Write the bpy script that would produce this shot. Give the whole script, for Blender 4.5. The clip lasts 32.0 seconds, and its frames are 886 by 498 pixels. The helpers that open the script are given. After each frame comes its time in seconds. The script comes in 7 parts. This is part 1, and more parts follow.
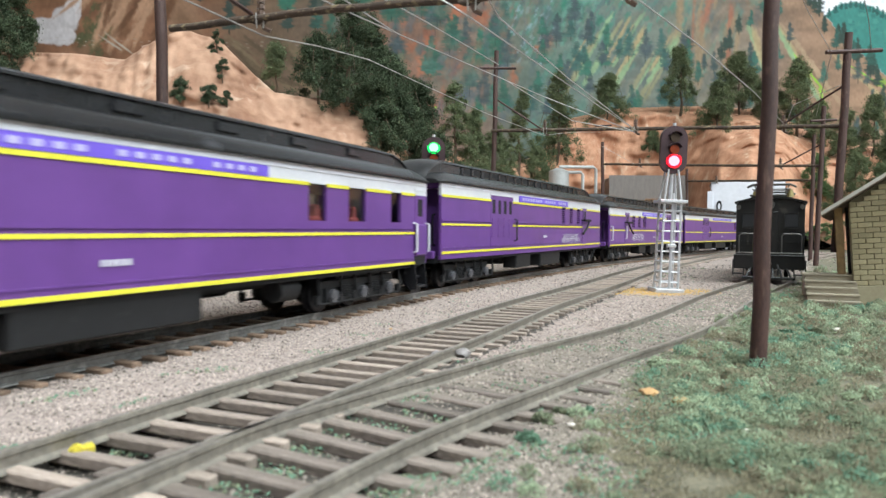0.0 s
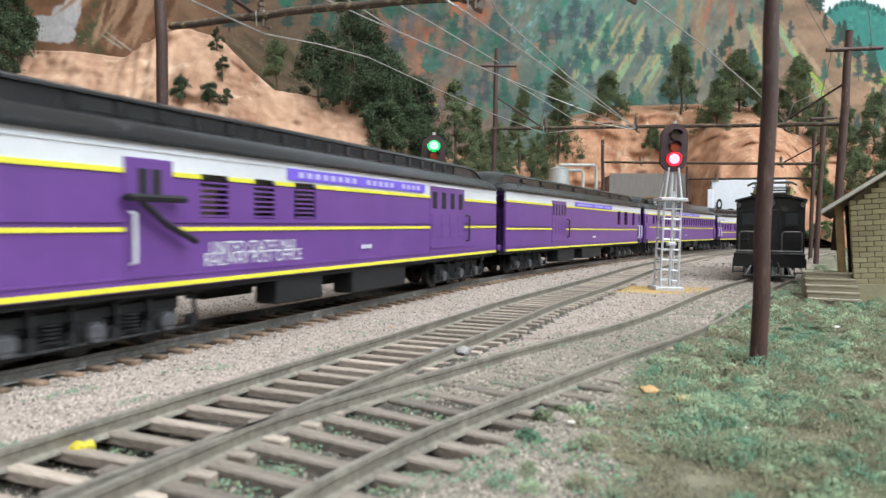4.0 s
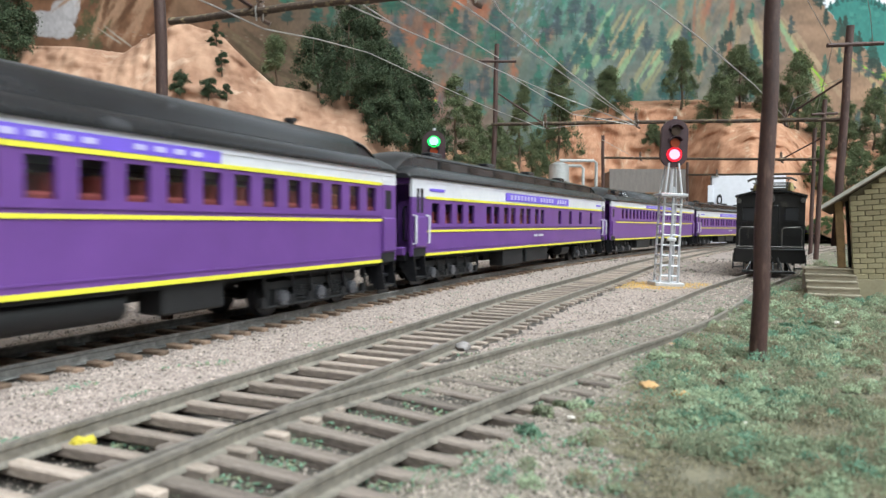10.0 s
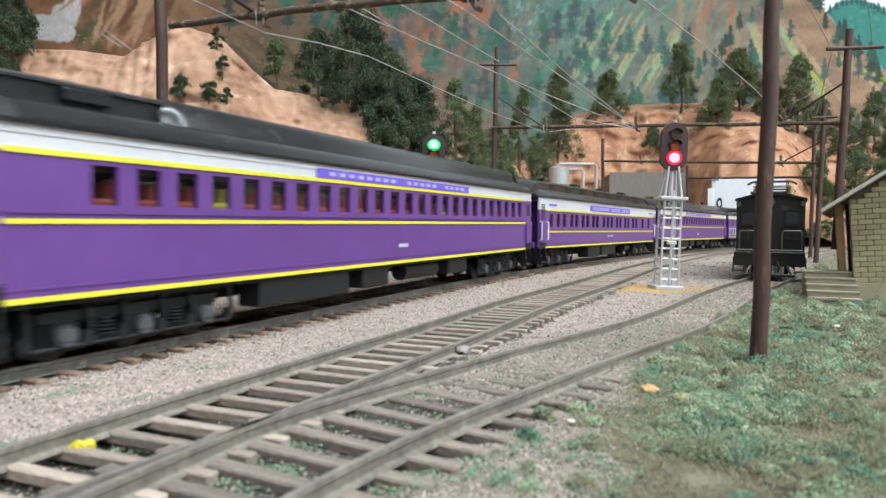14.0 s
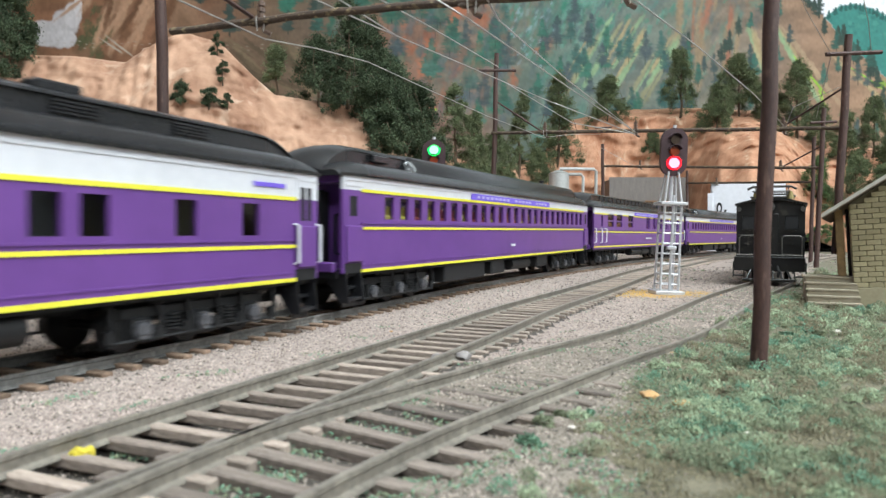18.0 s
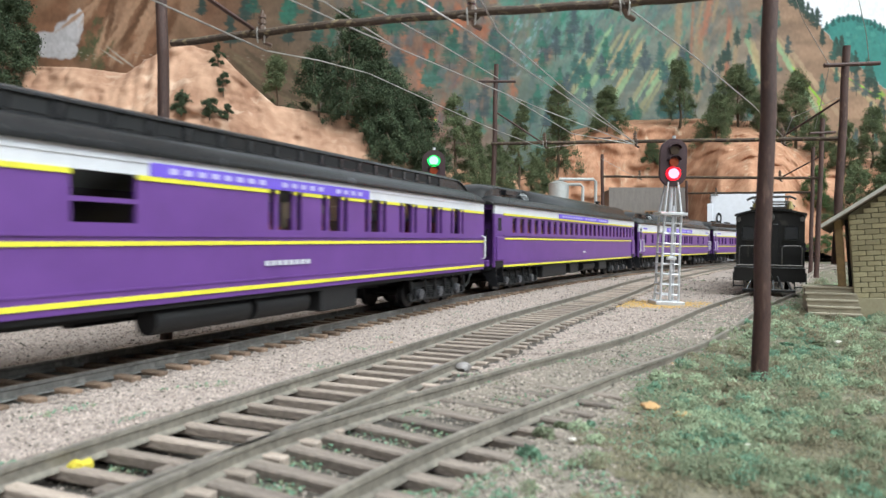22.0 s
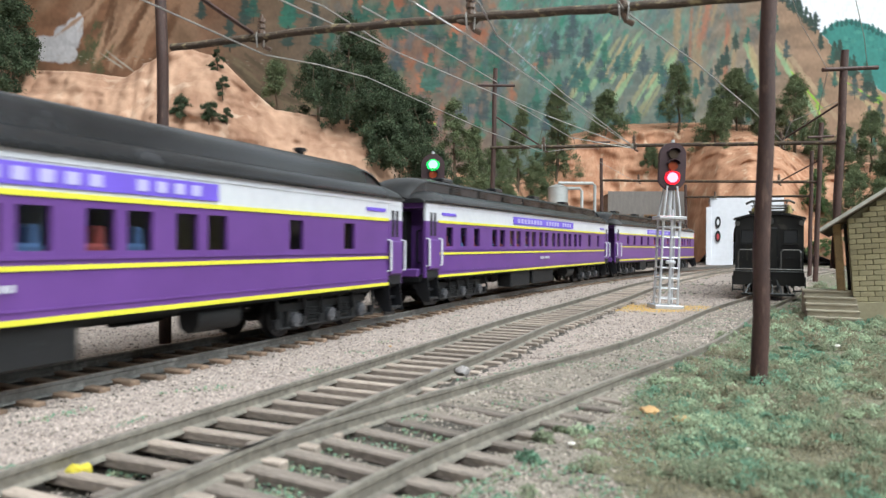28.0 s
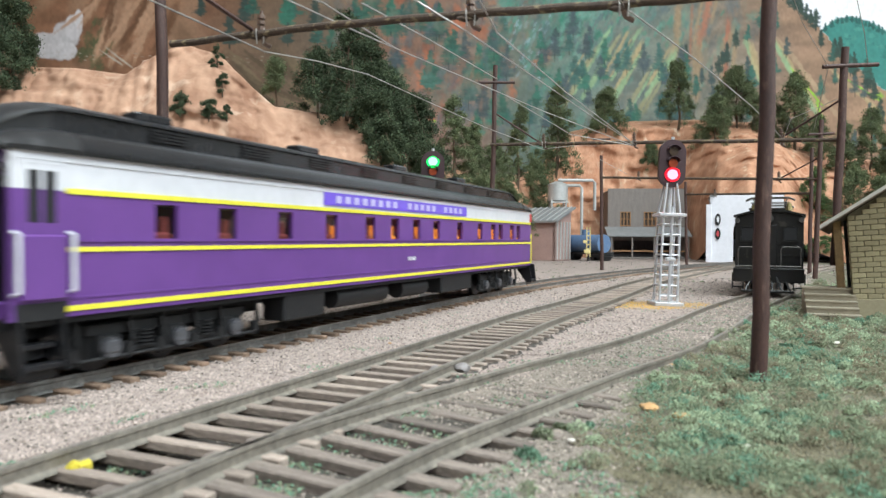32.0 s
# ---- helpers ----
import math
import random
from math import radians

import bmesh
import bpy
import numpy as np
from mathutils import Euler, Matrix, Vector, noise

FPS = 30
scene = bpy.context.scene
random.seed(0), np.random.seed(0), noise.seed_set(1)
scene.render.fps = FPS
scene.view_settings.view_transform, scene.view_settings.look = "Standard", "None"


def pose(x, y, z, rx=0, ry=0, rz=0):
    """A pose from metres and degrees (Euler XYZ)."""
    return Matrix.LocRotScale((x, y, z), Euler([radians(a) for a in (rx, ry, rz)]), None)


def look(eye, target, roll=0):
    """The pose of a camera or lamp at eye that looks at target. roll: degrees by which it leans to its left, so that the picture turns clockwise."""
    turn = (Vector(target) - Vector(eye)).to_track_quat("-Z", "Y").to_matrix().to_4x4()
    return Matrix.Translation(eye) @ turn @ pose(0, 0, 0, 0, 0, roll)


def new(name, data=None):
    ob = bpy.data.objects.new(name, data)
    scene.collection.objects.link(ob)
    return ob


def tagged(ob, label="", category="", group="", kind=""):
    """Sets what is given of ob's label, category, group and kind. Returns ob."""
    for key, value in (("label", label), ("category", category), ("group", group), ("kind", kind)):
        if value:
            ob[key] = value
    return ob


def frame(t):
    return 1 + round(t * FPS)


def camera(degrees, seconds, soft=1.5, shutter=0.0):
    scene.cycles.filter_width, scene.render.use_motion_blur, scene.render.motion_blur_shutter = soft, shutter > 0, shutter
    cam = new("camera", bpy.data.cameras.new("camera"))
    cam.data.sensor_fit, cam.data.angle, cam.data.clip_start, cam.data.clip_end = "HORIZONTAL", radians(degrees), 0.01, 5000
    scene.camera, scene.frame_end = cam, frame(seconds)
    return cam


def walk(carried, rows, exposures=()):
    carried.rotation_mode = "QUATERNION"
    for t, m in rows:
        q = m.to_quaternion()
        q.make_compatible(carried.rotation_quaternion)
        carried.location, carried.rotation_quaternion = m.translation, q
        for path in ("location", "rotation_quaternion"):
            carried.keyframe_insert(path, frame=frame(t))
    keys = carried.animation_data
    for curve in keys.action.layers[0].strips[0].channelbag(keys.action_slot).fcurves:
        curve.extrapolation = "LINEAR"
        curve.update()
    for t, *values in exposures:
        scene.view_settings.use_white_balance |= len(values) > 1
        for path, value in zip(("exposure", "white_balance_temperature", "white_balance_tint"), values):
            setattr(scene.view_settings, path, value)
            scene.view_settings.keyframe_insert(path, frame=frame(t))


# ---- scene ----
# ---- camera ----
MM = 0.001          # everything below is drawn in millimetres of the model railway
cam = camera(66.3, 32.0, soft=1.4, shutter=0.5)
cam.data.dof.use_dof, cam.data.dof.focus_distance, cam.data.dof.aperture_fstop = True, 0.5, 64.0
# seconds, tilt down, turn to the right, lean (degrees), height of the lens (mm over the rails)
VIEW = [
    (0, 1.618, -0.050, 0.470, 24.26), (0.5, 1.601, -0.050, 0.470, 24.27), (1, 1.584, -0.053, 0.469, 24.25), (1.5, 1.586, -0.054, 0.468, 24.25), 
    (2, 1.620, -0.057, 0.472, 24.26), (2.5, 1.675, -0.060, 0.470, 24.25), (3, 1.740, -0.062, 0.468, 24.24), (3.5, 1.781, -0.062, 0.470, 24.25), 
    (5.5, 1.789, -0.064, 0.486, 24.22), (6, 1.805, -0.064, 0.481, 24.20), (6.5, 1.856, -0.064, 0.474, 24.18), (7, 1.920, -0.062, 0.474, 24.17), 
    (7.5, 1.983, -0.065, 0.474, 24.16), (8, 2.048, -0.067, 0.478, 24.17), (8.5, 2.112, -0.063, 0.470, 24.17), (9, 2.168, -0.057, 0.464, 24.16), 
    (9.5, 2.179, -0.056, 0.467, 24.17), (10, 2.142, -0.059, 0.471, 24.20), (10.5, 2.096, -0.058, 0.473, 24.22), (11, 2.054, -0.057, 0.473, 24.22), 
    (11.5, 2.018, -0.056, 0.472, 24.23), (12, 1.998, -0.058, 0.472, 24.23), (12.5, 1.979, -0.061, 0.478, 24.24), (13, 1.945, -0.063, 0.475, 24.25), 
    (13.5, 1.906, -0.065, 0.476, 24.25), (14, 1.870, -0.066, 0.473, 24.25), (14.5, 1.852, -0.066, 0.467, 24.26), (16.5, 1.595, -0.068, 0.441, 24.35), 
    (17, 1.574, -0.068, 0.427, 24.36), (17.5, 1.529, -0.071, 0.420, 24.38), (18, 1.445, -0.077, 0.413, 24.38), (18.5, 1.311, -0.080, 0.407, 24.41), 
    (19, 1.032, -0.079, 0.400, 24.44), (19.5, 0.861, -0.076, 0.386, 24.47), (20, 0.770, -0.076, 0.380, 24.49), (20.5, 0.694, -0.074, 0.386, 24.51), 
    (21, 0.638, -0.076, 0.388, 24.51), (21.5, 0.603, -0.074, 0.391, 24.54), (22, 0.594, -0.074, 0.397, 24.54), (22.5, 0.589, -0.072, 0.398, 24.53), 
    (23, 0.579, -0.072, 0.407, 24.52), (23.5, 0.583, -0.073, 0.411, 24.49), (24, 0.591, -0.074, 0.423, 24.47), (24.5, 0.604, -0.079, 0.427, 24.47), 
    (25, 0.668, -0.080, 0.434, 24.44), (25.5, 0.748, -0.082, 0.435, 24.43), (27.5, 0.555, -0.011, 0.390, 24.59), (28, 0.273, -0.009, 0.397, 24.58), 
    (28.5, 0.233, -0.005, 0.400, 24.58), (29, 0.229, -0.003, 0.402, 24.57), (29.5, 0.274, -0.003, 0.403, 24.56), (30, 0.337, -0.005, 0.406, 24.55), 
    (30.5, 0.396, -0.003, 0.409, 24.54), (31, 0.446, -0.002, 0.411, 24.53), (31.5, 0.484, -0.001, 0.409, 24.53), (32, 0.509, -0.000, 0.407, 24.52),
]


def view_pose(tilt, turn, lean, z):
    eye = Vector((0, 0, z * MM))
    a, b = radians(tilt), radians(turn)
    return look(eye, eye + Vector((math.sin(b) * math.cos(a), math.cos(b) * math.cos(a), -math.sin(a))), lean)


walk(cam, [(t, view_pose(*v)) for t, *v in VIEW])

# ---- world and exposure ----
world = bpy.data.worlds.new("world")
scene.world = world
world.use_nodes = True
world.node_tree.nodes["Background"].inputs[0].default_value = (0.9, 0.95, 1.0, 1)
world.node_tree.nodes["Background"].inputs[1].default_value = 0.05
scene.view_settings.exposure = 0.0


# ---- materials ----
def mat(name, base, dark=None, size=4.0, rough=0.7, metal=0.0, bump=0.0, fine=40.0, spread=0.5, wear=None, wear_amount=0.0, per_object=0.0,
        island=0.0, emit=None, power=0.0, stretch=(1, 1, 1), coat=0.0):
    """Painted or natural surface: two scales of noise between two colours, bump, chipped or dusty wear. Sizes per metre in units of 1/mm."""
    m = bpy.data.materials.new(name)
    m.use_nodes = True
    nt = m.node_tree
    n, link = nt.nodes, nt.links
    bsdf = n["Principled BSDF"]
    dark = dark or [c * 0.7 for c in base]
    tc = n.new("ShaderNodeTexCoord")
    mp = n.new("ShaderNodeMapping")
    mp.inputs["Scale"].default_value = stretch
    link.new(tc.outputs["Object"], mp.inputs[0])
    big, small = n.new("ShaderNodeTexNoise"), n.new("ShaderNodeTexNoise")
    big.inputs["Scale"].default_value = 1000.0 / size
    small.inputs["Scale"].default_value = 1000.0 / size * fine / 6
    big.inputs["Detail"].default_value, small.inputs["Detail"].default_value = 5, 4
    for t in (big, small):
        link.new(mp.outputs[0], t.inputs["Vector"])
    mix = n.new("ShaderNodeMix")
    mix.data_type = "FLOAT"
    mix.inputs[0].default_value = spread
    link.new(big.outputs["Fac"], mix.inputs[2])
    link.new(small.outputs["Fac"], mix.inputs[3])
    ramp = n.new("ShaderNodeValToRGB")
    ramp.color_ramp.elements[0].position, ramp.color_ramp.elements[1].position = 0.32, 0.66
    ramp.color_ramp.elements[0].color, ramp.color_ramp.elements[1].color = (*dark, 1), (*base, 1)
    link.new(mix.outputs[0], ramp.inputs[0])
    col = ramp.outputs[0]
    if wear:
        w = n.new("ShaderNodeTexNoise")
        w.inputs["Scale"].default_value, w.inputs["Detail"].default_value = 1000.0 / size * 1.6, 8
        link.new(mp.outputs[0], w.inputs["Vector"])
        wr = n.new("ShaderNodeValToRGB")
        wr.color_ramp.elements[0].position, wr.color_ramp.elements[1].position = 0.72 - 0.4 * wear_amount, 0.86 - 0.4 * wear_amount
        link.new(w.outputs["Fac"], wr.inputs[0])
        wm = n.new("ShaderNodeMix")
        wm.data_type = "RGBA"
        link.new(wr.outputs[0], wm.inputs[0])
        link.new(col, wm.inputs[6])
        wm.inputs[7].default_value = (*wear, 1)
        col = wm.outputs[2]
    if per_object or island:
        src = n.new("ShaderNodeObjectInfo").outputs["Random"] if per_object else n.new("ShaderNodeNewGeometry").outputs["Random Per Island"]
        k = per_object or island
        rm = n.new("ShaderNodeMapRange")
        rm.inputs[3].default_value, rm.inputs[4].default_value = 1 - k, 1 + k
        link.new(src, rm.inputs[0])
        hs = n.new("ShaderNodeHueSaturation")
        link.new(rm.outputs[0], hs.inputs["Value"])
        link.new(col, hs.inputs["Color"])
        col = hs.outputs[0]
    link.new(col, bsdf.inputs["Base Color"])
    bsdf.inputs["Roughness"].default_value = rough
    bsdf.inputs["Metallic"].default_value = metal
    if coat:
        bsdf.inputs["Coat Weight"].default_value = coat
    if bump:
        b = n.new("ShaderNodeBump")
        b.inputs["Strength"].default_value, b.inputs["Distance"].default_value = min(1.0, bump), 0.0003 * max(1, bump)
        link.new(mix.outputs[0], b.inputs["Height"])
        link.new(b.outputs[0], bsdf.inputs["Normal"])
    if emit:
        bsdf.inputs["Emission Color"].default_value = (*emit, 1)
        bsdf.inputs["Emission Strength"].default_value = power
    return m


PURPLE = mat("purple_paint", (0.14, 0.054, 0.243), (0.112, 0.0425, 0.197), 16, 0.36, bump=0.08, fine=14, spread=0.45)
SILVER = mat("silver_paint", (0.67, 0.67, 0.71), (0.58, 0.58, 0.62), 16, 0.4, metal=0.1)
YELLOW = mat("yellow_paint", (0.75, 0.68, 0.06), (0.62, 0.55, 0.04), 5, 0.45)
VIOLET = mat("violet_signboard", (0.17, 0.1, 0.62), (0.14, 0.08, 0.52), 4, 0.5)
LETTER = mat("pale_letter_paint", (0.5, 0.46, 0.7), (0.4, 0.36, 0.62), 2, 0.5)
WHITE = mat("white_lettering", (0.66, 0.66, 0.7), (0.58, 0.58, 0.62), 2, 0.5)
ROOF = mat("black_roof_paint", (0.021, 0.021, 0.0235), (0.011, 0.011, 0.0125), 12, 0.27, bump=0.15, wear=(0.048, 0.048, 0.053), wear_amount=0.26)
ROOF_END = mat("worn_black_roof_end", (0.028, 0.028, 0.03), (0.015, 0.015, 0.0165), 6, 0.36, bump=0.3, wear=(0.055, 0.055, 0.058), wear_amount=0.25)
BLACK = mat("black_underframe", (0.009, 0.009, 0.0105), (0.004, 0.004, 0.005), 4, 0.62, bump=0.3, wear=(0.03, 0.029, 0.029), wear_amount=0.16)
WHEEL = mat("worn_steel_wheel", (0.05, 0.05, 0.055), (0.02, 0.02, 0.022), 3, 0.45, metal=0.5)
DARK_IN = mat("dark_interior", (0.09, 0.075, 0.075), (0.04, 0.033, 0.035), 5, 0.8)
SEAT_RED = mat("red_seat_plush", (0.56, 0.11, 0.1), (0.36, 0.06, 0.058), 2, 0.8)
SEAT_YELLOW = mat("yellow_seat_plush", (0.8, 0.62, 0.1), (0.55, 0.4, 0.05), 2, 0.8)
SEAT_BLUE = mat("blue_seat_plush", (0.12, 0.22, 0.45), (0.06, 0.12, 0.28), 2, 0.8)
# seat that glows amber, standing in for the lit lounge
SEAT_GLOW = mat("glowing_amber_seat", (0.8, 0.3, 0.05), (0.6, 0.2, 0.03), 2, 0.7, emit=(1.0, 0.3, 0.04), power=1.8)
GRAB = mat("white_grab_iron", (0.66, 0.66, 0.7), (0.54, 0.54, 0.58), 2, 0.4)
RAIL = mat("rail_weathered", (0.265, 0.235, 0.195), (0.115, 0.1, 0.085), 7, 0.5, metal=0.2, bump=0.4, wear=(0.34, 0.31, 0.255), wear_amount=0.24)
RAIL_MAIN = mat("rail_steel_grey", (0.2, 0.192, 0.182), (0.085, 0.08, 0.075), 7, 0.4, metal=0.25, bump=0.3, wear=(0.32, 0.31, 0.29), wear_amount=0.36)
TIE = mat("weathered_tie_wood", (0.23, 0.185, 0.155), (0.085, 0.067, 0.057), 2.2, 0.9, bump=0.8, stretch=(0.25, 1.6, 1), per_object=0.3)
TIE_PALE = mat("pale_bleached_tie", (0.37, 0.295, 0.245), (0.17, 0.132, 0.108), 2.2, 0.9, bump=0.8, stretch=(0.25, 1.6, 1), per_object=0.3)
TIE_BROWN = mat("brown_tie", (0.27, 0.18, 0.125), (0.12, 0.075, 0.052), 2.2, 0.9, bump=0.8, stretch=(0.25, 1.6, 1), per_object=0.35)
POLE = mat("rusty_brown_pole", (0.075, 0.034, 0.026), (0.036, 0.017, 0.014), 2.5, 0.65, bump=0.6, stretch=(1, 1, 0.3), wear=(0.15, 0.085, 0.065), wear_amount=0.28)
WIRE = mat("dull_wire", (0.46, 0.44, 0.41), (0.28, 0.26, 0.24), 3, 0.4, metal=0.6)
SIGNAL_SILVER = mat("aluminium_paint", (0.68, 0.68, 0.7), (0.5, 0.5, 0.52), 3, 0.35, metal=0.4, wear=(0.35, 0.33, 0.3), wear_amount=0.15)
SIGNAL_HEAD = mat("dark_signal_head", (0.05, 0.02, 0.025), (0.03, 0.012, 0.015), 3, 0.5)
RED_LIT = mat("lit_red_lens", (0.9, 0.05, 0.05), rough=0.3, emit=(1.0, 0.02, 0.03), power=40)
GREEN_LIT = mat("lit_green_lens", (0.05, 0.9, 0.3), rough=0.3, emit=(0.45, 1.0, 0.62), power=1.6)
DULL_LENS = mat("unlit_lens", (0.1, 0.07, 0.05), (0.06, 0.04, 0.03), 2, 0.2)
AMBER_LENS = mat("amber_unlit_lens", (0.42, 0.08, 0.03), (0.3, 0.05, 0.02), 2, 0.2)
BALLAST = mat("pink_grey_ballast", (0.37, 0.298, 0.262), (0.18, 0.142, 0.124), 1.4, 0.95, bump=1.5, spread=0.6, fine=10, wear=(0.24, 0.22, 0.19), wear_amount=0.2)
STONE = mat("ballast_stones", (0.4, 0.322, 0.282), (0.2, 0.158, 0.137), 3, 0.9, island=0.45)
TURF_SOIL = mat("turf_soil", (0.2, 0.17, 0.115), (0.06, 0.06, 0.04), 4, 0.95, bump=1.2)
TURF = mat("green_ground_foam", (0.235, 0.262, 0.162), (0.115, 0.138, 0.084), 7, 0.95, island=0.28)
TURF_BLUE = mat("bluish_green_foam", (0.165, 0.285, 0.19), (0.095, 0.175, 0.113), 7, 0.95, island=0.25)
TURF_DRY = mat("dry_tan_foam", (0.245, 0.22, 0.14), (0.15, 0.13, 0.085), 7, 0.95, island=0.28)
TURF_PALE = mat("pale_sage_foam", (0.35, 0.42, 0.265), (0.21, 0.262, 0.163), 7, 0.95, island=0.25)
SAND = mat("orange_sand", (0.55, 0.33, 0.1), (0.42, 0.27, 0.1), 4, 0.95, bump=0.7)
DARK_STONE = mat("dark_debris", (0.1, 0.085, 0.07), (0.05, 0.042, 0.035), 3, 0.9, island=0.4)
ROCK = mat("orange_plaster_rock", (0.6, 0.33, 0.205), (0.36, 0.152, 0.08), 34, 0.85, bump=3.0, fine=34, spread=0.36, stretch=(1.4, 1.4, 0.6), wear=(0.64, 0.46, 0.32), wear_amount=0.34)
ROCK_TAN = mat("tan_plaster_rock", (0.52, 0.315, 0.21), (0.23, 0.11, 0.064), 48, 0.85, bump=2.2, fine=26, spread=0.34, stretch=(1.1, 1.1, 0.8), wear=(0.58, 0.42, 0.31), wear_amount=0.36)
# brown roadbed, its colour darkened for the shade between ties and under cars
ROADBED_SHADE = mat("roadbed_with_painted_shade", (0.07, 0.058, 0.046), (0.026, 0.021, 0.018), 2, 0.95, bump=1.2, wear=(0.2, 0.17, 0.13), wear_amount=0.12)
# red and green: glowing colour that imitates the bloom round a lit lens
RED_HALO = mat("red_lens_halo", (0.6, 0.0, 0.01), rough=0.5, emit=(1.0, 0.006, 0.028), power=1.7)
GREEN_HALO = mat("green_lens_halo", (0.0, 0.5, 0.1), rough=0.5, emit=(0.0, 1.0, 0.17), power=1.1)
DIRT = mat("dirty_gravel_soil", (0.25, 0.21, 0.17), (0.115, 0.095, 0.077), 1.6, 0.95, bump=1.4, spread=0.6, fine=10)
STONE_DIRTY = mat("dirty_gravel", (0.31, 0.262, 0.218), (0.15, 0.125, 0.103), 3, 0.9, island=0.55)
CURTAIN = mat("blue_grey_interior_wall", (0.42, 0.48, 0.56), (0.24, 0.28, 0.35), 8, 0.8, wear=(0.6, 0.6, 0.6), wear_amount=0.12)
JOURNAL = mat("worn_grey_journal_lid", (0.15, 0.15, 0.165), (0.05, 0.05, 0.056), 2.5, 0.35, metal=0.3)
TRUCK_GREY = mat("dusty_truck_castings", (0.018, 0.018, 0.021), (0.007, 0.007, 0.008), 3, 0.3, bump=0.4, wear=(0.075, 0.074, 0.076), wear_amount=0.22)
BEAM = mat("mossy_weathered_beam", (0.1, 0.066, 0.045), (0.04, 0.026, 0.02), 2.2, 0.8, bump=1.6, stretch=(0.5, 1, 1), wear=(0.26, 0.2, 0.11), wear_amount=0.42)


# ---- shape helpers (millimetres) ----
def box(bm, x0, x1, y0, y1, z0, z1, bevel=0.0):
    vs = [bm.verts.new(p) for p in ((x0, y0, z0), (x1, y0, z0), (x1, y1, z0), (x0, y1, z0), (x0, y0, z1), (x1, y0, z1), (x1, y1, z1), (x0, y1, z1))]
    fs = [bm.faces.new([vs[i] for i in f]) for f in ((3, 2, 1, 0), (4, 5, 6, 7), (0, 1, 5, 4), (1, 2, 6, 5), (2, 3, 7, 6), (3, 0, 4, 7))]
    if bevel:
        bmesh.ops.bevel(bm, geom=list({e for f in fs for e in f.edges}), offset=bevel, segments=1, affect="EDGES")
    return bm


def tube(bm, points, r, seg=8, r_end=None, cap=True):
    """A round bar along the points; the radius runs from r to r_end."""
    pts = [Vector(p) for p in points]
    rings = []
    for i, p in enumerate(pts):
        d = (pts[min(i + 1, len(pts) - 1)] - pts[max(i - 1, 0)]).normalized()
        a = d.orthogonal().normalized() if i == 0 else (a - d * a.dot(d)).normalized()
        b = d.cross(a)
        k = r if r_end is None else r + (r_end - r) * i / (len(pts) - 1)
        rings.append([bm.verts.new(p + (a * math.cos(q) + b * math.sin(q)) * k) for q in (2 * math.pi * j / seg for j in range(seg))])
    for u, v in zip(rings, rings[1:]):
        for j in range(seg):
            bm.faces.new((u[j], u[(j + 1) % seg], v[(j + 1) % seg], v[j]))
    if cap:
        bm.faces.new(rings[0][::-1])
        bm.faces.new(rings[-1])
    return bm


def loft(bm, sections, close_ends=True):
    """Skin through equal-length closed sections."""
    rings = [[bm.verts.new(p) for p in sec] for sec in sections]
    n = len(rings[0])
    for u, v in zip(rings, rings[1:]):
        for j in range(n):
            bm.faces.new((u[j], v[j], v[(j + 1) % n], u[(j + 1) % n]))
    if close_ends:
        bm.faces.new(rings[0])
        bm.faces.new(rings[-1][::-1])
    return bm


def holed_wall(bm, x0, x1, z0, z1, holes, y_out, y_in):
    """A wall in the plane of x and z, with openings that go through it; y_out is its outer face."""
    xs = sorted({x0, x1, *[h[0] for h in holes], *[h[1] for h in holes]})
    zs = sorted({z0, z1, *[h[2] for h in holes], *[h[3] for h in holes]})
    solid = {}
    for i in range(len(xs) - 1):
        for j in range(len(zs) - 1):
            cx, cz = (xs[i] + xs[i + 1]) / 2, (zs[j] + zs[j + 1]) / 2
            solid[i, j] = not any(h[0] < cx < h[1] and h[2] < cz < h[3] for h in holes)
    cache = {}

    def v(i, j, y):
        if (i, j, y) not in cache:
            cache[i, j, y] = bm.verts.new((xs[i], y, zs[j]))
        return cache[i, j, y]
    for (i, j), s in solid.items():
        if not s:
            continue
        bm.faces.new((v(i, j, y_out), v(i + 1, j, y_out), v(i + 1, j + 1, y_out), v(i, j + 1, y_out)))
        bm.faces.new((v(i, j, y_in), v(i, j + 1, y_in), v(i + 1, j + 1, y_in), v(i + 1, j, y_in)))
        for di, dj, a, b in ((-1, 0, (0, 0), (0, 1)), (1, 0, (1, 1), (1, 0)), (0, -1, (1, 0), (0, 0)), (0, 1, (0, 1), (1, 1))):
            if not solid.get((i + di, j + dj), False):
                p, q = (i + a[0], j + a[1]), (i + b[0], j + b[1])
                bm.faces.new((v(*p, y_out), v(*p, y_in), v(*q, y_in), v(*q, y_out)))
    return bm


def mesh_of(name, bm, material, smooth=False):
    bmesh.ops.recalc_face_normals(bm, faces=bm.faces)
    me = bpy.data.meshes.new(name)
    bm.to_mesh(me)
    bm.free()
    me.transform(Matrix.Scale(MM, 4))
    for m in material if isinstance(material, (list, tuple)) else [material]:
        me.materials.append(m)
    if smooth:
        me.shade_smooth()
        me.set_sharp_from_angle(angle=radians(35))
    return me


def part(name, bm, material, parent=None, label="", smooth=False):
    """Links a bmesh or a finished mesh as one mesh object, under a thing or a part."""
    me = mesh_of(name, bm, material, smooth) if isinstance(bm, bmesh.types.BMesh) else bm
    ob = new(name, me)
    ob.parent = parent
    if label:
        ob["label"] = label
    return ob


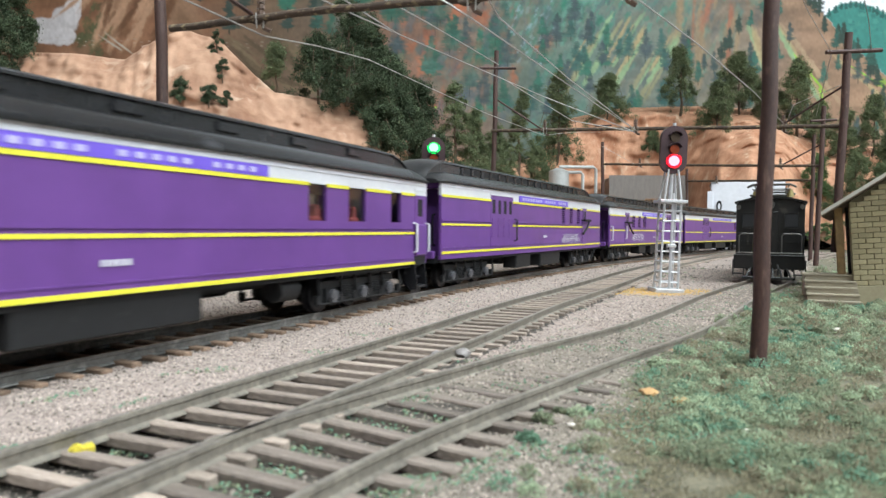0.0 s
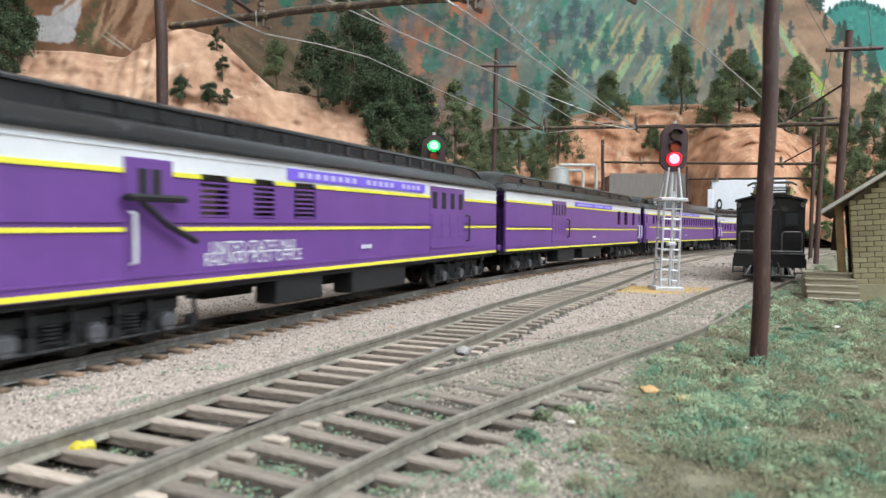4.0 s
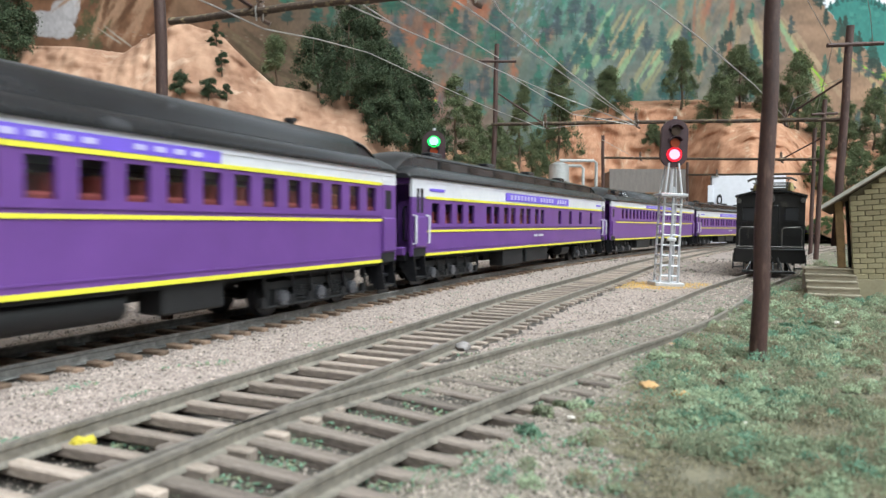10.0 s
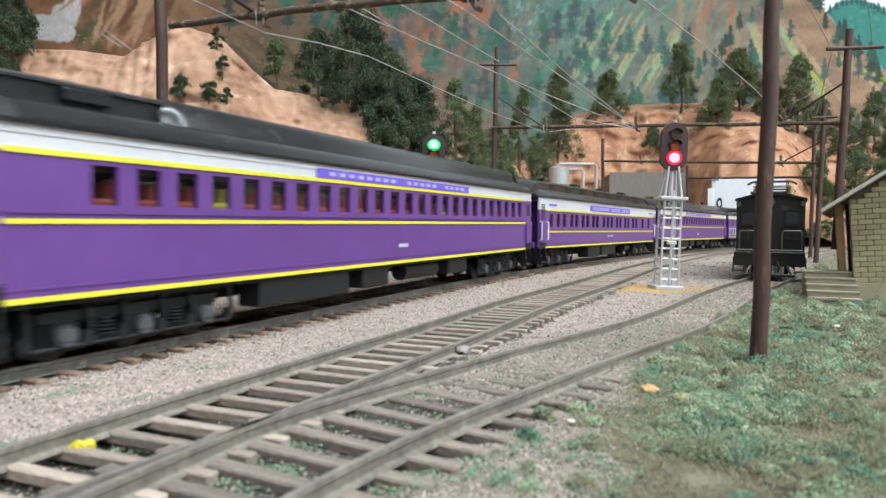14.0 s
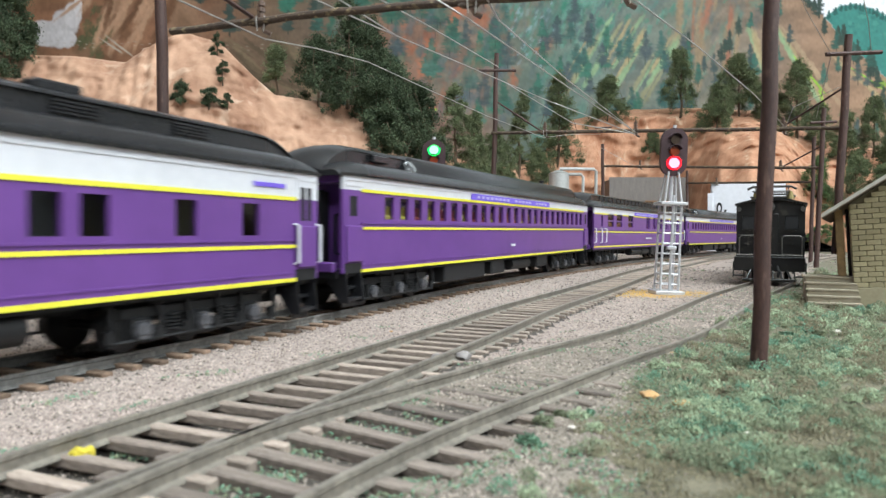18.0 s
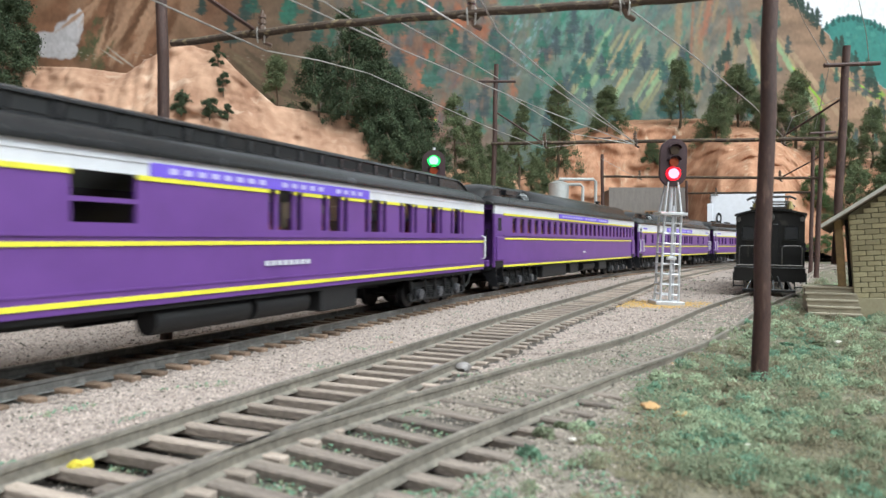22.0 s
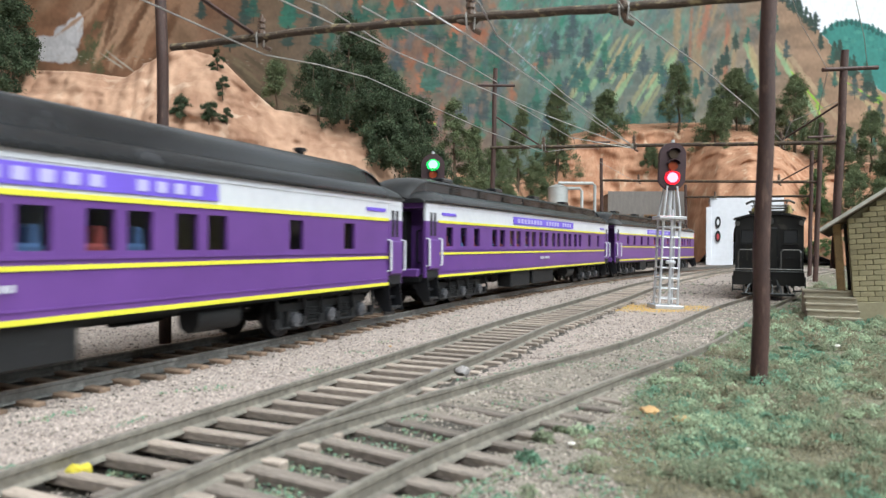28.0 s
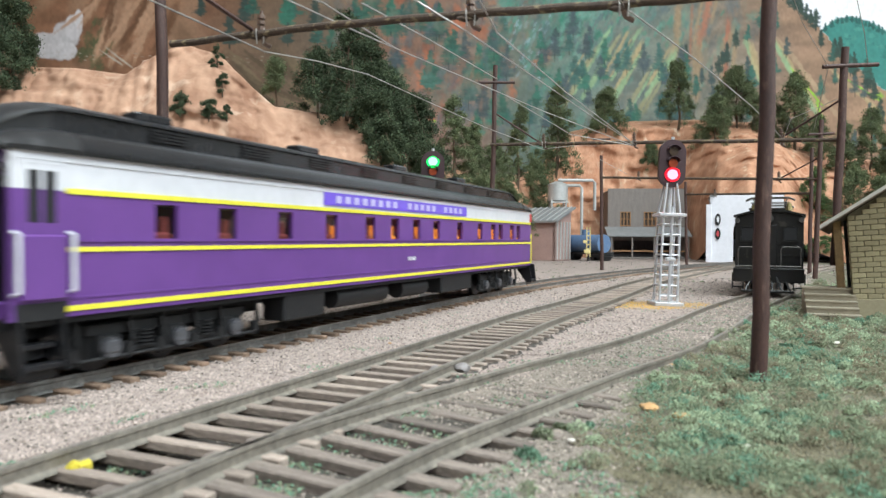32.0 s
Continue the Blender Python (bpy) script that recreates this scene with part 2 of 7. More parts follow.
def again(name, me, parent, x=0, y=0, z=0, turn=0.0):
    """One more part on a mesh that others share."""
    ob = new(name, me)
    ob.parent = parent
    ob.matrix_basis = pose(x * MM, y * MM, z * MM, 0, 0, turn)
    return ob


def thing(name, label, category, x=0, y=0, z=0, turn=0, group="", kind=""):
    ob = new(name)
    ob.empty_display_size = 0.01
    ob.matrix_basis = pose(x * MM, y * MM, z * MM, 0, 0, turn)
    return tagged(ob, label, category, group, kind)


def spline(points, step=2.0):
    """A smooth plan line through control points, at even steps: places, headings, running length."""
    c = np.array(points, float)
    t = np.r_[0, np.cumsum(np.hypot(*np.diff(c, axis=0).T))]
    n, h = len(t), np.diff(t)
    A, b = np.zeros((n, n)), np.zeros((n, 2))
    A[0, 0] = A[-1, -1] = 1
    for i in range(1, n - 1):
        A[i, i - 1], A[i, i], A[i, i + 1] = h[i - 1], 2 * (h[i - 1] + h[i]), h[i]
        b[i] = 6 * ((c[i + 1] - c[i]) / h[i] - (c[i] - c[i - 1]) / h[i - 1])
    m = np.linalg.solve(A, b)
    tt = np.linspace(0, t[-1], int(t[-1] / step) + 2)
    k = np.clip(np.searchsorted(t, tt) - 1, 0, n - 2)
    hh = h[k]
    u, w = ((t[k + 1] - tt) / hh)[:, None], ((tt - t[k]) / hh)[:, None]
    p = u * c[k] + w * c[k + 1] + ((u ** 3 - u) * m[k] + (w ** 3 - w) * m[k + 1]) * (hh ** 2)[:, None] / 6
    d = np.gradient(p, axis=0)
    d /= np.hypot(*d.T)[:, None]
    s = np.r_[0, np.cumsum(np.hypot(*np.diff(p, axis=0).T))]
    return p, d, s


# ---- plan of the tracks: centre lines (mm) ----
SLOPE = 0.43
MAIN = [(-2112.0, -4597.6), (-1682.0, -3597.6), (-1252.0, -2597.6), (-865.0, -1697.6), (-564.0, -997.6), (-349.0, -497.6), (-220.0, -197.6), (-133.9, 2.3), (-84.1, 117.2), (-42.9, 209.6), (-6.0, 289.8), (24.3, 351.4),
        (69.1, 437.5), (135.8, 554.3), (214.1, 681.8), (309.3, 822.0), (417.8, 961.8), (558.7, 1111.5), (739.4, 1226.4), (979.8, 1281.5), (1400.0, 1300.0), (2200.0, 1300.0), (3200.0, 1300.0), (4600.0, 1300.0)]
MIDDLE = [(-130, -160), (-78, -30), (-58, 20), (-35, 79), (-15, 125), (5, 170), (27, 222), (51, 272), (76, 324), (130, 440), (200, 570), (290, 725), (395, 890)]
SPUR = [(-31.5, 45), (-19.6, 70), (-6.2, 92), (9.5, 113), (26, 135), (48.5, 163), (75, 202), (110, 260), (165, 343), (215, 425), (290, 560), (380, 700), (500, 850)]
P_MAIN, D_MAIN, S_MAIN = spline(MAIN)
S_MAIN = S_MAIN - np.interp(208, P_MAIN[:, 1], S_MAIN)
# rise of the main line over its length: it climbs a little as it leaves the foreground
RISE = [(-250, -0.95), (-40, -0.72), (30, -0.2), (100, 0.6), (180, 0.83), (280, 0.9), (420, 0.85), (850, 0.44), (1200, 0.0)]


def rise(s):
    return np.interp(s, *zip(*RISE))


def rise_at(y):
    return rise(np.interp(y, P_MAIN[:, 1], S_MAIN)) if y < 1250 else 0.0


def on_main(s):
    return Vector((np.interp(s, S_MAIN, P_MAIN[:, 0]), np.interp(s, S_MAIN, P_MAIN[:, 1]), rise(s)))


# ---- room ----
def room():
    wall = mat("off_white_room_paint", (0.72, 0.71, 0.68), (0.66, 0.65, 0.62), 300, 0.9)
    for name, x0, x1, y0, y1, z0, z1 in (("wall_back", -5600, 5600, 1620, 1700, -1000, 1700), ("wall_front", -5600, 5600, -6100, -6000, -1000, 1700),
                                         ("wall_west", -5700, -5600, -6000, 1620, -1000, 1700), ("wall_east", 5600, 5700, -6000, 1620, -1000, 1700)):
        tagged(part(name, box(bmesh.new(), x0, x1, y0, y1, z0, z1), wall), "plain off-white painted room wall behind the layout", "wall", kind="structure")
    tagged(part("ceiling", box(bmesh.new(), -5700, 5700, -6100, 1700, 1700, 1760), wall), "plain off-white room ceiling with tube lights", "ceiling", kind="structure")
    tagged(part("floor", box(bmesh.new(), -5700, 5700, -6100, 1700, -1060, -1000), mat("grey_floor", (0.3, 0.29, 0.28), (0.24, 0.23, 0.22), 200, 0.6)),
           "grey hard floor of the club room", "floor", kind="structure")
    body = mat("fixture_enamel", (0.8, 0.8, 0.8), (0.75, 0.75, 0.75), 50, 0.4)
    glow = mat("lit_tube", (0.9, 0.9, 0.9), rough=0.5, emit=(1.0, 0.97, 0.92), power=6)
    for i, (x, y) in enumerate(((300, -250), (1700, -250), (3100, -250), (300, -1900), (1700, -1900), (3100, -1900))):
        f = thing("ceiling_light", "white enamelled tube light fixture on the ceiling", "ceiling light", x, y, 1660, group="ceiling lights")
        part("housing", box(bmesh.new(), -620, 620, -80, 80, 10, 38, 4), body, f)
        for k in (-40, 40):
            part("tube", tube(bmesh.new(), [(-600, k, 0), (600, k, 0)], 9, 8), glow, f)
        lamp = bpy.data.lights.new("tube_light", "AREA")
        lamp.shape, lamp.size, lamp.size_y = "RECTANGLE", 1.2, 0.16
        lamp.energy, lamp.color = LAMP_POWER, (0.835, 0.953, 1.0)
        o = new("tube_lamp", lamp)
        o.matrix_basis = pose(x * MM, y * MM, 1.645)


LAMP_POWER = 43.2
room()


# ---- ground ----
def near_line(line):
    return [p[1] for p in line], [p[0] for p in line]


def bed_height(x, y):
    """Ballast surface: lower between the rails of the two side tracks, where the bed is swept out."""
    drop = 0.0
    if 30 < y < 420:
        for line in (MIDDLE, SPUR):
            if line[0][1] < y:
                d = abs(x - np.interp(y, *near_line(line))) * 0.9
                k = 1.0 if line is MIDDLE else 0.5 * min(1.0, max(0.0, (104 - y) / 16))
                drop = max(drop, k * min(1.0, max(0.0, ((11.6 if line is MIDDLE else 15.5) - d) / 2.2)) * min(1.0, max(0.12, (400 - y) / 160)))
    lift = 0.0
    if y < 1250:
        near = abs(x - np.interp(y, P_MAIN[:, 1], P_MAIN[:, 0])) * 0.9
        lift = rise_at(y) * min(1.0, max(0.0, (34 - near) / 16))
    if 100 < y < 860:
        lift += 0.85 * min(1.0, (y - 100) / 30) * min(1.0, max(0.0, (26 - abs(x - np.interp(y, *near_line(SPUR))) * 0.85) / 8))
    return -2.75 + lift - 1.5 * drop + 0.35 * noise.noise(Vector((x / 9, y / 9, 0))) + 0.25 * noise.noise(Vector((x / 3, y / 3, 7)))


def ground():
    xs = [-5500, -3500, -2000, -1200, -800, -560, -420] + list(range(-340, -60, 5)) + [x * 2.5 for x in range(-24, 60)] + list(range(150, 420, 5)) + [440, 480, 540, 620, 740, 900, 1200, 2000, 3500, 5500]
    ys = [-5900, -4000, -2500, -1500, -900, -500, -250, -120, -40] + list(range(0, 40, 5)) + [y * 2.5 for y in range(16, 140)] + list(range(350, 460, 5)) + list(range(460, 1000, 15)) + [1040, 1100, 1200, 1350, 1610]
    bm = bmesh.new()
    grid = [[bm.verts.new((x, y, bed_height(x, y))) for x in xs] for y in ys]
    spur_x = lambda y: np.interp(y, *near_line(SPUR))
    for j in range(len(ys) - 1):
        for i in range(len(xs) - 1):
            f = bm.faces.new((grid[j][i], grid[j][i + 1], grid[j + 1][i + 1], grid[j + 1][i]))
            cx, cy = (xs[i] + xs[i + 1]) / 2, (ys[j] + ys[j + 1]) / 2
            f.material_index = 1 if cx > spur_x(cy) + np.interp(cy, [70, 100, 125, 180, 300], [35, 25, 16, 12, 12]) + 4 * noise.noise(Vector((cx / 12, cy / 12, 3))) and cy > -60 else 0
            if f.material_index == 0 and 40 < cy < 420 and cx > spur_x(cy) - 12 + 5 * noise.noise(Vector((cx / 9, cy / 9, 8))):
                f.material_index = 3
            # side tracks: darkened bed colour stands for shade in the gaps between ties
            if 40 < cy < 330 and abs(cx - np.interp(cy, *near_line(MIDDLE))) < 15.5:
                f.material_index = 2
            elif 60 < cy < 106 and abs(cx - np.interp(cy, *near_line(SPUR))) < 14:
                f.material_index = 2
            elif -60 < cy < 440 and abs(cx - np.interp(cy, P_MAIN[:, 1], P_MAIN[:, 0])) < 13:
                # main line: the train's shadow between the rails is put into the colour
                f.material_index = 2
            f.smooth = True
    me = mesh_of("ground", bm, [BALLAST, TURF_SOIL, ROADBED_SHADE, DIRT])
    g = tagged(part("ground", me, None), "pinkish grey ballast bed and tan scenic soil of the model railway", "ground", kind="structure")
    rng = np.random.default_rng(3)
    octa8 = np.array([(1, 0, 0), (0, 1, 0), (-1, 0, 0), (0, -1, 0), (0, 0, 1), (0, 0, -1)], float)
    octa4, tri4 = np.array([(1.1, 0.3, -0.4), (-0.9, 0.8, -0.3), (-0.3, -1.1, -0.2), (0.1, 0, 1.1)]), np.array([(0, 1, 3), (1, 2, 3), (2, 0, 3), (1, 0, 2)])
    tri8 = np.array([(0, 1, 4), (1, 2, 4), (2, 3, 4), (3, 0, 4), (1, 0, 5), (2, 1, 5), (3, 2, 5), (0, 3, 5)])

    def scatter(name, pts, r, mats, label, cat, squash=0.8, lift=0.0, pick=None, solid=True):
        n = len(pts)
        octa, tri = (octa8, tri8) if solid else (octa4, tri4)
        v = octa[None] * (r[:, None, None] * rng.uniform(0.65, 1.3, (n, len(octa), 1)))
        a = rng.uniform(0, 6.28, n)
        c, s = np.cos(a)[:, None], np.sin(a)[:, None]
        v = np.stack([v[..., 0] * c - v[..., 1] * s, v[..., 0] * s + v[..., 1] * c, v[..., 2] * squash], -1)
        z = np.array([bed_height(px_, py_) for px_, py_ in pts[:, :2]]) + lift + (pts[:, 2] if pts.shape[1] > 2 else 0)
        v += np.stack([pts[:, 0], pts[:, 1], z], -1)[:, None]
        me = bpy.data.meshes.new(name)
        me.from_pydata((v.reshape(-1, 3) * MM).tolist(), [], (tri[None] + len(octa) * np.arange(n)[:, None, None]).reshape(-1, 3).tolist())
        for m in mats:
            me.materials.append(m)
        if pick is not None:
            me.polygons.foreach_set("material_index", np.repeat(pick, len(tri)))
        ob = part(name, me, None)
        tagged(ob, label, cat, kind="stuff")

    def spread(n, near, far, side=None):
        """Points over the visible fan of ground, denser close by."""
        y = near * (far / near) ** rng.uniform(0, 1, n)
        x = rng.uniform(-0.72, 0.72, n) * y
        return np.stack([x, y], -1)

    p = spread(125000, 62, 560)
    sx = spur_x(p[:, 1])
    off = lambda y: np.interp(y, [70, 100, 125, 180, 300], [37, 27, 18, 12, 12])
    stones = p[p[:, 0] < sx + off(p[:, 1]) + rng.normal(0, 4, len(p))]
    dm = np.abs(stones[:, 0] - np.interp(stones[:, 1], *near_line(MIDDLE))) * 0.9
    ds = np.abs(stones[:, 0] - np.interp(stones[:, 1], *near_line(SPUR))) * 0.9
    dt = np.abs(stones[:, 0] - np.interp(stones[:, 1], P_MAIN[:, 1], P_MAIN[:, 0])) * 0.9
    stones, dm, ds = (q_[(dt > 11) | (stones[:, 1] > 440)] for q_ in (stones, dm, ds))
    bare = ((dm < 14.5) & (stones[:, 1] < 330)) | ((ds < 13) & (stones[:, 1] < 104))
    stones = stones[~bare | (rng.uniform(0, 1, len(stones)) < np.where(dm < 14.5, 0.05, 0.3))]
    scatter("ballast", stones, rng.uniform(0.12, 0.33, len(stones)) * (0.8 + stones[:, 1] / 300), [STONE, STONE_DIRTY, DARK_STONE], "loose pinkish grey ballast stones between the rails", "ballast",
            pick=np.where(rng.uniform(0, 1, len(stones)) < 0.06, 2, (stones[:, 0] > spur_x(stones[:, 1]) - 13 + rng.normal(0, 5, len(stones))) & (stones[:, 1] < 190) & (rng.uniform(0, 1, len(stones)) < 0.9)).astype(int))
    p = spread(16000, 62, 330)
    p = p[np.abs(p[:, 0] - np.interp(p[:, 1], *near_line(MIDDLE))) * 0.9 < 12.5]
    scatter("tie_grit", p, rng.uniform(0.1, 0.26, len(p)), [STONE_DIRTY, DARK_STONE], "dirty grit lying between the ties", "ballast", 0.7, 0.1, (rng.uniform(0, 1, len(p)) < 0.3).astype(int))
    p = spread(9000, 380, 1100)
    p = p[(p[:, 0] > 60) & (np.array([noise.noise(Vector((a / 40, b / 40, 31))) for a, b in p]) > 0.08)]
    scatter("yard_weeds", p, rng.uniform(0.4, 1.3, len(p)), [TURF, DARK_STONE, STONE], "sparse weeds and cinders on the yard ground", "weeds", 0.6, 0.2, rng.integers(0, 3, len(p)))
    # turf: a thin cover of fine foam, and many small domes of it
    def is_turf(a, b):
        return a > spur_x(b) + off(b) - 1 + (9 if b < 140 else 5) * noise.noise(Vector((a / 13, b / 13, 1))) + 7 * noise.noise(Vector((a / 3.5, b / 3.5, 2)))
    cover = spread(190000, 62, 460)
    cover = cover[cover[:, 0] > 0]
    cover = cover[[is_turf(a, b) for a, b in cover]]
    hue = lambda a, b: 0.7 * noise.noise(Vector((a / 16, b / 16, 5))) + 0.5 * noise.noise(Vector((a / 5, b / 5, 9)))
    tone = np.array([hue(a, b) for a, b in cover]) + rng.normal(0, 0.1, len(cover))
    thick = tone > np.where(cover[:, 1] < 100, -0.5, -0.16)
    cover, tone = cover[thick], tone[thick]
    flakes = [np.c_[cover, rng.uniform(-0.1, 0.4, len(cover))]]
    picks = [np.where(tone < -0.02, 2, np.where(tone > 0.42, 1, 0))]
    sizes = [rng.uniform(0.08, 0.19, len(cover))]
    domes = spread(5600, 62, 460)
    domes = domes[domes[:, 0] > 0]
    for a, b in domes:
        t_ = hue(a, b)
        stray = spur_x(b) + (25 if b < 125 else 13) < a < spur_x(b) + 45 and rng.random() < 0.3
        if t_ < -0.2 or not (stray or is_turf(a, b)):
            continue
        rc = rng.uniform(0.5, 1.0) ** 1.5 * 2.4 * (0.8 + b / 330)
        verge = a - spur_x(b) - off(b)
        if verge < 7 and rng.random() < 0.7 or noise.noise(Vector((a / 10, b / 10, 44))) > 0.3:
            continue
        n_ = int(150 * rng.uniform(0.7, 1.3))
        d = rng.normal(0, 1, (n_, 3))
        d[:, 2] = np.abs(d[:, 2])
        d *= (rc * rng.uniform(0.55, 1.0, n_) / np.linalg.norm(d, axis=1))[:, None]
        flakes.append(np.array([a, b, 0]) + d * np.array([0.95, 0.95, 0.95 if b > 110 else 0.8]) + rng.normal(0, 0.12, (n_, 3)))
        kind = rng.choice(4, p=(0.36, 0.3, 0.06, 0.28) if t_ > 0.15 else ((0.48, 0.1, 0.22, 0.2) if t_ > -0.05 else (0.35, 0.05, 0.45, 0.15)))
        picks.append(np.where(rng.uniform(0, 1, n_) < 0.92, kind, rng.integers(0, 4, n_)))
        sizes.append(rng.uniform(0.075, 0.19, n_))
    q, pick, size = np.concatenate(flakes), np.concatenate(picks), np.concatenate(sizes)
    scatter("turf", q, size * (0.7 + q[:, 1] / 190), [TURF, TURF_BLUE, TURF_DRY, TURF_PALE], "coarse olive green ground foam with dry tan patches", "turf", 1.0, 0.2, pick, solid=False)
    # weeds on the ballast
    p = spread(40000, 66, 420)
    t2 = np.array([noise.noise(Vector((a / 11, b / 11, 21))) for a, b in p])
    t2 = t2 + np.where(p[:, 0] > np.interp(p[:, 1], *near_line(SPUR)) - 16, 0.2, 0.0)
    w = p[(t2 > 0.29) & (p[:, 0] > -20 + SLOPE * (p[:, 1] - 208)) & (p[:, 0] < np.interp(p[:, 1], *near_line(SPUR)) + 40)]
    scatter("weeds", w, rng.uniform(0.1, 0.28, len(w)), [TURF, TURF_BLUE], "small green weeds on the ballast", "weeds", 0.8, 0.5, rng.integers(0, 2, len(w)))
    p = np.c_[rng.normal(97, 11, 4200), rng.normal(303, 10, 4200)]
    p = p[(np.abs(p[:, 0] - 97) < 24) & (np.abs(p[:, 1] - 303) < 22)]
    scatter("orange_sand", p, rng.uniform(0.2, 0.5, len(p)), [SAND], "patch of orange sand under the signal", "sand")


ground()


# ---- tracks ----
def track(name, centre, y0, y1, rail_mat, tie_mat, label, gauge=16.5, tie_len=29.0, tie_z=-1.9, pitch=6.6, bury=0.0, near=(40, 420), tie_wide=2.44, climb=None):
    p, d, s = spline(centre, 1.5)
    t = thing(name, label, "railway track", kind="structure")
    for side in (-1, 1):
        keep = (p[:, 1] > y0) & (p[:, 1] < y1)
        q = p[keep] + side * (gauge / 2 + 0.45) * np.c_[d[keep][:, 1], -d[keep][:, 0]]
        dd = d[keep]
        step = 4 if len(q) < 900 else 8
        q, dd = q[::step], dd[::step]
        prof = ((-1.05, -2.4), (1.05, -2.4), (0.95, -2.1), (0.3, -1.85), (0.26, -0.85), (0.5, -0.6), (0.45, -0.08), (-0.45, -0.08), (-0.5, -0.6), (-0.26, -0.85), (-0.3, -1.85), (-0.95, -2.1))
        secs = [[(x + a * v, y - a * u, b + (climb(y) if climb else 0.0)) for a, b in prof] for (x, y), (u, v) in zip(q, dd)]
        part("rail", loft(bmesh.new(), secs), rail_mat, t)
    b = bmesh.new()
    box(b, -tie_len / 2, tie_len / 2, -tie_wide / 2, tie_wide / 2, -1.5, 0.0, 0.22)
    tie = mesh_of("tie", b, tie_mat)
    rest, n = bmesh.new(), 0
    for k in np.arange(s[0] + 3, s[-1], pitch):
        x, y = np.interp(k, s, p[:, 0]), np.interp(k, s, p[:, 1])
        if not y0 < y < y1:
            continue
        u, v = np.interp(k, s, d[:, 0]), np.interp(k, s, d[:, 1])
        a = math.degrees(math.atan2(-u, v)) + random.uniform(-1.2, 1.2)
        jx = random.uniform(-0.7, 0.7)
        up = climb(y) if climb else 0.0
        if near[0] < y < near[1] and n < 300:
            again("tie", tie, t, x + jx * v, y - jx * u, up + tie_z + random.uniform(-0.12, 0.1) - (bury * min(1.0, max(0.0, (y - 100) / 26))), a)
            n += 1
        else:
            m = Matrix.Translation((x, y, tie_z + up)) @ Matrix.Rotation(radians(a), 4, "Z")
            c = [rest.verts.new(m @ Vector(w)) for w in ((-tie_len / 2, -1.3, 0), (tie_len / 2, -1.3, 0), (tie_len / 2, 1.3, 0), (-tie_len / 2, 1.3, 0))]
            rest.faces.new(c)
    if len(rest.faces):
        e = bmesh.ops.extrude_face_region(rest, geom=rest.faces[:])
        bmesh.ops.translate(rest, verts=[w for w in e["geom"] if isinstance(w, bmesh.types.BMVert)], vec=(0, 0, -1.4))
        o = part("far_ties", rest, tie_mat, t)
        o["kind"] = "stuff"
    else:
        rest.free()
    return t


track("main_track", MAIN, -4500, 1300, RAIL_MAIN, TIE_BROWN, "grey steel rails on brown ties, the line the train runs on", near=(60, 700), climb=rise_at)
track("middle_track", MIDDLE, -150, 880, RAIL, TIE_PALE, "weathered rails on pale bleached wooden ties", 17.6, 26.5, near=(40, 700), tie_wide=1.9)
track("spur_track", SPUR, 50, 840, RAIL, TIE, "weathered siding rails half buried in ballast and weeds", 18.2, 33, -2.1, bury=-0.15, near=(40, 400))


# ---- passenger cars ----
Z_SILL, Z_EAVE = 12.2, 40.4
W = 17.5          # half the width of a car body


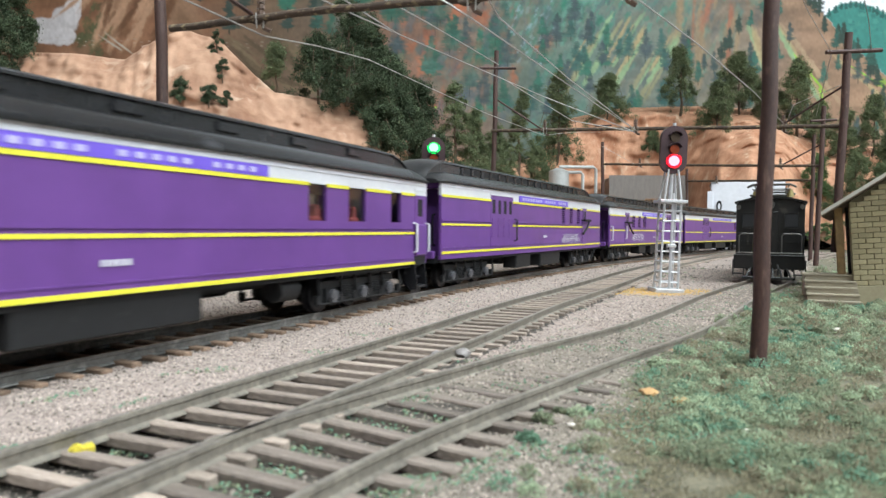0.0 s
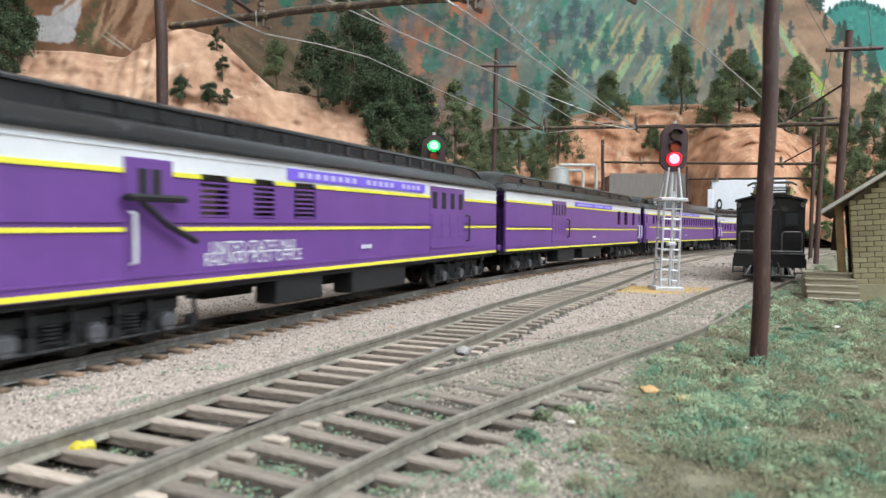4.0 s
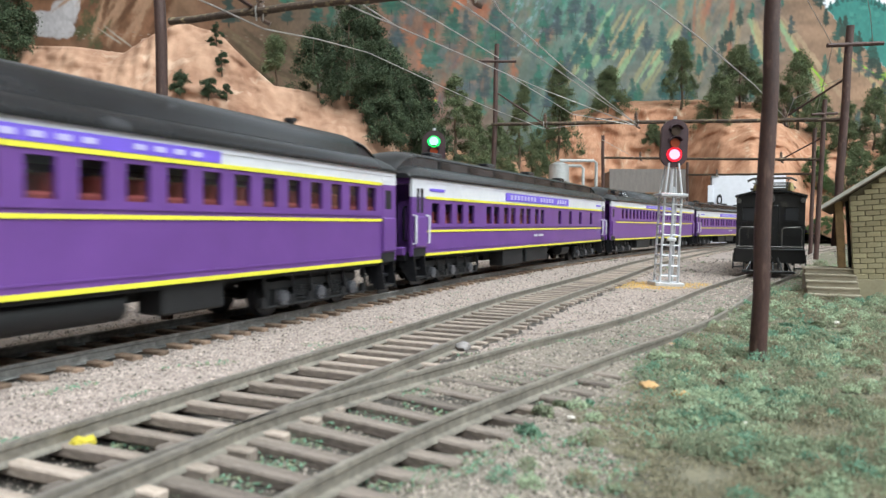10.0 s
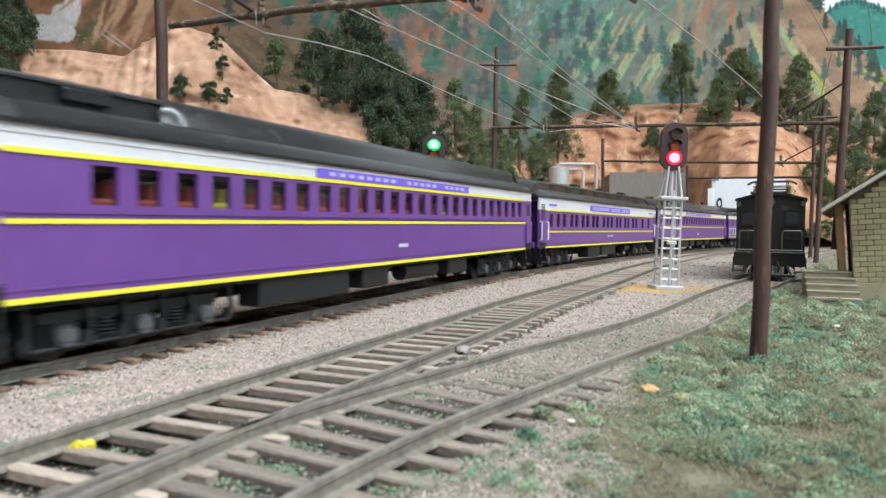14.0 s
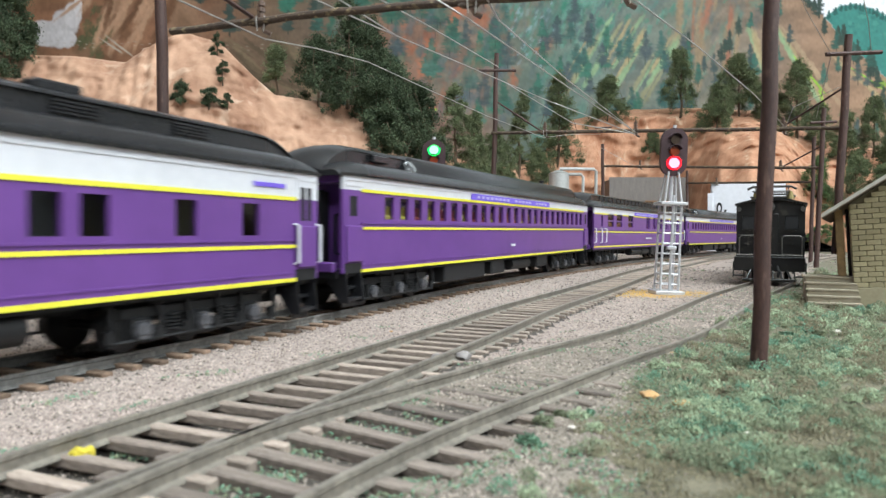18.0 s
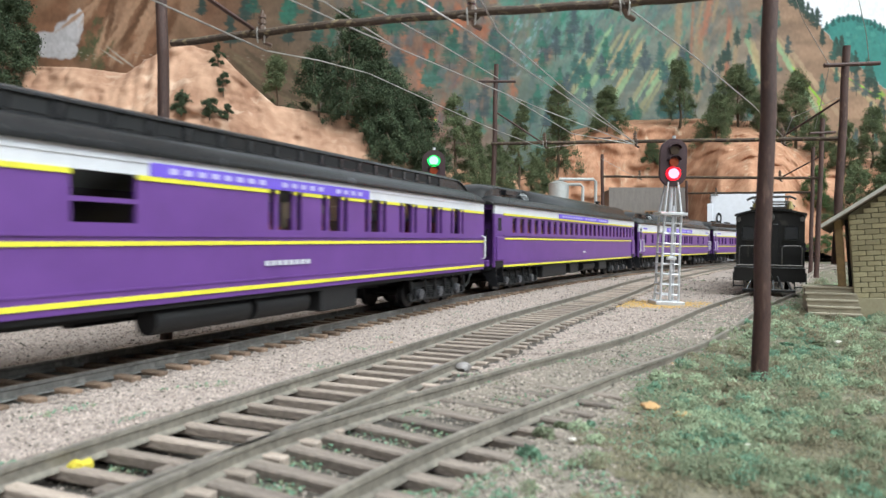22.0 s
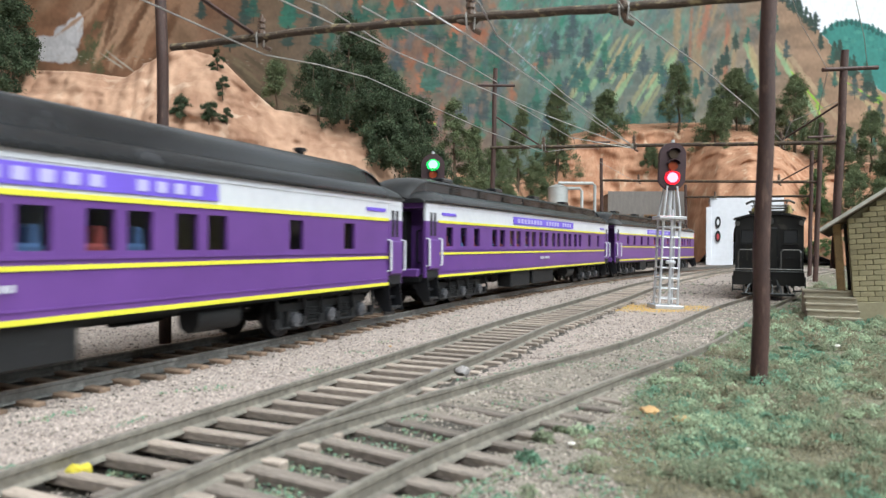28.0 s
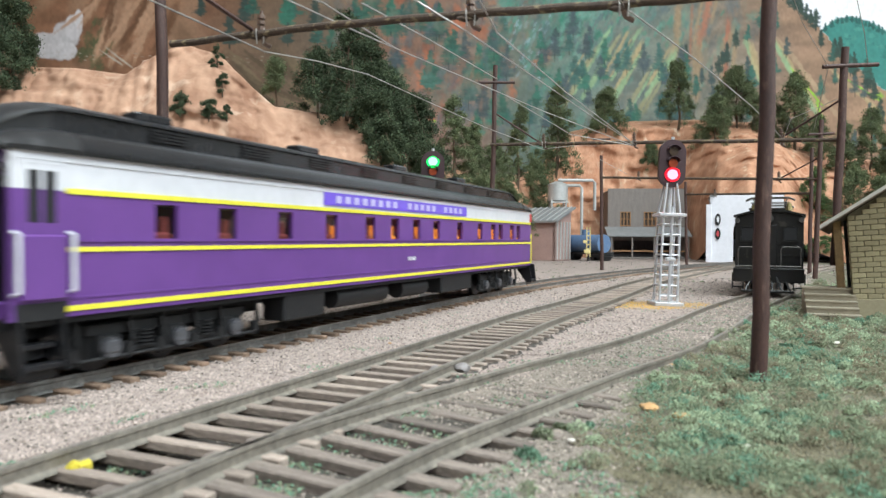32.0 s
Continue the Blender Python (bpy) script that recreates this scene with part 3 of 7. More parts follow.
def six_wheel_truck(car, x):
    t = new("truck")
    t.parent = car
    t.matrix_basis = pose(x * MM, 0, 0)
    for side in (-1, 1):
        y = side * 12.0
        b = bmesh.new()
        for wx in (-17, 0, 17):
            box(b, wx - 2.4, wx + 2.4, y - 1.4, y + 1.4, 2.6, 7.6, 0.4)
            tube(b, [(wx, y - side * 0.6, 5.0), (wx, y + side * 2.2, 5.0)], 1.5, 8)
            for k in (-3.4, 3.4):
                tube(b, [(wx + k, y, 3.0), (wx + k, y, 8.6)], 0.6, 5)
        box(b, -21.5, 21.5, y - 0.9, y + 0.9, 7.2, 9.6, 0.3)
        prof = [(-19, 3.4), (-14, 2.6), (-8.5, 5.6), (-4, 2.6), (4, 2.6), (8.5, 5.6), (14, 2.6), (19, 3.4)]
        for u, v in zip(prof, prof[1:]):
            tube(b, [(u[0], y, u[1]), (v[0], y, v[1])], 0.9, 6)
        for k in (-8.5, 8.5):
            for i in range(4):
                tube(b, [(k, y, 4.2 + i * 0.8), (k, y, 4.7 + i * 0.8)], 2.1, 8)
            box(b, k - 4.2, k + 4.2, y - 1.5, y + 1.5, 3.2, 4.4, 0.3)
        box(b, -13, 13, y - side * 0.4 - 0.6, y - side * 0.4 + 0.6, 9.4, 11.0, 0.2)
        part("side_frame", b, BLACK, t)
        for wx in (-17, 0, 17):
            c = bmesh.new()
            tube(c, [(wx, y + side * 1.2, 5.0), (wx, y + side * 2.7, 5.0)], 2.0, 10)
            box(c, wx - 1.5, wx + 1.5, *sorted((y + side * 2.0, y + side * 3.0)), 3.9, 6.4, 0.3)
            part("journal_box", c, JOURNAL, t)
        for k in (-8.5, 8.5):
            c = bmesh.new()
            for i in range(5):
                tube(c, [(k, y + side * 1.0, 4.3 + i * 0.75), (k, y + side * 1.0, 4.65 + i * 0.75)], 1.9, 9)
            part("spring", c, BLACK, t)
        c = bmesh.new()
        for wx in (-24.5, -12.5, -4.6, 4.6, 12.5, 24.5):
            tube(c, [(wx, y + side * 1.6, 10.8), (wx + 0.4, y + side * 2.1, 6.0), (wx - 0.3, y + side * 1.4, 2.4)], 0.55, 5)
            box(c, wx - 1.0, wx + 1.0, *sorted((y + side * 0.6, y + side * 2.2)), 3.0, 5.6, 0.2)
        tube(c, [(-24, y + side * 1.7, 3.0), (24, y + side * 1.7, 3.0)], 0.4, 5)
        part("brake_rigging", c, BLACK, t)
    wheel = bmesh.new()
    tube(wheel, [(0, -0.9, 0), (0, -0.5, 0)], 5.6, 20)
    tube(wheel, [(0, -0.5, 0), (0, 1.4, 0)], 5.1, 20)
    me = mesh_of("wheel", wheel, WHEEL, True)
    for wx in (-17, 0, 17):
        part("axle", tube(bmesh.new(), [(wx, -9, 5.15), (wx, 9, 5.15)], 1.1, 6), BLACK, t)
        again("wheel", me, t, wx, 7.6, 5.15, 0)
        again("wheel", me, t, wx, -7.6, 5.15, 180)
    part("bolster", box(bmesh.new(), -3, 3, -11, 11, 7.5, 11.2, 0.4), BLACK, t)
    return t


def roof_section(k):
    """Half-profile of a clerestory roof mirrored to a closed ring; k shrinks the clerestory at the ends."""
    zt = 51.6 - 7.0 * (1 - k)
    zc = 45.6 - 2.2 * (1 - k)
    half = [(W + 0.9, Z_EAVE), (W + 1.1, Z_EAVE + 0.8), (W + 0.7, 42.3 - 0.1 * (1 - k)), (W - 0.4, 43.7 - 0.5 * (1 - k)), (W - 2.2, 44.7 - 1.1 * (1 - k)), (W - 4.4, 45.25 - 1.6 * (1 - k)), (10.9, zc), (10.3, zc + 0.2),
            (10.3, zc + 3.5 * k), (11.1, zc + 3.6 * k), (10.8, zc + 4.2 * k), (7.0, zt - 0.6 * k), (3.4, zt - 0.12)]
    return [(-y, z) for y, z in half] + [(0, zt)] + [(y, z) for y, z in half[::-1]]


def car_roof(car, L, style, eave):
    """style: "lights" (a row of clerestory lights), "louvres", "duct" (air ducts fill the clerestory's sides) or "plain"."""
    e, up = L / 2 + 1.4, eave - Z_EAVE
    ends = []
    for i in range(11):          # the hood curves down to the end of the car
        q = i / 10
        ends.append((19.0 * q ** 1.5, math.sin(math.pi / 2 * min(1.0, q * 1.02)) ** 1.3, 1.8 * (1 - q) ** 2.2, 1 - 0.045 * (1 - q) ** 3))
    left = [[(-e + x, y * w, up + z - d * (1 if z > Z_EAVE + 1 else 0.15)) for y, z in roof_section(max(0.03, k))] for x, k, d, w in ends]
    right = [[(-x, y, z) for x, y, z in sec] for sec in left[::-1]]
    part("roof_end", loft(bmesh.new(), left[:9]), ROOF_END, car, smooth=True)
    part("roof", loft(bmesh.new(), left[8:] + right[:3]), ROOF, car, smooth=True)
    part("roof_end", loft(bmesh.new(), right[2:]), ROOF_END, car, smooth=True)
    part("ridge_seam", box(bmesh.new(), -e + 20, e - 20, -0.3, 0.3, 51.4 + up, 51.9 + up), ROOF, car)
    if style == "duct":
        b = bmesh.new()
        prof = [(W - 1.6, 43.4), (15.2, 45.0), (14.7, 46.6), (13.9, 48.3), (12.4, 49.8), (10.2, 50.7), (7.0, 51.25), (3.4, 51.65)]
        ring = [(-y, z) for y, z in prof] + [(0, 51.8)] + [(y, z) for y, z in prof[::-1]] + [(W - 4, 42.6), (-W + 4, 42.6)]
        x0, x1 = -L / 2 + 47, L / 2 - 16
        loft(b, [[(x, y * k, up + 42.6 + (z - 42.6) * k) for y, z in ring] for x, k in ((x0, 0.8), (x0 + 1.6, 0.93), (x0 + 4, 1.0), (0, 1.0), (x1 - 5, 1.0), (x1, 0.86))])
        part("air_duct", b, ROOF, car, "smooth black air duct along the roof", smooth=True)
        part("smoke_stack", tube(tube(bmesh.new(), [(L / 2 - 26, 6, 50.5 + up), (L / 2 - 26, 6, 55 + up)], 1.3, 10), [(L / 2 - 26, 6, 55 + up), (L / 2 - 26, 6, 56 + up)], 2.1, 10), ROOF, car)
        for x in (-L / 2 + 30,):
            for s in (-1, 1):
                part("roof_ventilator", box(bmesh.new(), x - 5, x + 5, *sorted((s * 10.2, s * 12.2)), 46.4 + up, 48.9 + up, 0.3), ROOF, car)
        return
    if style == "lights":
        b = bmesh.new()
        box(b, -3.6, 3.6, -0.15, 0.15, 46.3, 48.7)
        pane = mesh_of("clerestory_light", b, BLACK)
        b = bmesh.new()
        box(b, -0.9, 0.9, -0.35, 0.35, 45.8, 49.0, 0.15)
        post = mesh_of("clerestory_post", b, ROOF)
        count = int((L - 56) / 10.4)
        for i in range(count + 1):
            x = -5.2 * count + 10.4 * i
            for s in (-1, 1):
                if i < count:
                    again("clerestory_light", pane, car, x + 5.2, s * 10.32, up)
                again("clerestory_post", post, car, x, s * 10.45, up)
        return
    b = bmesh.new()
    if style == "louvres":
        for i in range(4):
            box(b, -5.2, 5.2, -0.5, 0.4, 46.2 + 0.7 * i, 46.55 + 0.7 * i)
    else:
        box(b, -3.6, 3.6, -0.6, 0.5, 46.3, 48.7, 0.2)
    light = mesh_of("roof_ventilator", b, ROOF)
    b = bmesh.new()
    box(b, -5.0, 5.0, -2.6, 2.6, 51.2, 53.4, 0.5)
    lid = mesh_of("roof_box", b, ROOF)
    count = max(2, int((L - 50) / 26))
    for i in range(count):
        x = -L / 2 + 25 + (L - 50) * (i + 0.5) / count
        for s in (-1, 1):
            again("roof_ventilator", light, car, x, s * 10.5, up)
        if style == "louvres" and i % 2 == 0:
            again("roof_box", lid, car, x, -4.0, up - 0.5)


def car_ends(car, L, eave, vestibules):
    for sgn in (-1, 1):
        x = sgn * L / 2
        span = lambda a, c: sorted((x + sgn * a, x + sgn * c))
        b = bmesh.new()
        holed_wall(b, -W + 1.2, W - 1.2, Z_SILL, eave + 0.6, [(-4.2, 4.2, Z_SILL + 1.5, 33.5)], 0, 1.0)
        bmesh.ops.rotate(b, verts=b.verts, cent=(0, 0, 0), matrix=Matrix.Rotation(radians(90 * sgn), 3, "Z"))
        bmesh.ops.translate(b, verts=b.verts, vec=(x - sgn * 8.0, 0, 0))
        part("end_wall", b, PURPLE, car)
        for y in (-1, 1):
            part("buffer_beam", box(bmesh.new(), *span(-1.6, 0.9), *sorted((y * 7.2, y * (W - 3.0))), Z_SILL + 0.1, Z_SILL + 3.2, 0.4), PURPLE, car)
            part("end_handrail", tube(bmesh.new(), [(x - sgn * 8.0, y * 10.4, 17.5), (x - sgn * 6.0, y * 10.4, 17.8), (x - sgn * 6.0, y * 10.4, 29.6), (x - sgn * 8.0, y * 10.4, 30)], 0.4, 5), BLACK, car)
        part("end_header", box(bmesh.new(), *span(-7.9, -0.3), -W + 1.15, W - 1.15, eave - 2.2, eave + 1.0, 0.2), PURPLE, car)
        for i in range(2 if vestibules[(sgn + 1) // 2] else 5):
            b = bmesh.new()
            u, k = sorted((x + sgn * (-7.6 + 2.5 * i), x + sgn * (-5.7 + 2.5 * i))), 0.35 if i % 2 else 0.0
            loft(b, [[(q, -6.9 - k, Z_SILL - 0.5), (q, -6.9 - k, 36.8 + k), (q, 6.9 + k, 36.8 + k), (q, 6.9 + k, Z_SILL - 0.5), (q, 4.6, Z_SILL - 0.5), (q, 4.6, 34.4), (q, -4.6, 34.4), (q, -4.6, Z_SILL - 0.5)] for q in u])
            part("diaphragm_fold", b, BLACK, car)
        part("end_door", box(bmesh.new(), *span(-9.4, -8.9), -4.2, 4.2, Z_SILL + 1.5, 33.5), BLACK, car)
        part("coupler", tube(bmesh.new(), [(x - sgn * 9, 0, 9.5), (x + sgn * 5.6, 0, 9.5)], 1.5, 6), BLACK, car)
        part("air_hose", tube(bmesh.new(), [(x - sgn * 1, -6, 10.6), (x + sgn * 2.4, -6, 8.2), (x + sgn * 3.4, -5.4, 4.6), (x + sgn * 5.2, -5, 3.6)], 0.5, 6), BLACK, car)
        part("platform", box(bmesh.new(), *span(-10, 0), -15, 15, 10.6, Z_SILL + 0.1), BLACK, car)


def steps(car, x, side):
    b = bmesh.new()
    for i in range(3):
        o = side * (W - 5 + i * 2.2)
        box(b, x - 3.7, x + 3.7, o - 1.3, o + 1.3, 10.2 - 3.2 * i, 11.1 - 3.2 * i, 0.12)
        box(b, x - 3.7, x + 3.7, o - 0.2 - side * 1.2, o + 0.2 - side * 1.2, 8.2 - 3.2 * i, 10.3 - 3.2 * i)
    for s in (-1, 1):
        vs = [b.verts.new((x + s * 3.9 + d, side * y, z)) for d in (-0.25, 0.25) for y, z in ((W - 7, 12.5), (W, 12.5), (W + 1.2, 3.2), (W - 2, 3.2), (W - 7, 10))]
        b.faces.new(vs[:5])
        b.faces.new(vs[:4:-1])
        for i in range(5):
            b.faces.new((vs[i], vs[5 + i], vs[5 + (i + 1) % 5], vs[(i + 1) % 5]))
    part("steps", b, TRUCK_GREY, car)


def grab(car, x, z0, z1, side, material=None):
    y = side * (W + 1.4)
    part("grab_iron", tube(bmesh.new(), [(x, side * W, z0), (x, y, z0 + 0.3), (x, y, z1 - 0.3), (x, side * W, z1)], 0.42, 6), material or GRAB, car)


def lettering(car, x0, x1, z0, z1, material, widths, gap=0.35, side=-1):
    """A line of plain letter-sized bars; widths are the runs of letters in each word."""
    total = sum(widths) + 1.2 * (len(widths) - 1)
    u = (x1 - x0) / total
    b, x = bmesh.new(), x0
    y0, y1 = sorted((side * (W + 0.52), side * (W + 0.4)))
    for w in widths:
        for i in range(w):
            box(b, x + u * gap / 2, x + u * (1 - gap / 2), y0, y1, z0, z1)
            x += u
        x += 1.2 * u
    part("lettering", b, material, car)


def name_board(car, x0, x1, z0=34.1, z1=38.1, side=-1):
    y0, y1 = sorted((side * (W + 0.36), side * (W + 0.1)))
    part("name_board", box(bmesh.new(), x0, x1, y0, y1, z0, z1), VIOLET, car, "violet name board with pale lettering")
    m = (x1 - x0) * 0.045
    lettering(car, x0 + m, x1 - m, z0 + 0.75, z1 - 0.75, LETTER, (8, 5, 4), 0.42, side)


def car_body(name, label, L, windows, levels, win, board, board_z, plate=None, skip=(), seats=(), boxes=(), vestibules=(True, True), roof="plain", eave=40.4):
    """levels: heights of the sill, belt and top stripes. skip: stretches without stripes (baggage doors)."""
    z_sill, z_belt, z_top = levels
    car = thing(name, label, "railway car", group="cars of the passenger train")
    v0, v1 = -L / 2, L / 2
    holes = [(a, b, *win) for a, b in windows if not isinstance(b, tuple)] + [(a, b[0], b[1], b[2]) for a, b in windows if isinstance(b, tuple)]
    for side in (-1, 1):
        o, i = side * W, side * (W - 1.1)
        lower = [(a, b, c, min(d, z_top)) for a, b, c, d in holes if c < z_top]
        upper = [(a, b, max(c, z_top), d) for a, b, c, d in holes if d > z_top + 0.05]
        part("side_wall", holed_wall(bmesh.new(), v0, v1, Z_SILL, z_top, lower, o, i), PURPLE, car)
        part("letterboard", holed_wall(bmesh.new(), v0, v1, z_top, eave + 0.3, upper, o, i), SILVER, car, "silver letterboard under the eaves")
        y0, y1 = sorted((o, o + side * 0.28))
        a0, a1 = v0 + (9.8 if vestibules[0] else 0.4), v1 - (9.8 if vestibules[1] else 0.4)
        for nm, z0, z1 in (("top_stripe", z_top - 0.45, z_top + 0.5), ("belt_stripe", z_belt - 0.45, z_belt + 0.4), ("sill_stripe", z_sill - 0.5, z_sill + 0.45)):
            cuts = list(skip) if nm != "sill_stripe" else []
            cuts += [(h[0], h[1]) for h in holes if h[2] < z1 and h[3] > z0]
            b, x = bmesh.new(), a0
            for c0, c1 in (*sorted(cuts), (a1, a1)):
                if c0 > x:
                    box(b, x, min(c0, a1), y0, y1, z0, z1)
                x = max(x, c1)
            part(nm, b, YELLOW, car)
        part("eave_moulding", box(bmesh.new(), v0 + 0.4, v1 - 0.4, *sorted((o, o + side * 0.22)), eave - 1.5, eave - 1.1), SILVER, car)
        part("rivet_strip", box(bmesh.new(), a0, a1, *sorted((o, o + side * 0.2)), z_sill + 1.6, z_sill + 2.0), PURPLE, car)
        part("window_sill", box(bmesh.new(), a0, a1, *sorted((o, o + side * 0.35)), z_belt + 1.3, z_belt + 1.8), PURPLE, car)
        for a, b_, c, d in holes:
            part("pane", box(bmesh.new(), a, b_, *sorted((side * (W - 1.05), side * (W - 0.8))), c, d), GLASS, car).visible_shadow = False
        name_board(car, *(board if side < 0 else (-board[1], -board[0])), *board_z, side)
        if plate:
            x0, x1, words = plate
            lettering(car, *((x0, x1) if side < 0 else (-x1, -x0)), z_sill + 4.9, z_sill + 6.1, WHITE, words, 0.4, side)
        for end, has in ((-1, vestibules[0]), (1, vestibules[1])):
            if not has:
                continue
            x = end * (L / 2 - 5.4)
            lights = (z_top - 5.6, z_top + 3.2) if has == "pair" else (29.2, 35.3)
            slots = [(x - 2.5, x - 0.4, *lights), (x + 0.4, x + 2.5, *lights)] if has == "pair" else [(x - 2.0, x + 2.0, *lights)]
            top = z_top if has == "pair" else 36.0
            d = part("vestibule_door", holed_wall(bmesh.new(), x - 4.0, x + 4.0, 15.0, top, [(a, b, c, min(e, top)) for a, b, c, e in slots], side * (W + 0.14), side * (W + 0.02)), PURPLE, car)
            if has == "pair":
                part("door_top", holed_wall(bmesh.new(), x - 4.0, x + 4.0, top, top + 4.4, [(a, b, top, e) for a, b, c, e in slots], side * (W + 0.14), side * (W + 0.02)), SILVER, d)
            part("door_pane", box(bmesh.new(), x - 2.5, x + 2.5, *sorted((side * (W + 0.02), side * (W + 0.07))), *lights), BLACK, d)
            part("gate", box(bmesh.new(), x - 4.2, x + 4.2, *sorted((side * (W + 0.15), side * (W + 1.0))), 15.4, 26.4, 0.3), PURPLE, d)
            part("step_well", box(bmesh.new(), x - 4.6, x + 4.6, *sorted((side * (W - 0.3), side * (W + 0.05))), Z_SILL - 0.2, 15.0), BLACK, d)
            steps(car, x, side)
            if has in ("pair", "single"):
                for gx in (x - 4.9, x + 4.9):
                    grab(car, gx, 16.5, 26.8, side)
    for end in (-1, 1):
        if vestibules[(end + 1) // 2]:
            for side in (-1, 1):
                x = end * (L / 2 - 5.4)
                part("door_head", box(bmesh.new(), x - 4.2, x + 4.2, *sorted((side * W, side * (W + 0.2))), 38.2, 38.8), SILVER, car)
    part("floor", box(bmesh.new(), v0 + 1, v1 - 1, -W + 1.2, W - 1.2, Z_SILL - 1.2, Z_SILL + 1.0), BLACK, car)
    if name == "sleeping_car":
        part("partition", box(bmesh.new(), v0 + 10, v1 - 10, -0.4, 0.4, Z_SILL + 1, 39), CURTAIN, car)
    car_roof(car, L, roof, eave)
    car_ends(car, L, eave, vestibules)
    for x in (-L * 0.36, L * 0.36):
        six_wheel_truck(car, x)
    part("centre_sill", box(bmesh.new(), v0 + 8, v1 - 8, -2.4, 2.4, 8.2, 11.6), BLACK, car)
    for x0, x1, z0, round_ in boxes:
        for side in (-1, 1):
            b = bmesh.new()
            if round_:
                tube(b, [(x0, side * 12.0, 8.4), (x0 + 1, side * 12.0, 8.4), (x1 - 1, side * 12.0, 8.4), (x1, side * 12.0, 8.4)], 3.1, 12)
            else:
                box(b, x0, x1, *sorted((side * 8.5, side * 16)), z0, Z_SILL - 0.4, 0.5)
            part("air_tank" if round_ else "battery_box", b, BLACK, car, smooth=round_)
    if seats:
        b = bmesh.new()
        box(b, -2.8, 2.8, -5.4, 5.4, 13.6, win[0] + 1.3, 0.6)
        box(b, 1.0, 2.9, -4.6, 4.6, win[0], win[0] + 4.6, 0.6)
        me = {c: mesh_of("seat", b.copy(), c) for c in {c for _, c in seats}}
        b.free()
        for x, c in seats:
            for y in (-10.8, 10.8):
                again("seat", me[c], car, x, y, 0)
    return car


def glass():
    m = bpy.data.materials.new("car_window_glass")
    m.use_nodes = True
    nt = m.node_tree
    nt.nodes.remove(nt.nodes["Principled BSDF"])
    mixer, tr, gl = nt.nodes.new("ShaderNodeMixShader"), nt.nodes.new("ShaderNodeBsdfTransparent"), nt.nodes.new("ShaderNodeBsdfGlossy")
    lw, fr = nt.nodes.new("ShaderNodeLayerWeight"), nt.nodes.new("ShaderNodeMath")
    fr.operation = "MULTIPLY"
    fr.inputs[1].default_value = 0.22
    nt.links.new(lw.outputs["Facing"], fr.inputs[0])
    tr.inputs[0].default_value = (0.62, 0.65, 0.66, 1)
    gl.inputs["Roughness"].default_value = 0.08
    nt.links.new(fr.outputs[0], mixer.inputs[0])
    nt.links.new(tr.outputs[0], mixer.inputs[1])
    nt.links.new(gl.outputs[0], mixer.inputs[2])
    nt.links.new(mixer.outputs[0], nt.nodes["Material Output"].inputs[0])
    return m


GLASS = glass()


def wins(centres, w=6.2):
    return [(c - w / 2, c + w / 2) for c in centres]


def coach(L):
    c = [-114.4 + 9.95 * i for i in range(25)]
    rng = random.Random(int(L * 10))
    seats = [(x + 1.5, SEAT_YELLOW if rng.random() < 0.22 else SEAT_RED) for x in c]
    return car_body("coach", "purple heavyweight coach with a silver letterboard and yellow stripes", L, wins(c, 5.7), (12.5, 25.6, 37.1), (28.5, 35.7), (-49, 57), (37.7, 40.3), (-3, 3.5, (3,)),
                    seats=seats, boxes=((-70, -30, 4.6, False), (-22, -6, 5.2, False), (8, 34, 6, True), (42, 60, 5.4, False)), roof="duct", eave=41.4)


BERTHS = {"long": [-122.5, -111, -100.5, -86.9, -78.1, -65.3, -56, -43.7, -34.8, -19.4, -9.6, 0, 14, 23.2, 37, 46.2, 61, 70.6, 92.6, 113],
          "late": [-121, -110, -99.5, -88.7, -70, -61.4, -49.4, -40.7, -28.6, -19.4, -6.7, 2.4, 33, 54.6, 76.2, 102],
          "paired": [-119, -97.5, -66.6, -57.5, -45, -36, -23.4, -14.3, -2.2, 6.5, 19.2, 28, 40.1, 49.2, 78.3, 104.4],
          "even": [-119, -106, -93, -73.5, -64, -51.8, -43.2, -30.9, -21.2, -9.7, -0.4, 11.8, 21.3, 33.3, 43.1, 55.2, 65.1, 87.9, 110.3]}


def sleeper(L, plan="long"):
    c, late = BERTHS[plan], plan == "late"
    car = car_body("sleeping_car", "purple heavyweight sleeping car with a wide silver letterboard", L, wins(c), (12.4, 21.1, 33.35), (23.9, 31.5), (-51, 49), (34.6, 38.3), (-12, 3, (4, 5)),
                   seats=[(x, (SEAT_RED, SEAT_BLUE)[i % 2] if not late else SEAT_RED) for i, x in enumerate(c[:12])], boxes=((-49, -23, 3.8, False), (-18, 16, 4.2, False), (46, 60, 6.5, True)), vestibules=("pair", "pair"), roof="duct" if plan == "paired" else "louvres", eave=40.3)
    for s in (-1, 1):
        for x0 in (-126, 114):
            part("name_strip", box(bmesh.new(), x0, x0 + 12, *sorted((s * W, s * (W + 0.3))), 35.8, 36.9), VIOLET, car)
    return car


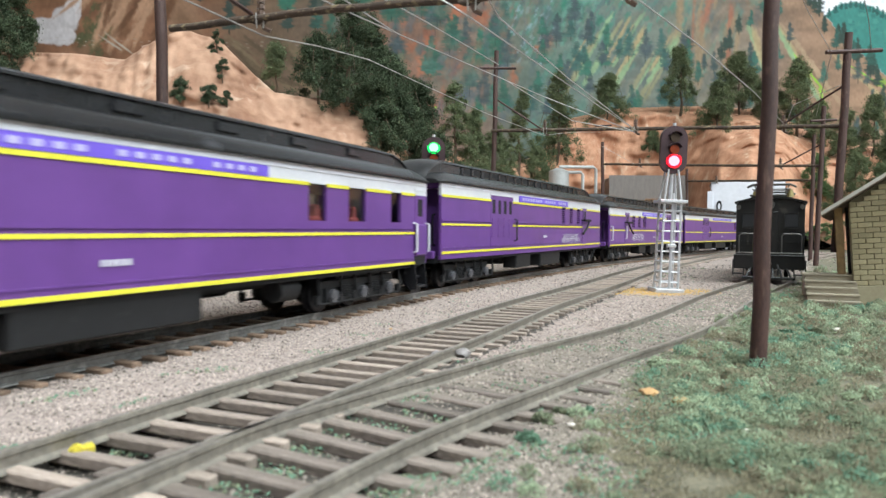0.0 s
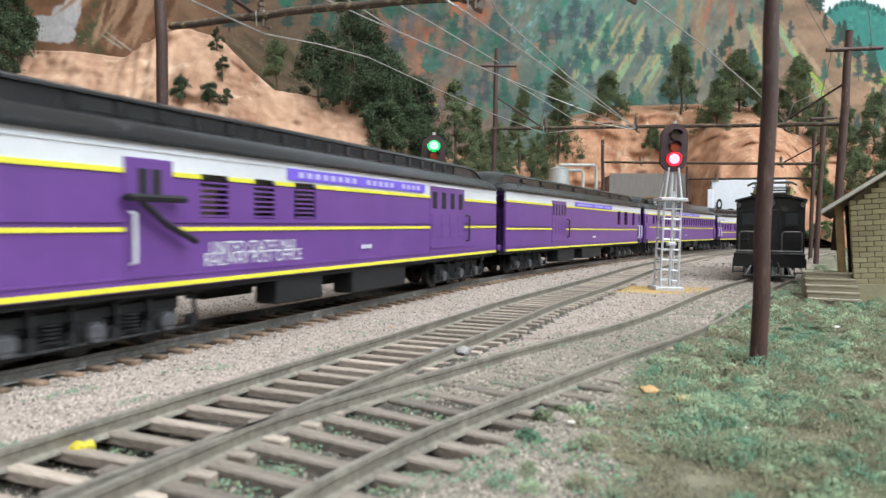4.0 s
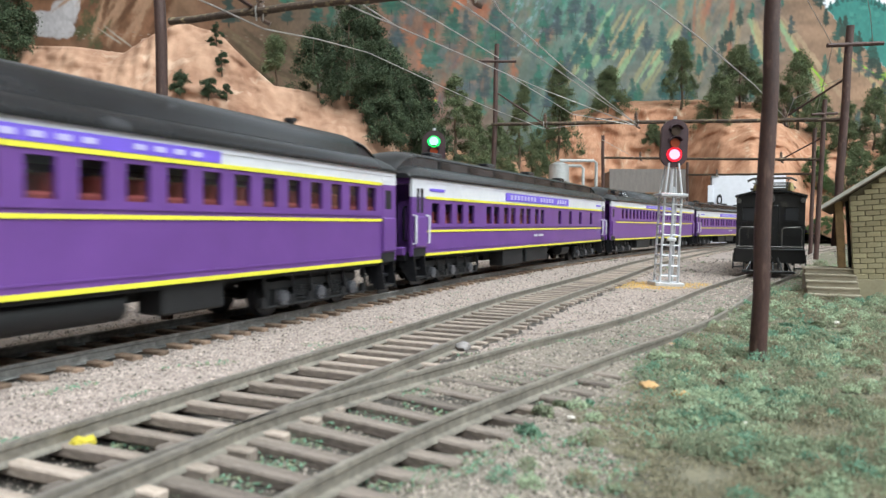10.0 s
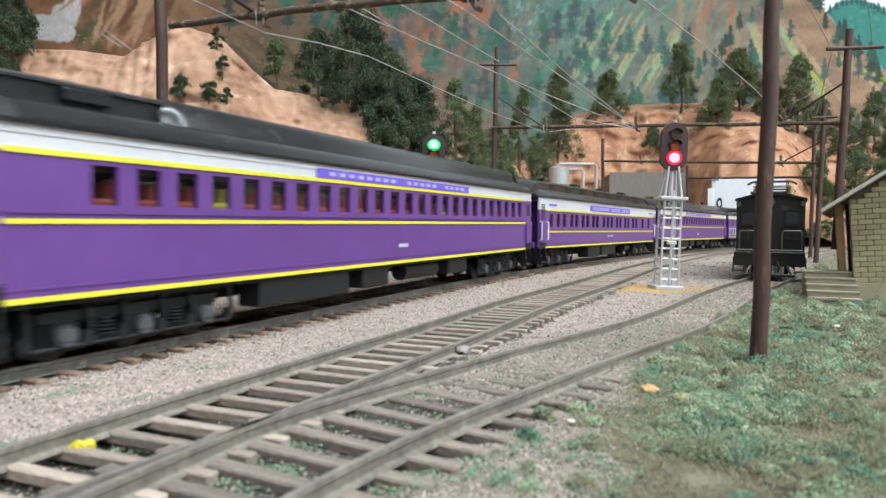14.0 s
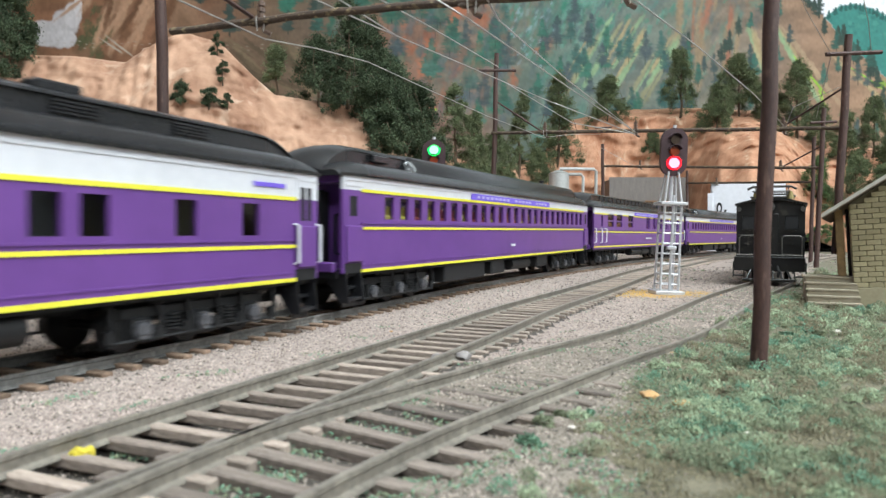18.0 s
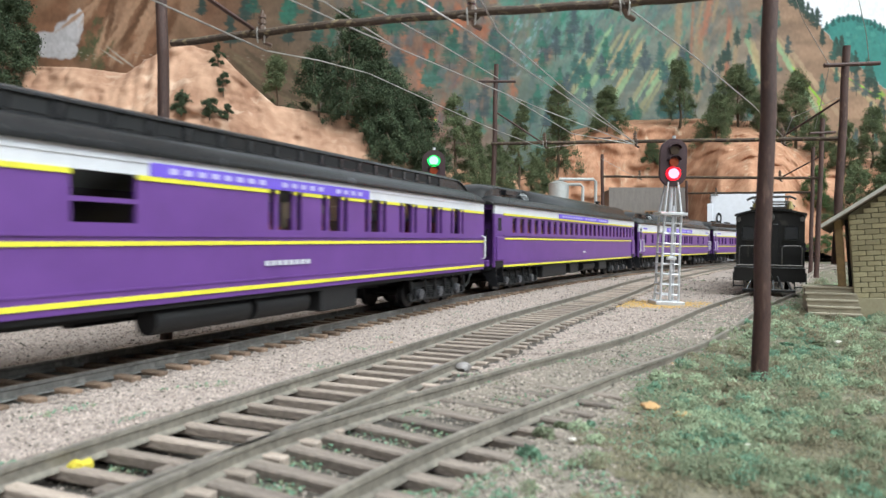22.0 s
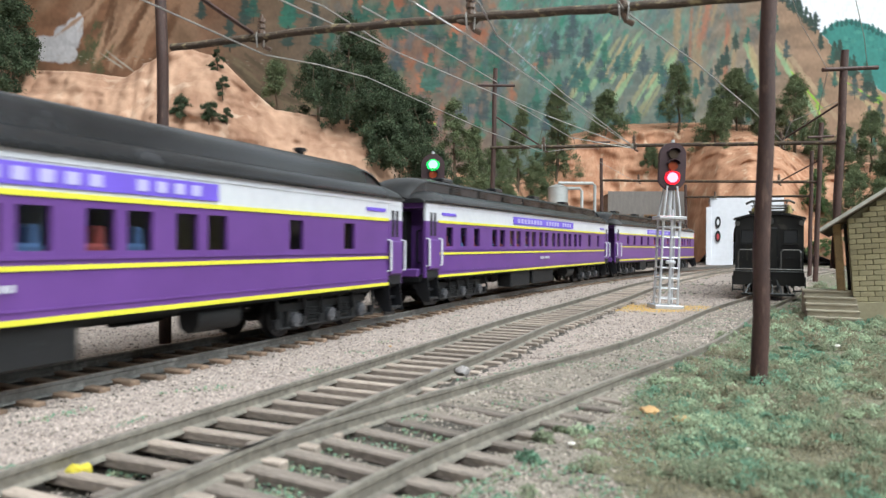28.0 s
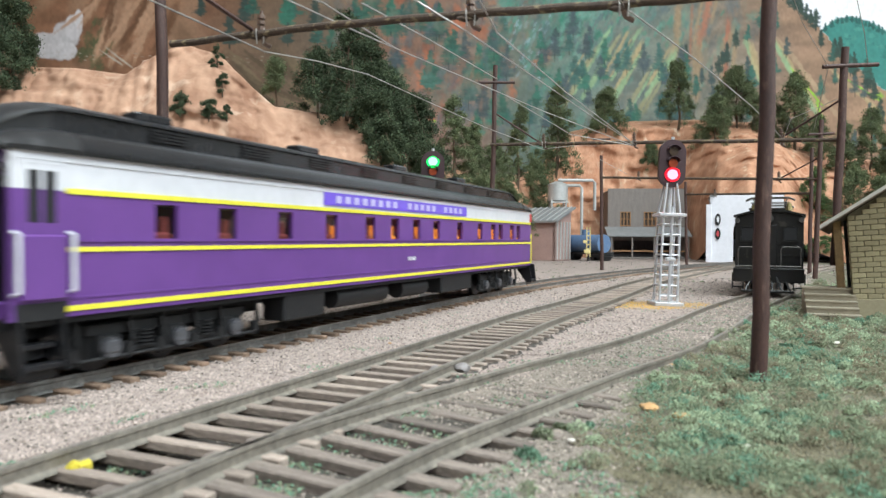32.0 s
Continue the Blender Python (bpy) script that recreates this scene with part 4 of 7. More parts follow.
def diner(L):
    w = []
    for x in (0, 22.5, 45.5, 68, 89.5, 111):
        w += [(x - 3.1, x + 3.1), (x - 6.7, x - 4.3), (x + 4.3, x + 6.7)]
    for x in (-104, -83, -53):
        w += [(x - 7, (x + 7, 28.2, 31.9)), (x - 7, (x + 7, 32.8, 37.5))]
    w += [(-125.8, (-122.2, 28.2, 36.0))]
    car = car_body("dining_car", "purple heavyweight dining car with wide kitchen windows", L, w, (13.9, 24.4, 37.0), (27.6, 37.6), (-43, 41), (37.5, 40.2), (-9, 10, (8,)),
                   seats=[(x, SEAT_RED) for x in (-3, 20, 42, 64, 86, 108)], boxes=((-39, -10, 5.5, True), (-8, 14, 5.5, True), (18, 37, 5, False)), vestibules=(False, False), roof="lights", eave=41.4)
    for s in (-1, 1):
        for x in (-140, -127.5, -117.6, 139):
            grab(car, x, 16.8, 26.8, s)
        part("kitchen_door", box(bmesh.new(), -127, -120.5, *sorted((s * W, s * (W + 0.25))), Z_SILL, 26.5, 0.1), PURPLE, car)
    return car


def baggage_door(car, x0, x1, z_top, bars=4, deep=True):
    for s in (-1, 1):
        u0, u1 = (x0, x1) if s < 0 else (-x1, -x0)
        w = (u1 - u0) / bars
        slots = [(u0 + w * (i + 0.25), u0 + w * (i + 0.75), 31.2, 37.4) for i in range(bars)]
        d = part("baggage_door", holed_wall(bmesh.new(), u0, u1, 14.6, 39.4, slots, s * (W + 0.15), s * (W + 0.02)), PURPLE, car, "sliding baggage door with barred windows")
        for a, b_, c, e in slots:
            part("slot_pane", box(bmesh.new(), a, b_, *sorted((s * (W + 0.03), s * (W + 0.06))), c, e), BLACK, d)
        for i in range(bars):
            part("door_panel", box(bmesh.new(), u0 + w * (i + 0.2), u0 + w * (i + 0.8), *sorted((s * (W + 0.15), s * (W + 0.32))), 20.5, 29.4, 0.1), PURPLE, d)
        part("door_rail", box(bmesh.new(), u0, u1, *sorted((s * (W + 0.1), s * (W + 0.5))), 16.4, 17.0), PURPLE, d)
        part("lintel", box(bmesh.new(), u0 - 0.8, u1 + 0.8, *sorted((s * W, s * (W + 0.4))), 39.4, 40.0), SILVER, d)
        grab(car, u1 + 2.4, 18.5, 29, s, BLACK)


def combine(L):
    w = wins((70.5,), 8.6) + wins((91.3,), 10.0) + wins((116.2,), 7.2)
    car = car_body("baggage_lounge_car", "purple heavyweight baggage lounge car, windowless over most of its length", L, w, (12.8, 23.3, 36.7), (26.9, 36.9), (-36, 49), (37.3, 40.0), (1.5, 8.5, (4,)), skip=((-76.5, -52),),
                   seats=[(x, SEAT_RED) for x in (72, 92, 112)], boxes=((-60, -31, 4, False), (-14, 29, 4.4, False), (58, 66, 6.5, True)), vestibules=(False, "single"), roof="plain", eave=41.6)
    baggage_door(car, -76.5, -52, 35.4, 5)
    return car


def words(car, text, x0, x1, z, side=-1):
    cu = bpy.data.curves.new("text", "FONT")
    cu.body, cu.size = text, 1.0
    tmp = bpy.data.objects.new("text", cu)
    scene.collection.objects.link(tmp)
    me = bpy.data.meshes.new_from_object(tmp.evaluated_get(bpy.context.evaluated_depsgraph_get()))
    bpy.data.objects.remove(tmp)
    xs = [v.co.x for v in me.vertices]
    k = (x1 - x0) / (max(xs) - min(xs))
    me.transform(Matrix.Translation((x0, side * (W + 0.12), z)) @ Matrix.Rotation(radians(90), 4, "X") @ Matrix.Diagonal((k, k * 1.25, 1, 1)) @ Matrix.Translation((-min(xs), 0, 0)) if side < 0 else
                 Matrix.Translation((x1, side * (W + 0.12), z)) @ Matrix.Rotation(radians(180), 4, "Z") @ Matrix.Rotation(radians(90), 4, "X") @ Matrix.Diagonal((k, k * 1.25, 1, 1)) @ Matrix.Translation((-min(xs), 0, 0)))
    me.transform(Matrix.Scale(MM, 4))
    me.materials.append(WHITE)
    part("lettering", me, None, car, "white lettering on the car side")


def postal(L, flip=1):
    up = 0.8 if flip > 0 else -0.4
    f = lambda a, b: (min(a * flip, b * flip), max(a * flip, b * flip))
    lo = [(32.8, 39.2), (48, 54.6), (63.8, 70.6)] if flip > 0 else [(55.2, 63.7), (39, 46.5), (21.6, 31)]
    w = [f(*p) for p in lo]
    door = f(75.5, 85) if flip > 0 else f(71.5, 83.4)
    bag = (-72.8, -45.9) if flip > 0 else (50, 82.6)
    car = car_body("postal_car", "purple railway post office car with louvred windows and a mail door", L, w, (14.8, 25.9, 37.0) if flip > 0 else (13.0, 24.2, 35.3), (27.0 + up, 36.4 + up), (-38, 43) if flip > 0 else (-34, 45), (36.9 + up, 39.9 + up),
                   (-1.5, 4.8, (4,)) if flip > 0 else (1.2, 7.4, (3,)), skip=(bag, door), boxes=((-36, -16, 4.8, False), (0, 34, 4.4, False)), vestibules=(False, False), roof="lights", eave=41.3 + up)
    baggage_door(car, *bag, 35.2, 4)
    louvre = bmesh.new()
    box(louvre, -4, 4, -0.25, 0.35, -0.22, 0.22, 0.05)
    me = mesh_of("louvre", louvre, PURPLE)
    for s in (-1, 1):
        for a, b in w:
            for i in range(7):
                again("louvre", me, car, (a + b) / 2 if s < 0 else -(a + b) / 2, s * (W - 0.2), 27.4 + up + 1.2 * i)
        d0, d1 = door if s < 0 else (-door[1], -door[0])
        d = part("mail_door", box(bmesh.new(), d0, d1, *sorted((s * W, s * (W + 0.3))), 14.8, 38, 0.15), PURPLE, car)
        m = (d0 + d1) / 2
        part("door_light", box(bmesh.new(), m - 2.8, m - 0.5, *sorted((s * (W + 0.3), s * (W + 0.36))), 31, 36), BLACK, d)
        part("door_light", box(bmesh.new(), m + 0.5, m + 2.8, *sorted((s * (W + 0.3), s * (W + 0.36))), 31, 36), BLACK, d)
        b = bmesh.new()
        y = s * (W + 2.4)
        q = flip if s < 0 else -flip
        tube(b, [(m - 7, y, 30.2), (m + 7, y, 30.2)], 0.8, 6)
        tube(b, [(m + 4, y, 29.6), (m - 2 * q, y, 25.2), (m - q * 10, y, 21.6)] if q > 0 else [(m - 4, y, 29.6), (m + 2, y, 25.2), (m + 10, y, 21.6)], 0.7, 6)
        for k in (-6, 6):
            tube(b, [(m + k, s * W, 30.2), (m + k, y, 30.2)], 0.5, 5)
        part("mail_catcher", b, BLACK, d, "black mail catcher arm")
        t0, t1 = (33.4, 68.8) if flip > 0 else (-62.7, -28)
        if s > 0:
            t0, t1 = -t1, -t0
        words(car, "UNITED STATES MAIL", t0 + 1.5, t1 - 2, 18.6, s)
        words(car, "RAILWAY POST OFFICE", t0, t1, 16.1, s)
        if flip < 0:
            grab(car, -117 if s < 0 else 117, 16.5, 27, s)
            grab(car, -82 if s < 0 else 82, 17.5, 27.5, s)
    return car


def observation(L):
    c = [-105.8, -88.2, -67.5, -47, -25.7, -10, 5.6, 22, 44, 66, 82, 92, 108, 118]
    # seats towards the rear glow to imitate lamplight in the windows; no lamps built
    car = car_body("observation_car", "purple heavyweight observation car, the last in the train", L, wins(c, 5.8), (13.6, 23.9, 34.0), (25.8, 32.6), (-51, 50), (35.2, 38.8), (-1.9, 4.2, (4,)),
                   seats=[(x, SEAT_RED if i < 5 else (SEAT_GLOW if i % 3 else SEAT_RED)) for i, x in enumerate(c)], boxes=((-66, -48, 4.4, False), (-40, -10, 5.5, True), (0, 20, 5.5, True), (30, 60, 5, False)), vestibules=("pair", False), roof="louvres", eave=40.4)
    x = L / 2
    part("tail_lamp", box(bmesh.new(), x - 1.6, x + 0.6, -W - 0.5, -W + 0.8, 34.8, 39.0, 0.2), mat("red_marker", (0.6, 0.04, 0.04), (0.45, 0.03, 0.03), 3, 0.4), car, "red marker at the rear corner")
    b = bmesh.new()
    for y in (-14, -9, -4.5, 4.5, 9, 14):
        tube(b, [(x + 6.5, y, 13), (x + 6.5, y, 24.5)], 0.4, 5)
    for z in (17, 21, 24.5):
        tube(b, [(x, -15, z), (x + 6.5, -14, z), (x + 6.5, 14, z), (x, 15, z)], 0.45, 5)
    part("platform_railing", b, YELLOW, car, "yellow railing of the rear platform")
    for s in (-1, 1):
        b = bmesh.new()
        for u in (x + 1.4, x + 6.4):
            tube(b, [(u, s * 15.4, 13), (u, s * 15.4, 28.5)], 0.7, 6)
        for z in (15.5, 19.8, 24, 28.2):
            tube(b, [(x + 1.4, s * 15.4, z), (x + 6.4, s * 15.4, z)], 0.6, 6)
        part("side_gate", b, YELLOW, car, "yellow gate of the rear platform")
    part("rear_platform", box(bmesh.new(), x, x + 7, -15, 15, 11.2, 13, 0.2), BLACK, car)
    for s in (-1, 1):
        steps(car, x + 3, s)
    return car


# running position of each gap between cars at 0 s along the main line (mm)
GAPS = [-235.0, 60.0, 320.0, 582.9, 879.5, 1175.9, 1468.9, 1770.6, 2067.1, 2364.3, 2661.9, 2953.7, 3248.6, 3547.2, 3839.0]
MAKERS = [combine, postal, lambda L: postal(L, -1), combine, coach, lambda L: sleeper(L, "late"), coach, sleeper, coach, diner, coach, lambda L: sleeper(L, "paired"), lambda L: sleeper(L, "even"), observation]
FRONT, REAR = [7.7] * 14, [7.7] * 14
FRONT[2], REAR[1] = 13.5, 10.5
REAR[11], FRONT[12], REAR[12], FRONT[13] = 10.7, 11.2, 10.2, 8.6
SPANS = [(a + f, b - r) for a, b, f, r in zip(GAPS, GAPS[1:], FRONT, REAR)]
LENGTHS = [b - a for a, b in SPANS]
TRAIN = [m(L) for m, L in zip(MAKERS, LENGTHS)]
# way run at each full second (mm)
TRAVEL = [0.0, 114.5, 229.0, 340.6, 450.8, 561.8, 674.9, 790.3, 907.4, 1024.2, 1139.5, 1252.0, 1362.6, 1474.6, 1588.8, 1705.7, 1825.9, 1949.4, 2076.0, 2199.6, 2318.4, 2432.3, 2544.4, 2655.2, 2763.9, 2872.5, 2982.0,
          3092.4, 3204.1, 3317.3, 3431.2, 3545.2, 3656.6]


# ---- overhead line ----
def insulator(parent, x, y, z, r=1.3):
    b = bmesh.new()
    for i in range(3):
        tube(b, [(x, y, z + 1.5 * i), (x, y, z + 1.5 * i + 0.9)], r, 8)
    tube(b, [(x, y, z - 0.6), (x, y, z + 5.0)], r * 0.5, 6)
    part("insulator", b, INSULATOR, parent)


def mast(parent, foot, top, r, arm=None):
    foot, top = Vector(foot), Vector(top)
    steps_ = [foot.lerp(top, i / 6) + Vector((0.25 * math.sin(i * 2.1), 0, 0)) for i in range(7)]
    part("mast", tube(bmesh.new(), steps_, r * 1.06, 12, r * 0.94), POLE, parent, smooth=True)
    if arm:
        part("crossarm", tube(bmesh.new(), [Vector(arm[0]), Vector(arm[1])], r * 0.55, 8), POLE, parent)


INSULATOR = mat("brown_glazed_insulator", (0.16, 0.1, 0.07), (0.08, 0.05, 0.04), 2, 0.35)


def gantry(label, masts, beam, r_beam, hangers=(), braces=()):
    g = thing("catenary_gantry", label, "catenary gantry", group="catenary gantries")
    for m in masts:
        mast(g, *m)
    run = []
    for a, c in zip(beam, beam[1:]):
        run += [Vector(a).lerp(Vector(c), i / 6) + Vector((0, 0, 0.14 * math.sin(a[0] + i * 2.3))) for i in range(6)]
    part("beam", tube(bmesh.new(), run + [Vector(beam[-1])], r_beam, 10), BEAM, g, smooth=True)
    for h in hangers:
        insulator(g, h[0], h[1], h[2] + r_beam * 0.8, r_beam * 1.1)
        b = bmesh.new()
        bmesh.ops.create_icosphere(b, subdivisions=2, radius=1.0)
        for v in b.verts:
            v.co *= 1 + 0.35 * noise.noise(v.co * 2.1 + Vector(h))
            v.co = Vector((h[0] + v.co.x * 2.6 * r_beam - 0.6, h[1] + v.co.y * 0.8 * r_beam, h[2] - 0.9 * r_beam + v.co.z * 0.8 * r_beam))
        part("bracket", b, BEAM, g, smooth=True)
        b = bmesh.new()
        tube(b, [(h[0], h[1], h[2] - r_beam), (h[0] + 0.8, h[1], h[2] - 2.6), (h[0] + 2.4, h[1] + 0.4, h[2] - 3.2)], 0.6, 6)
        part("hanger", b, INSULATOR, g)
        b = bmesh.new()
        for k in (-1.0, 1.0):
            tube(b, [(h[0] + k, h[1] - r_beam * 1.1, h[2] + r_beam), (h[0] + k, h[1] - r_beam * 1.25, h[2] - 0.4), (h[0] + k * 0.8, h[1] - r_beam, h[2] - 2.8)], 0.22, 5)
        part("tie_wire", b, WIRE, g)
    for a, c in braces:
        part("brace", tube(bmesh.new(), [a, c], r_beam * 0.5, 6), POLE, g)
    return g


gantry("rust-brown wooden gantry with a long sagging beam across three tracks",
       [((-75.7, 185, -2.5), (-77.5, 185, 110), 1.55), ((62.8, 134.6, -2.5), (64.4, 134.6, 77.5), 1.55)],
       [(-73.5, 183.0, 77.4), (-31.7, 168.0, 77.7), (5.5, 154.0, 76.4), (37.2, 143.0, 75.0), (64.1, 134.8, 74.7)], 0.95,
       [(-46.9, 174.0, 77.7), (5.8, 154.0, 76.2), (37.4, 143.0, 74.9)])
gantry("rust-brown gantry with crossarms standing behind the signal",
       [((29.3, 417.0, 8.0), (31.4, 417.0, 133.6), 1.5, ((20.4, 416.0, 122.9), (43.2, 416.0, 123.0))), ((190.4, 330.0, 14.8), (194.6, 330.0, 120.8), 1.9, ((183.2, 329.0, 111.1), (210.0, 329.0, 112.4)))],
       [(28.7, 417.0, 85.1), (110.4, 385.0, 82.3), (196.9, 332.0, 76.4)], 1.05, [(59.5, 405.0, 84.2), (108.1, 386.0, 82.4), (173.8, 350.0, 78.7)],
       [((194.4, 332.0, 96.3), (174.3, 350.0, 80.2)), ((31.3, 417.0, 104.5), (58.2, 405.0, 84.2))])
gantry("rust-brown gantry over the yard throat", [((163.9, 699.0, -2.3), (162.2, 699.0, 115.8), 1.75, ((153.7, 698.0, 131.9), (171.1, 698.0, 132.6))), ((296.4, 540.0, -3.1), (300.2, 540.0, 124.5), 1.9, ((289.1, 539.0, 112.6), (309.7, 539.0, 113.7)))],
       [(163.0, 699.0, 93.1), (240.1, 620.0, 85.0), (299.1, 541.0, 77.5)], 1.2, [(192.5, 670.0, 90.6), (280.5, 568.0, 80.4)], [((298.0, 541.0, 94.1), (281.4, 568.0, 80.4))])
gantry("rust-brown gantry before the engine house", [((305.5, 850.0, -1.7), (303.0, 850.0, 103.1), 1.7), ((345.9, 640.0, -3.0), (347.1, 640.0, 116.4), 1.8)],
       [(303.2, 850.0, 87.5), (332.1, 745.0, 80.8), (347.6, 641.0, 73.9)], 1.2, [(316.0, 790.0, 83.9)], [])


def wires():
    w = thing("overhead_wires", "thin dull overhead wires strung between the gantries", "overhead wires")
    runs = [
        [(-66.4, 110.0, 71.7), (-60.7, 140.0, 74.1), (-46.1, 174.0, 73.2), (-40.4, 215.0, 81.8), (-29.4, 260.0, 88.9), (-6.9, 320.0, 90.7), (22.9, 370.0, 87.5), (58.9, 405.0, 80.9)],
        [(-49.4, 130.0, 77.0), (-38.3, 150.0, 79.5), (-23.2, 190.0, 82.8), (25.1, 290.0, 88.3), (71.0, 380.0, 85.7), (108.2, 386.0, 80.5)],
        [(-41.8, 130.0, 77.1), (-28.8, 160.0, 80.9), (-14.4, 200.0, 81.7), (3.0, 260.0, 89.8), (50.7, 350.0, 93.0), (108.2, 386.0, 80.5)],
        [(-15.9, 130.0, 77.3), (-6.2, 145.0, 76.2), (5.0, 154.0, 72.4), (34.7, 240.0, 81.4), (73.0, 320.0, 82.5), (108.8, 386.0, 81.2)],
        [(1.3, 130.0, 77.4), (7.1, 140.0, 74.5), (13.2, 170.0, 77.1), (46.3, 260.0, 82.8), (108.8, 386.0, 81.2)],
        [(-18.3, 150.0, 77.3), (-4.9, 220.0, 90.3), (23.4, 300.0, 97.0)],
        [(27.1, 120.0, 73.5), (37.7, 143.0, 74.4), (73.7, 200.0, 79.2), (131.3, 290.0, 83.8), (174.3, 350.0, 79.9)],
        [(159.0, 690.0, 110.6), (191.4, 670.0, 88.3)],
        [(58.9, 405.0, 80.9), (89.8, 480.0, 93.8), (137.2, 600.0, 111.3)],
        [(174.4, 350.0, 78.1), (176.3, 345.0, 88.9), (194.4, 332.0, 97.1)],
        [(180.0, 300.0, 140.3), (194.6, 315.0, 122.7), (205.0, 329.0, 112.4)],
        [(152.2, 300.0, 137.7), (163.1, 310.0, 126.1), (185.9, 329.0, 111.1), (217.8, 400.0, 92.6)],
    ]
    for k, r in enumerate(runs):
        part("wire", tube(bmesh.new(), r, 0.21 if k < 7 else 0.17, 5), WIRE, w)
    feeder = [(-55.7, 150.0, 80.2), (-51.4, 160.0, 78.4), (-49.3, 174.0, 78.8)]
    part("span_wire", tube(bmesh.new(), feeder, 0.55, 6), POLE, w)


wires()


# ---- signals ----
def colour_signal(x, y, lit, label, z0=-2.75, tilt=2.0, lit_lamp=2):
    s = thing("colour_light_signal", label, "railway signal", x, y, z0, group="colour light signals")
    s.matrix_basis = s.matrix_basis @ pose(0, 0, 0, 0, tilt, 0)
    part("base", box(bmesh.new(), -6.4, 6.4, -6, 6, 0, 2.0, 0.3), SIGNAL_SILVER, s)
    r = 5.6
    for i in range(4):
        a = radians(45 + 90 * i)
        c, d = math.cos(a) * r, math.sin(a) * r
        part("leg", tube(bmesh.new(), [(c, d, 1.5), (c * 0.92, d * 0.92, 42)], 0.55, 6), SIGNAL_SILVER, s)
    part("mast", tube(bmesh.new(), [(0, -4.4, 1.5), (0, -4.0, 46)], 0.6, 6), SIGNAL_SILVER, s)
    for j in range(8):
        z = 5 + 4.7 * j
        b = bmesh.new()
        k = r * 0.7
        for u, v in (((-k, -k), (k, -k)), ((k, -k), (k, k)), ((k, k), (-k, k)), ((-k, k), (-k, -k))):
            tube(b, [(*u, z), (*v, z)], 0.38, 5)
        part("rung", b, SIGNAL_SILVER, s)
    part("clamp", box(bmesh.new(), -2, 2, -5.4, -3.4, 21, 22.6, 0.3), SIGNAL_SILVER, s)
    part("platform", box(bmesh.new(), -6.0, 6.0, -5.6, 5.6, 41.5, 43.0, 0.3), SIGNAL_SILVER, s)
    for i in range(4):
        a = radians(45 + 90 * i)
        part("upper_strut", tube(bmesh.new(), [(math.cos(a) * 5.2, math.sin(a) * 5.2, 43), (math.cos(a) * 3.0, math.sin(a) * 3.0, 57)], 0.45, 5), SIGNAL_SILVER, s)
    part("upper_mast", tube(bmesh.new(), [(0, 0, 43), (0, 0, 59)], 0.9, 8), SIGNAL_SILVER, s)
    head = bmesh.new()
    outline = [(5.9 * math.cos(a), 66.2 + (5.2 if math.sin(a) > 0 else -5.2) + 5.9 * math.sin(a)) for a in (2 * math.pi * (i + 0.5) / 24 for i in range(24))]
    loft(head, [[(u, v, w) for u, w in outline] for v in (-1.6, 0.6)])
    h = part("signal_head", head, SIGNAL_HEAD, s, "dark oval backboard with three lenses")
    part("lamp_housing", tube(bmesh.new(), [(0, 0.6, 66.2), (0, 4.2, 66.2)], 4.4, 12), SIGNAL_HEAD, h)
    part("cap", tube(bmesh.new(), [(0, -0.5, 76.9), (0, -0.5, 78.6)], 0.8, 8), SIGNAL_SILVER, h)
    for i, z in enumerate((71.6, 66.3, 61.0)):
        m = lit if i == lit_lamp else (AMBER_LENS if i == 1 else DULL_LENS)
        # the lit lens is drawn wider, for part of its bloom
        part("lens", tube(bmesh.new(), [(0, -2.5, z), (0, -1.5, z)], 2.3 if i == lit_lamp else 2.05, 18), m, h)
        if i == lit_lamp:
            # added glowing disc in place of the halo; the signal has no such part
            part("lens_halo", tube(bmesh.new(), [(0, -2.2, z), (0, -1.55, z)], 3.3, 20), RED_HALO if lit is RED_LIT else GREEN_HALO, h)
        b = bmesh.new()
        arc = [radians(20 + 140 * k / 10) for k in range(11)]
        inner = [[(2.8 * math.cos(a), v, z + 2.8 * math.sin(a)) for a in arc] for v in (-1.6, -4.4)]
        outer = [[(3.1 * math.cos(a), v, z + 3.1 * math.sin(a)) for a in arc] for v in (-1.6, -4.4)]
        rings = [i_ + o_[::-1] for i_, o_ in zip(inner, outer)]
        loft(b, rings)
        part("hood", b, SIGNAL_HEAD, h)
    s.scale = (1, 1, 0.955)
    return s


colour_signal(99.1, 301.9, RED_LIT, "silver lattice mast signal showing a red light on orange sand")
colour_signal(-5.4, 345.0, GREEN_LIT, "silver lattice mast signal showing a green light behind the train", tilt=0, lit_lamp=0)


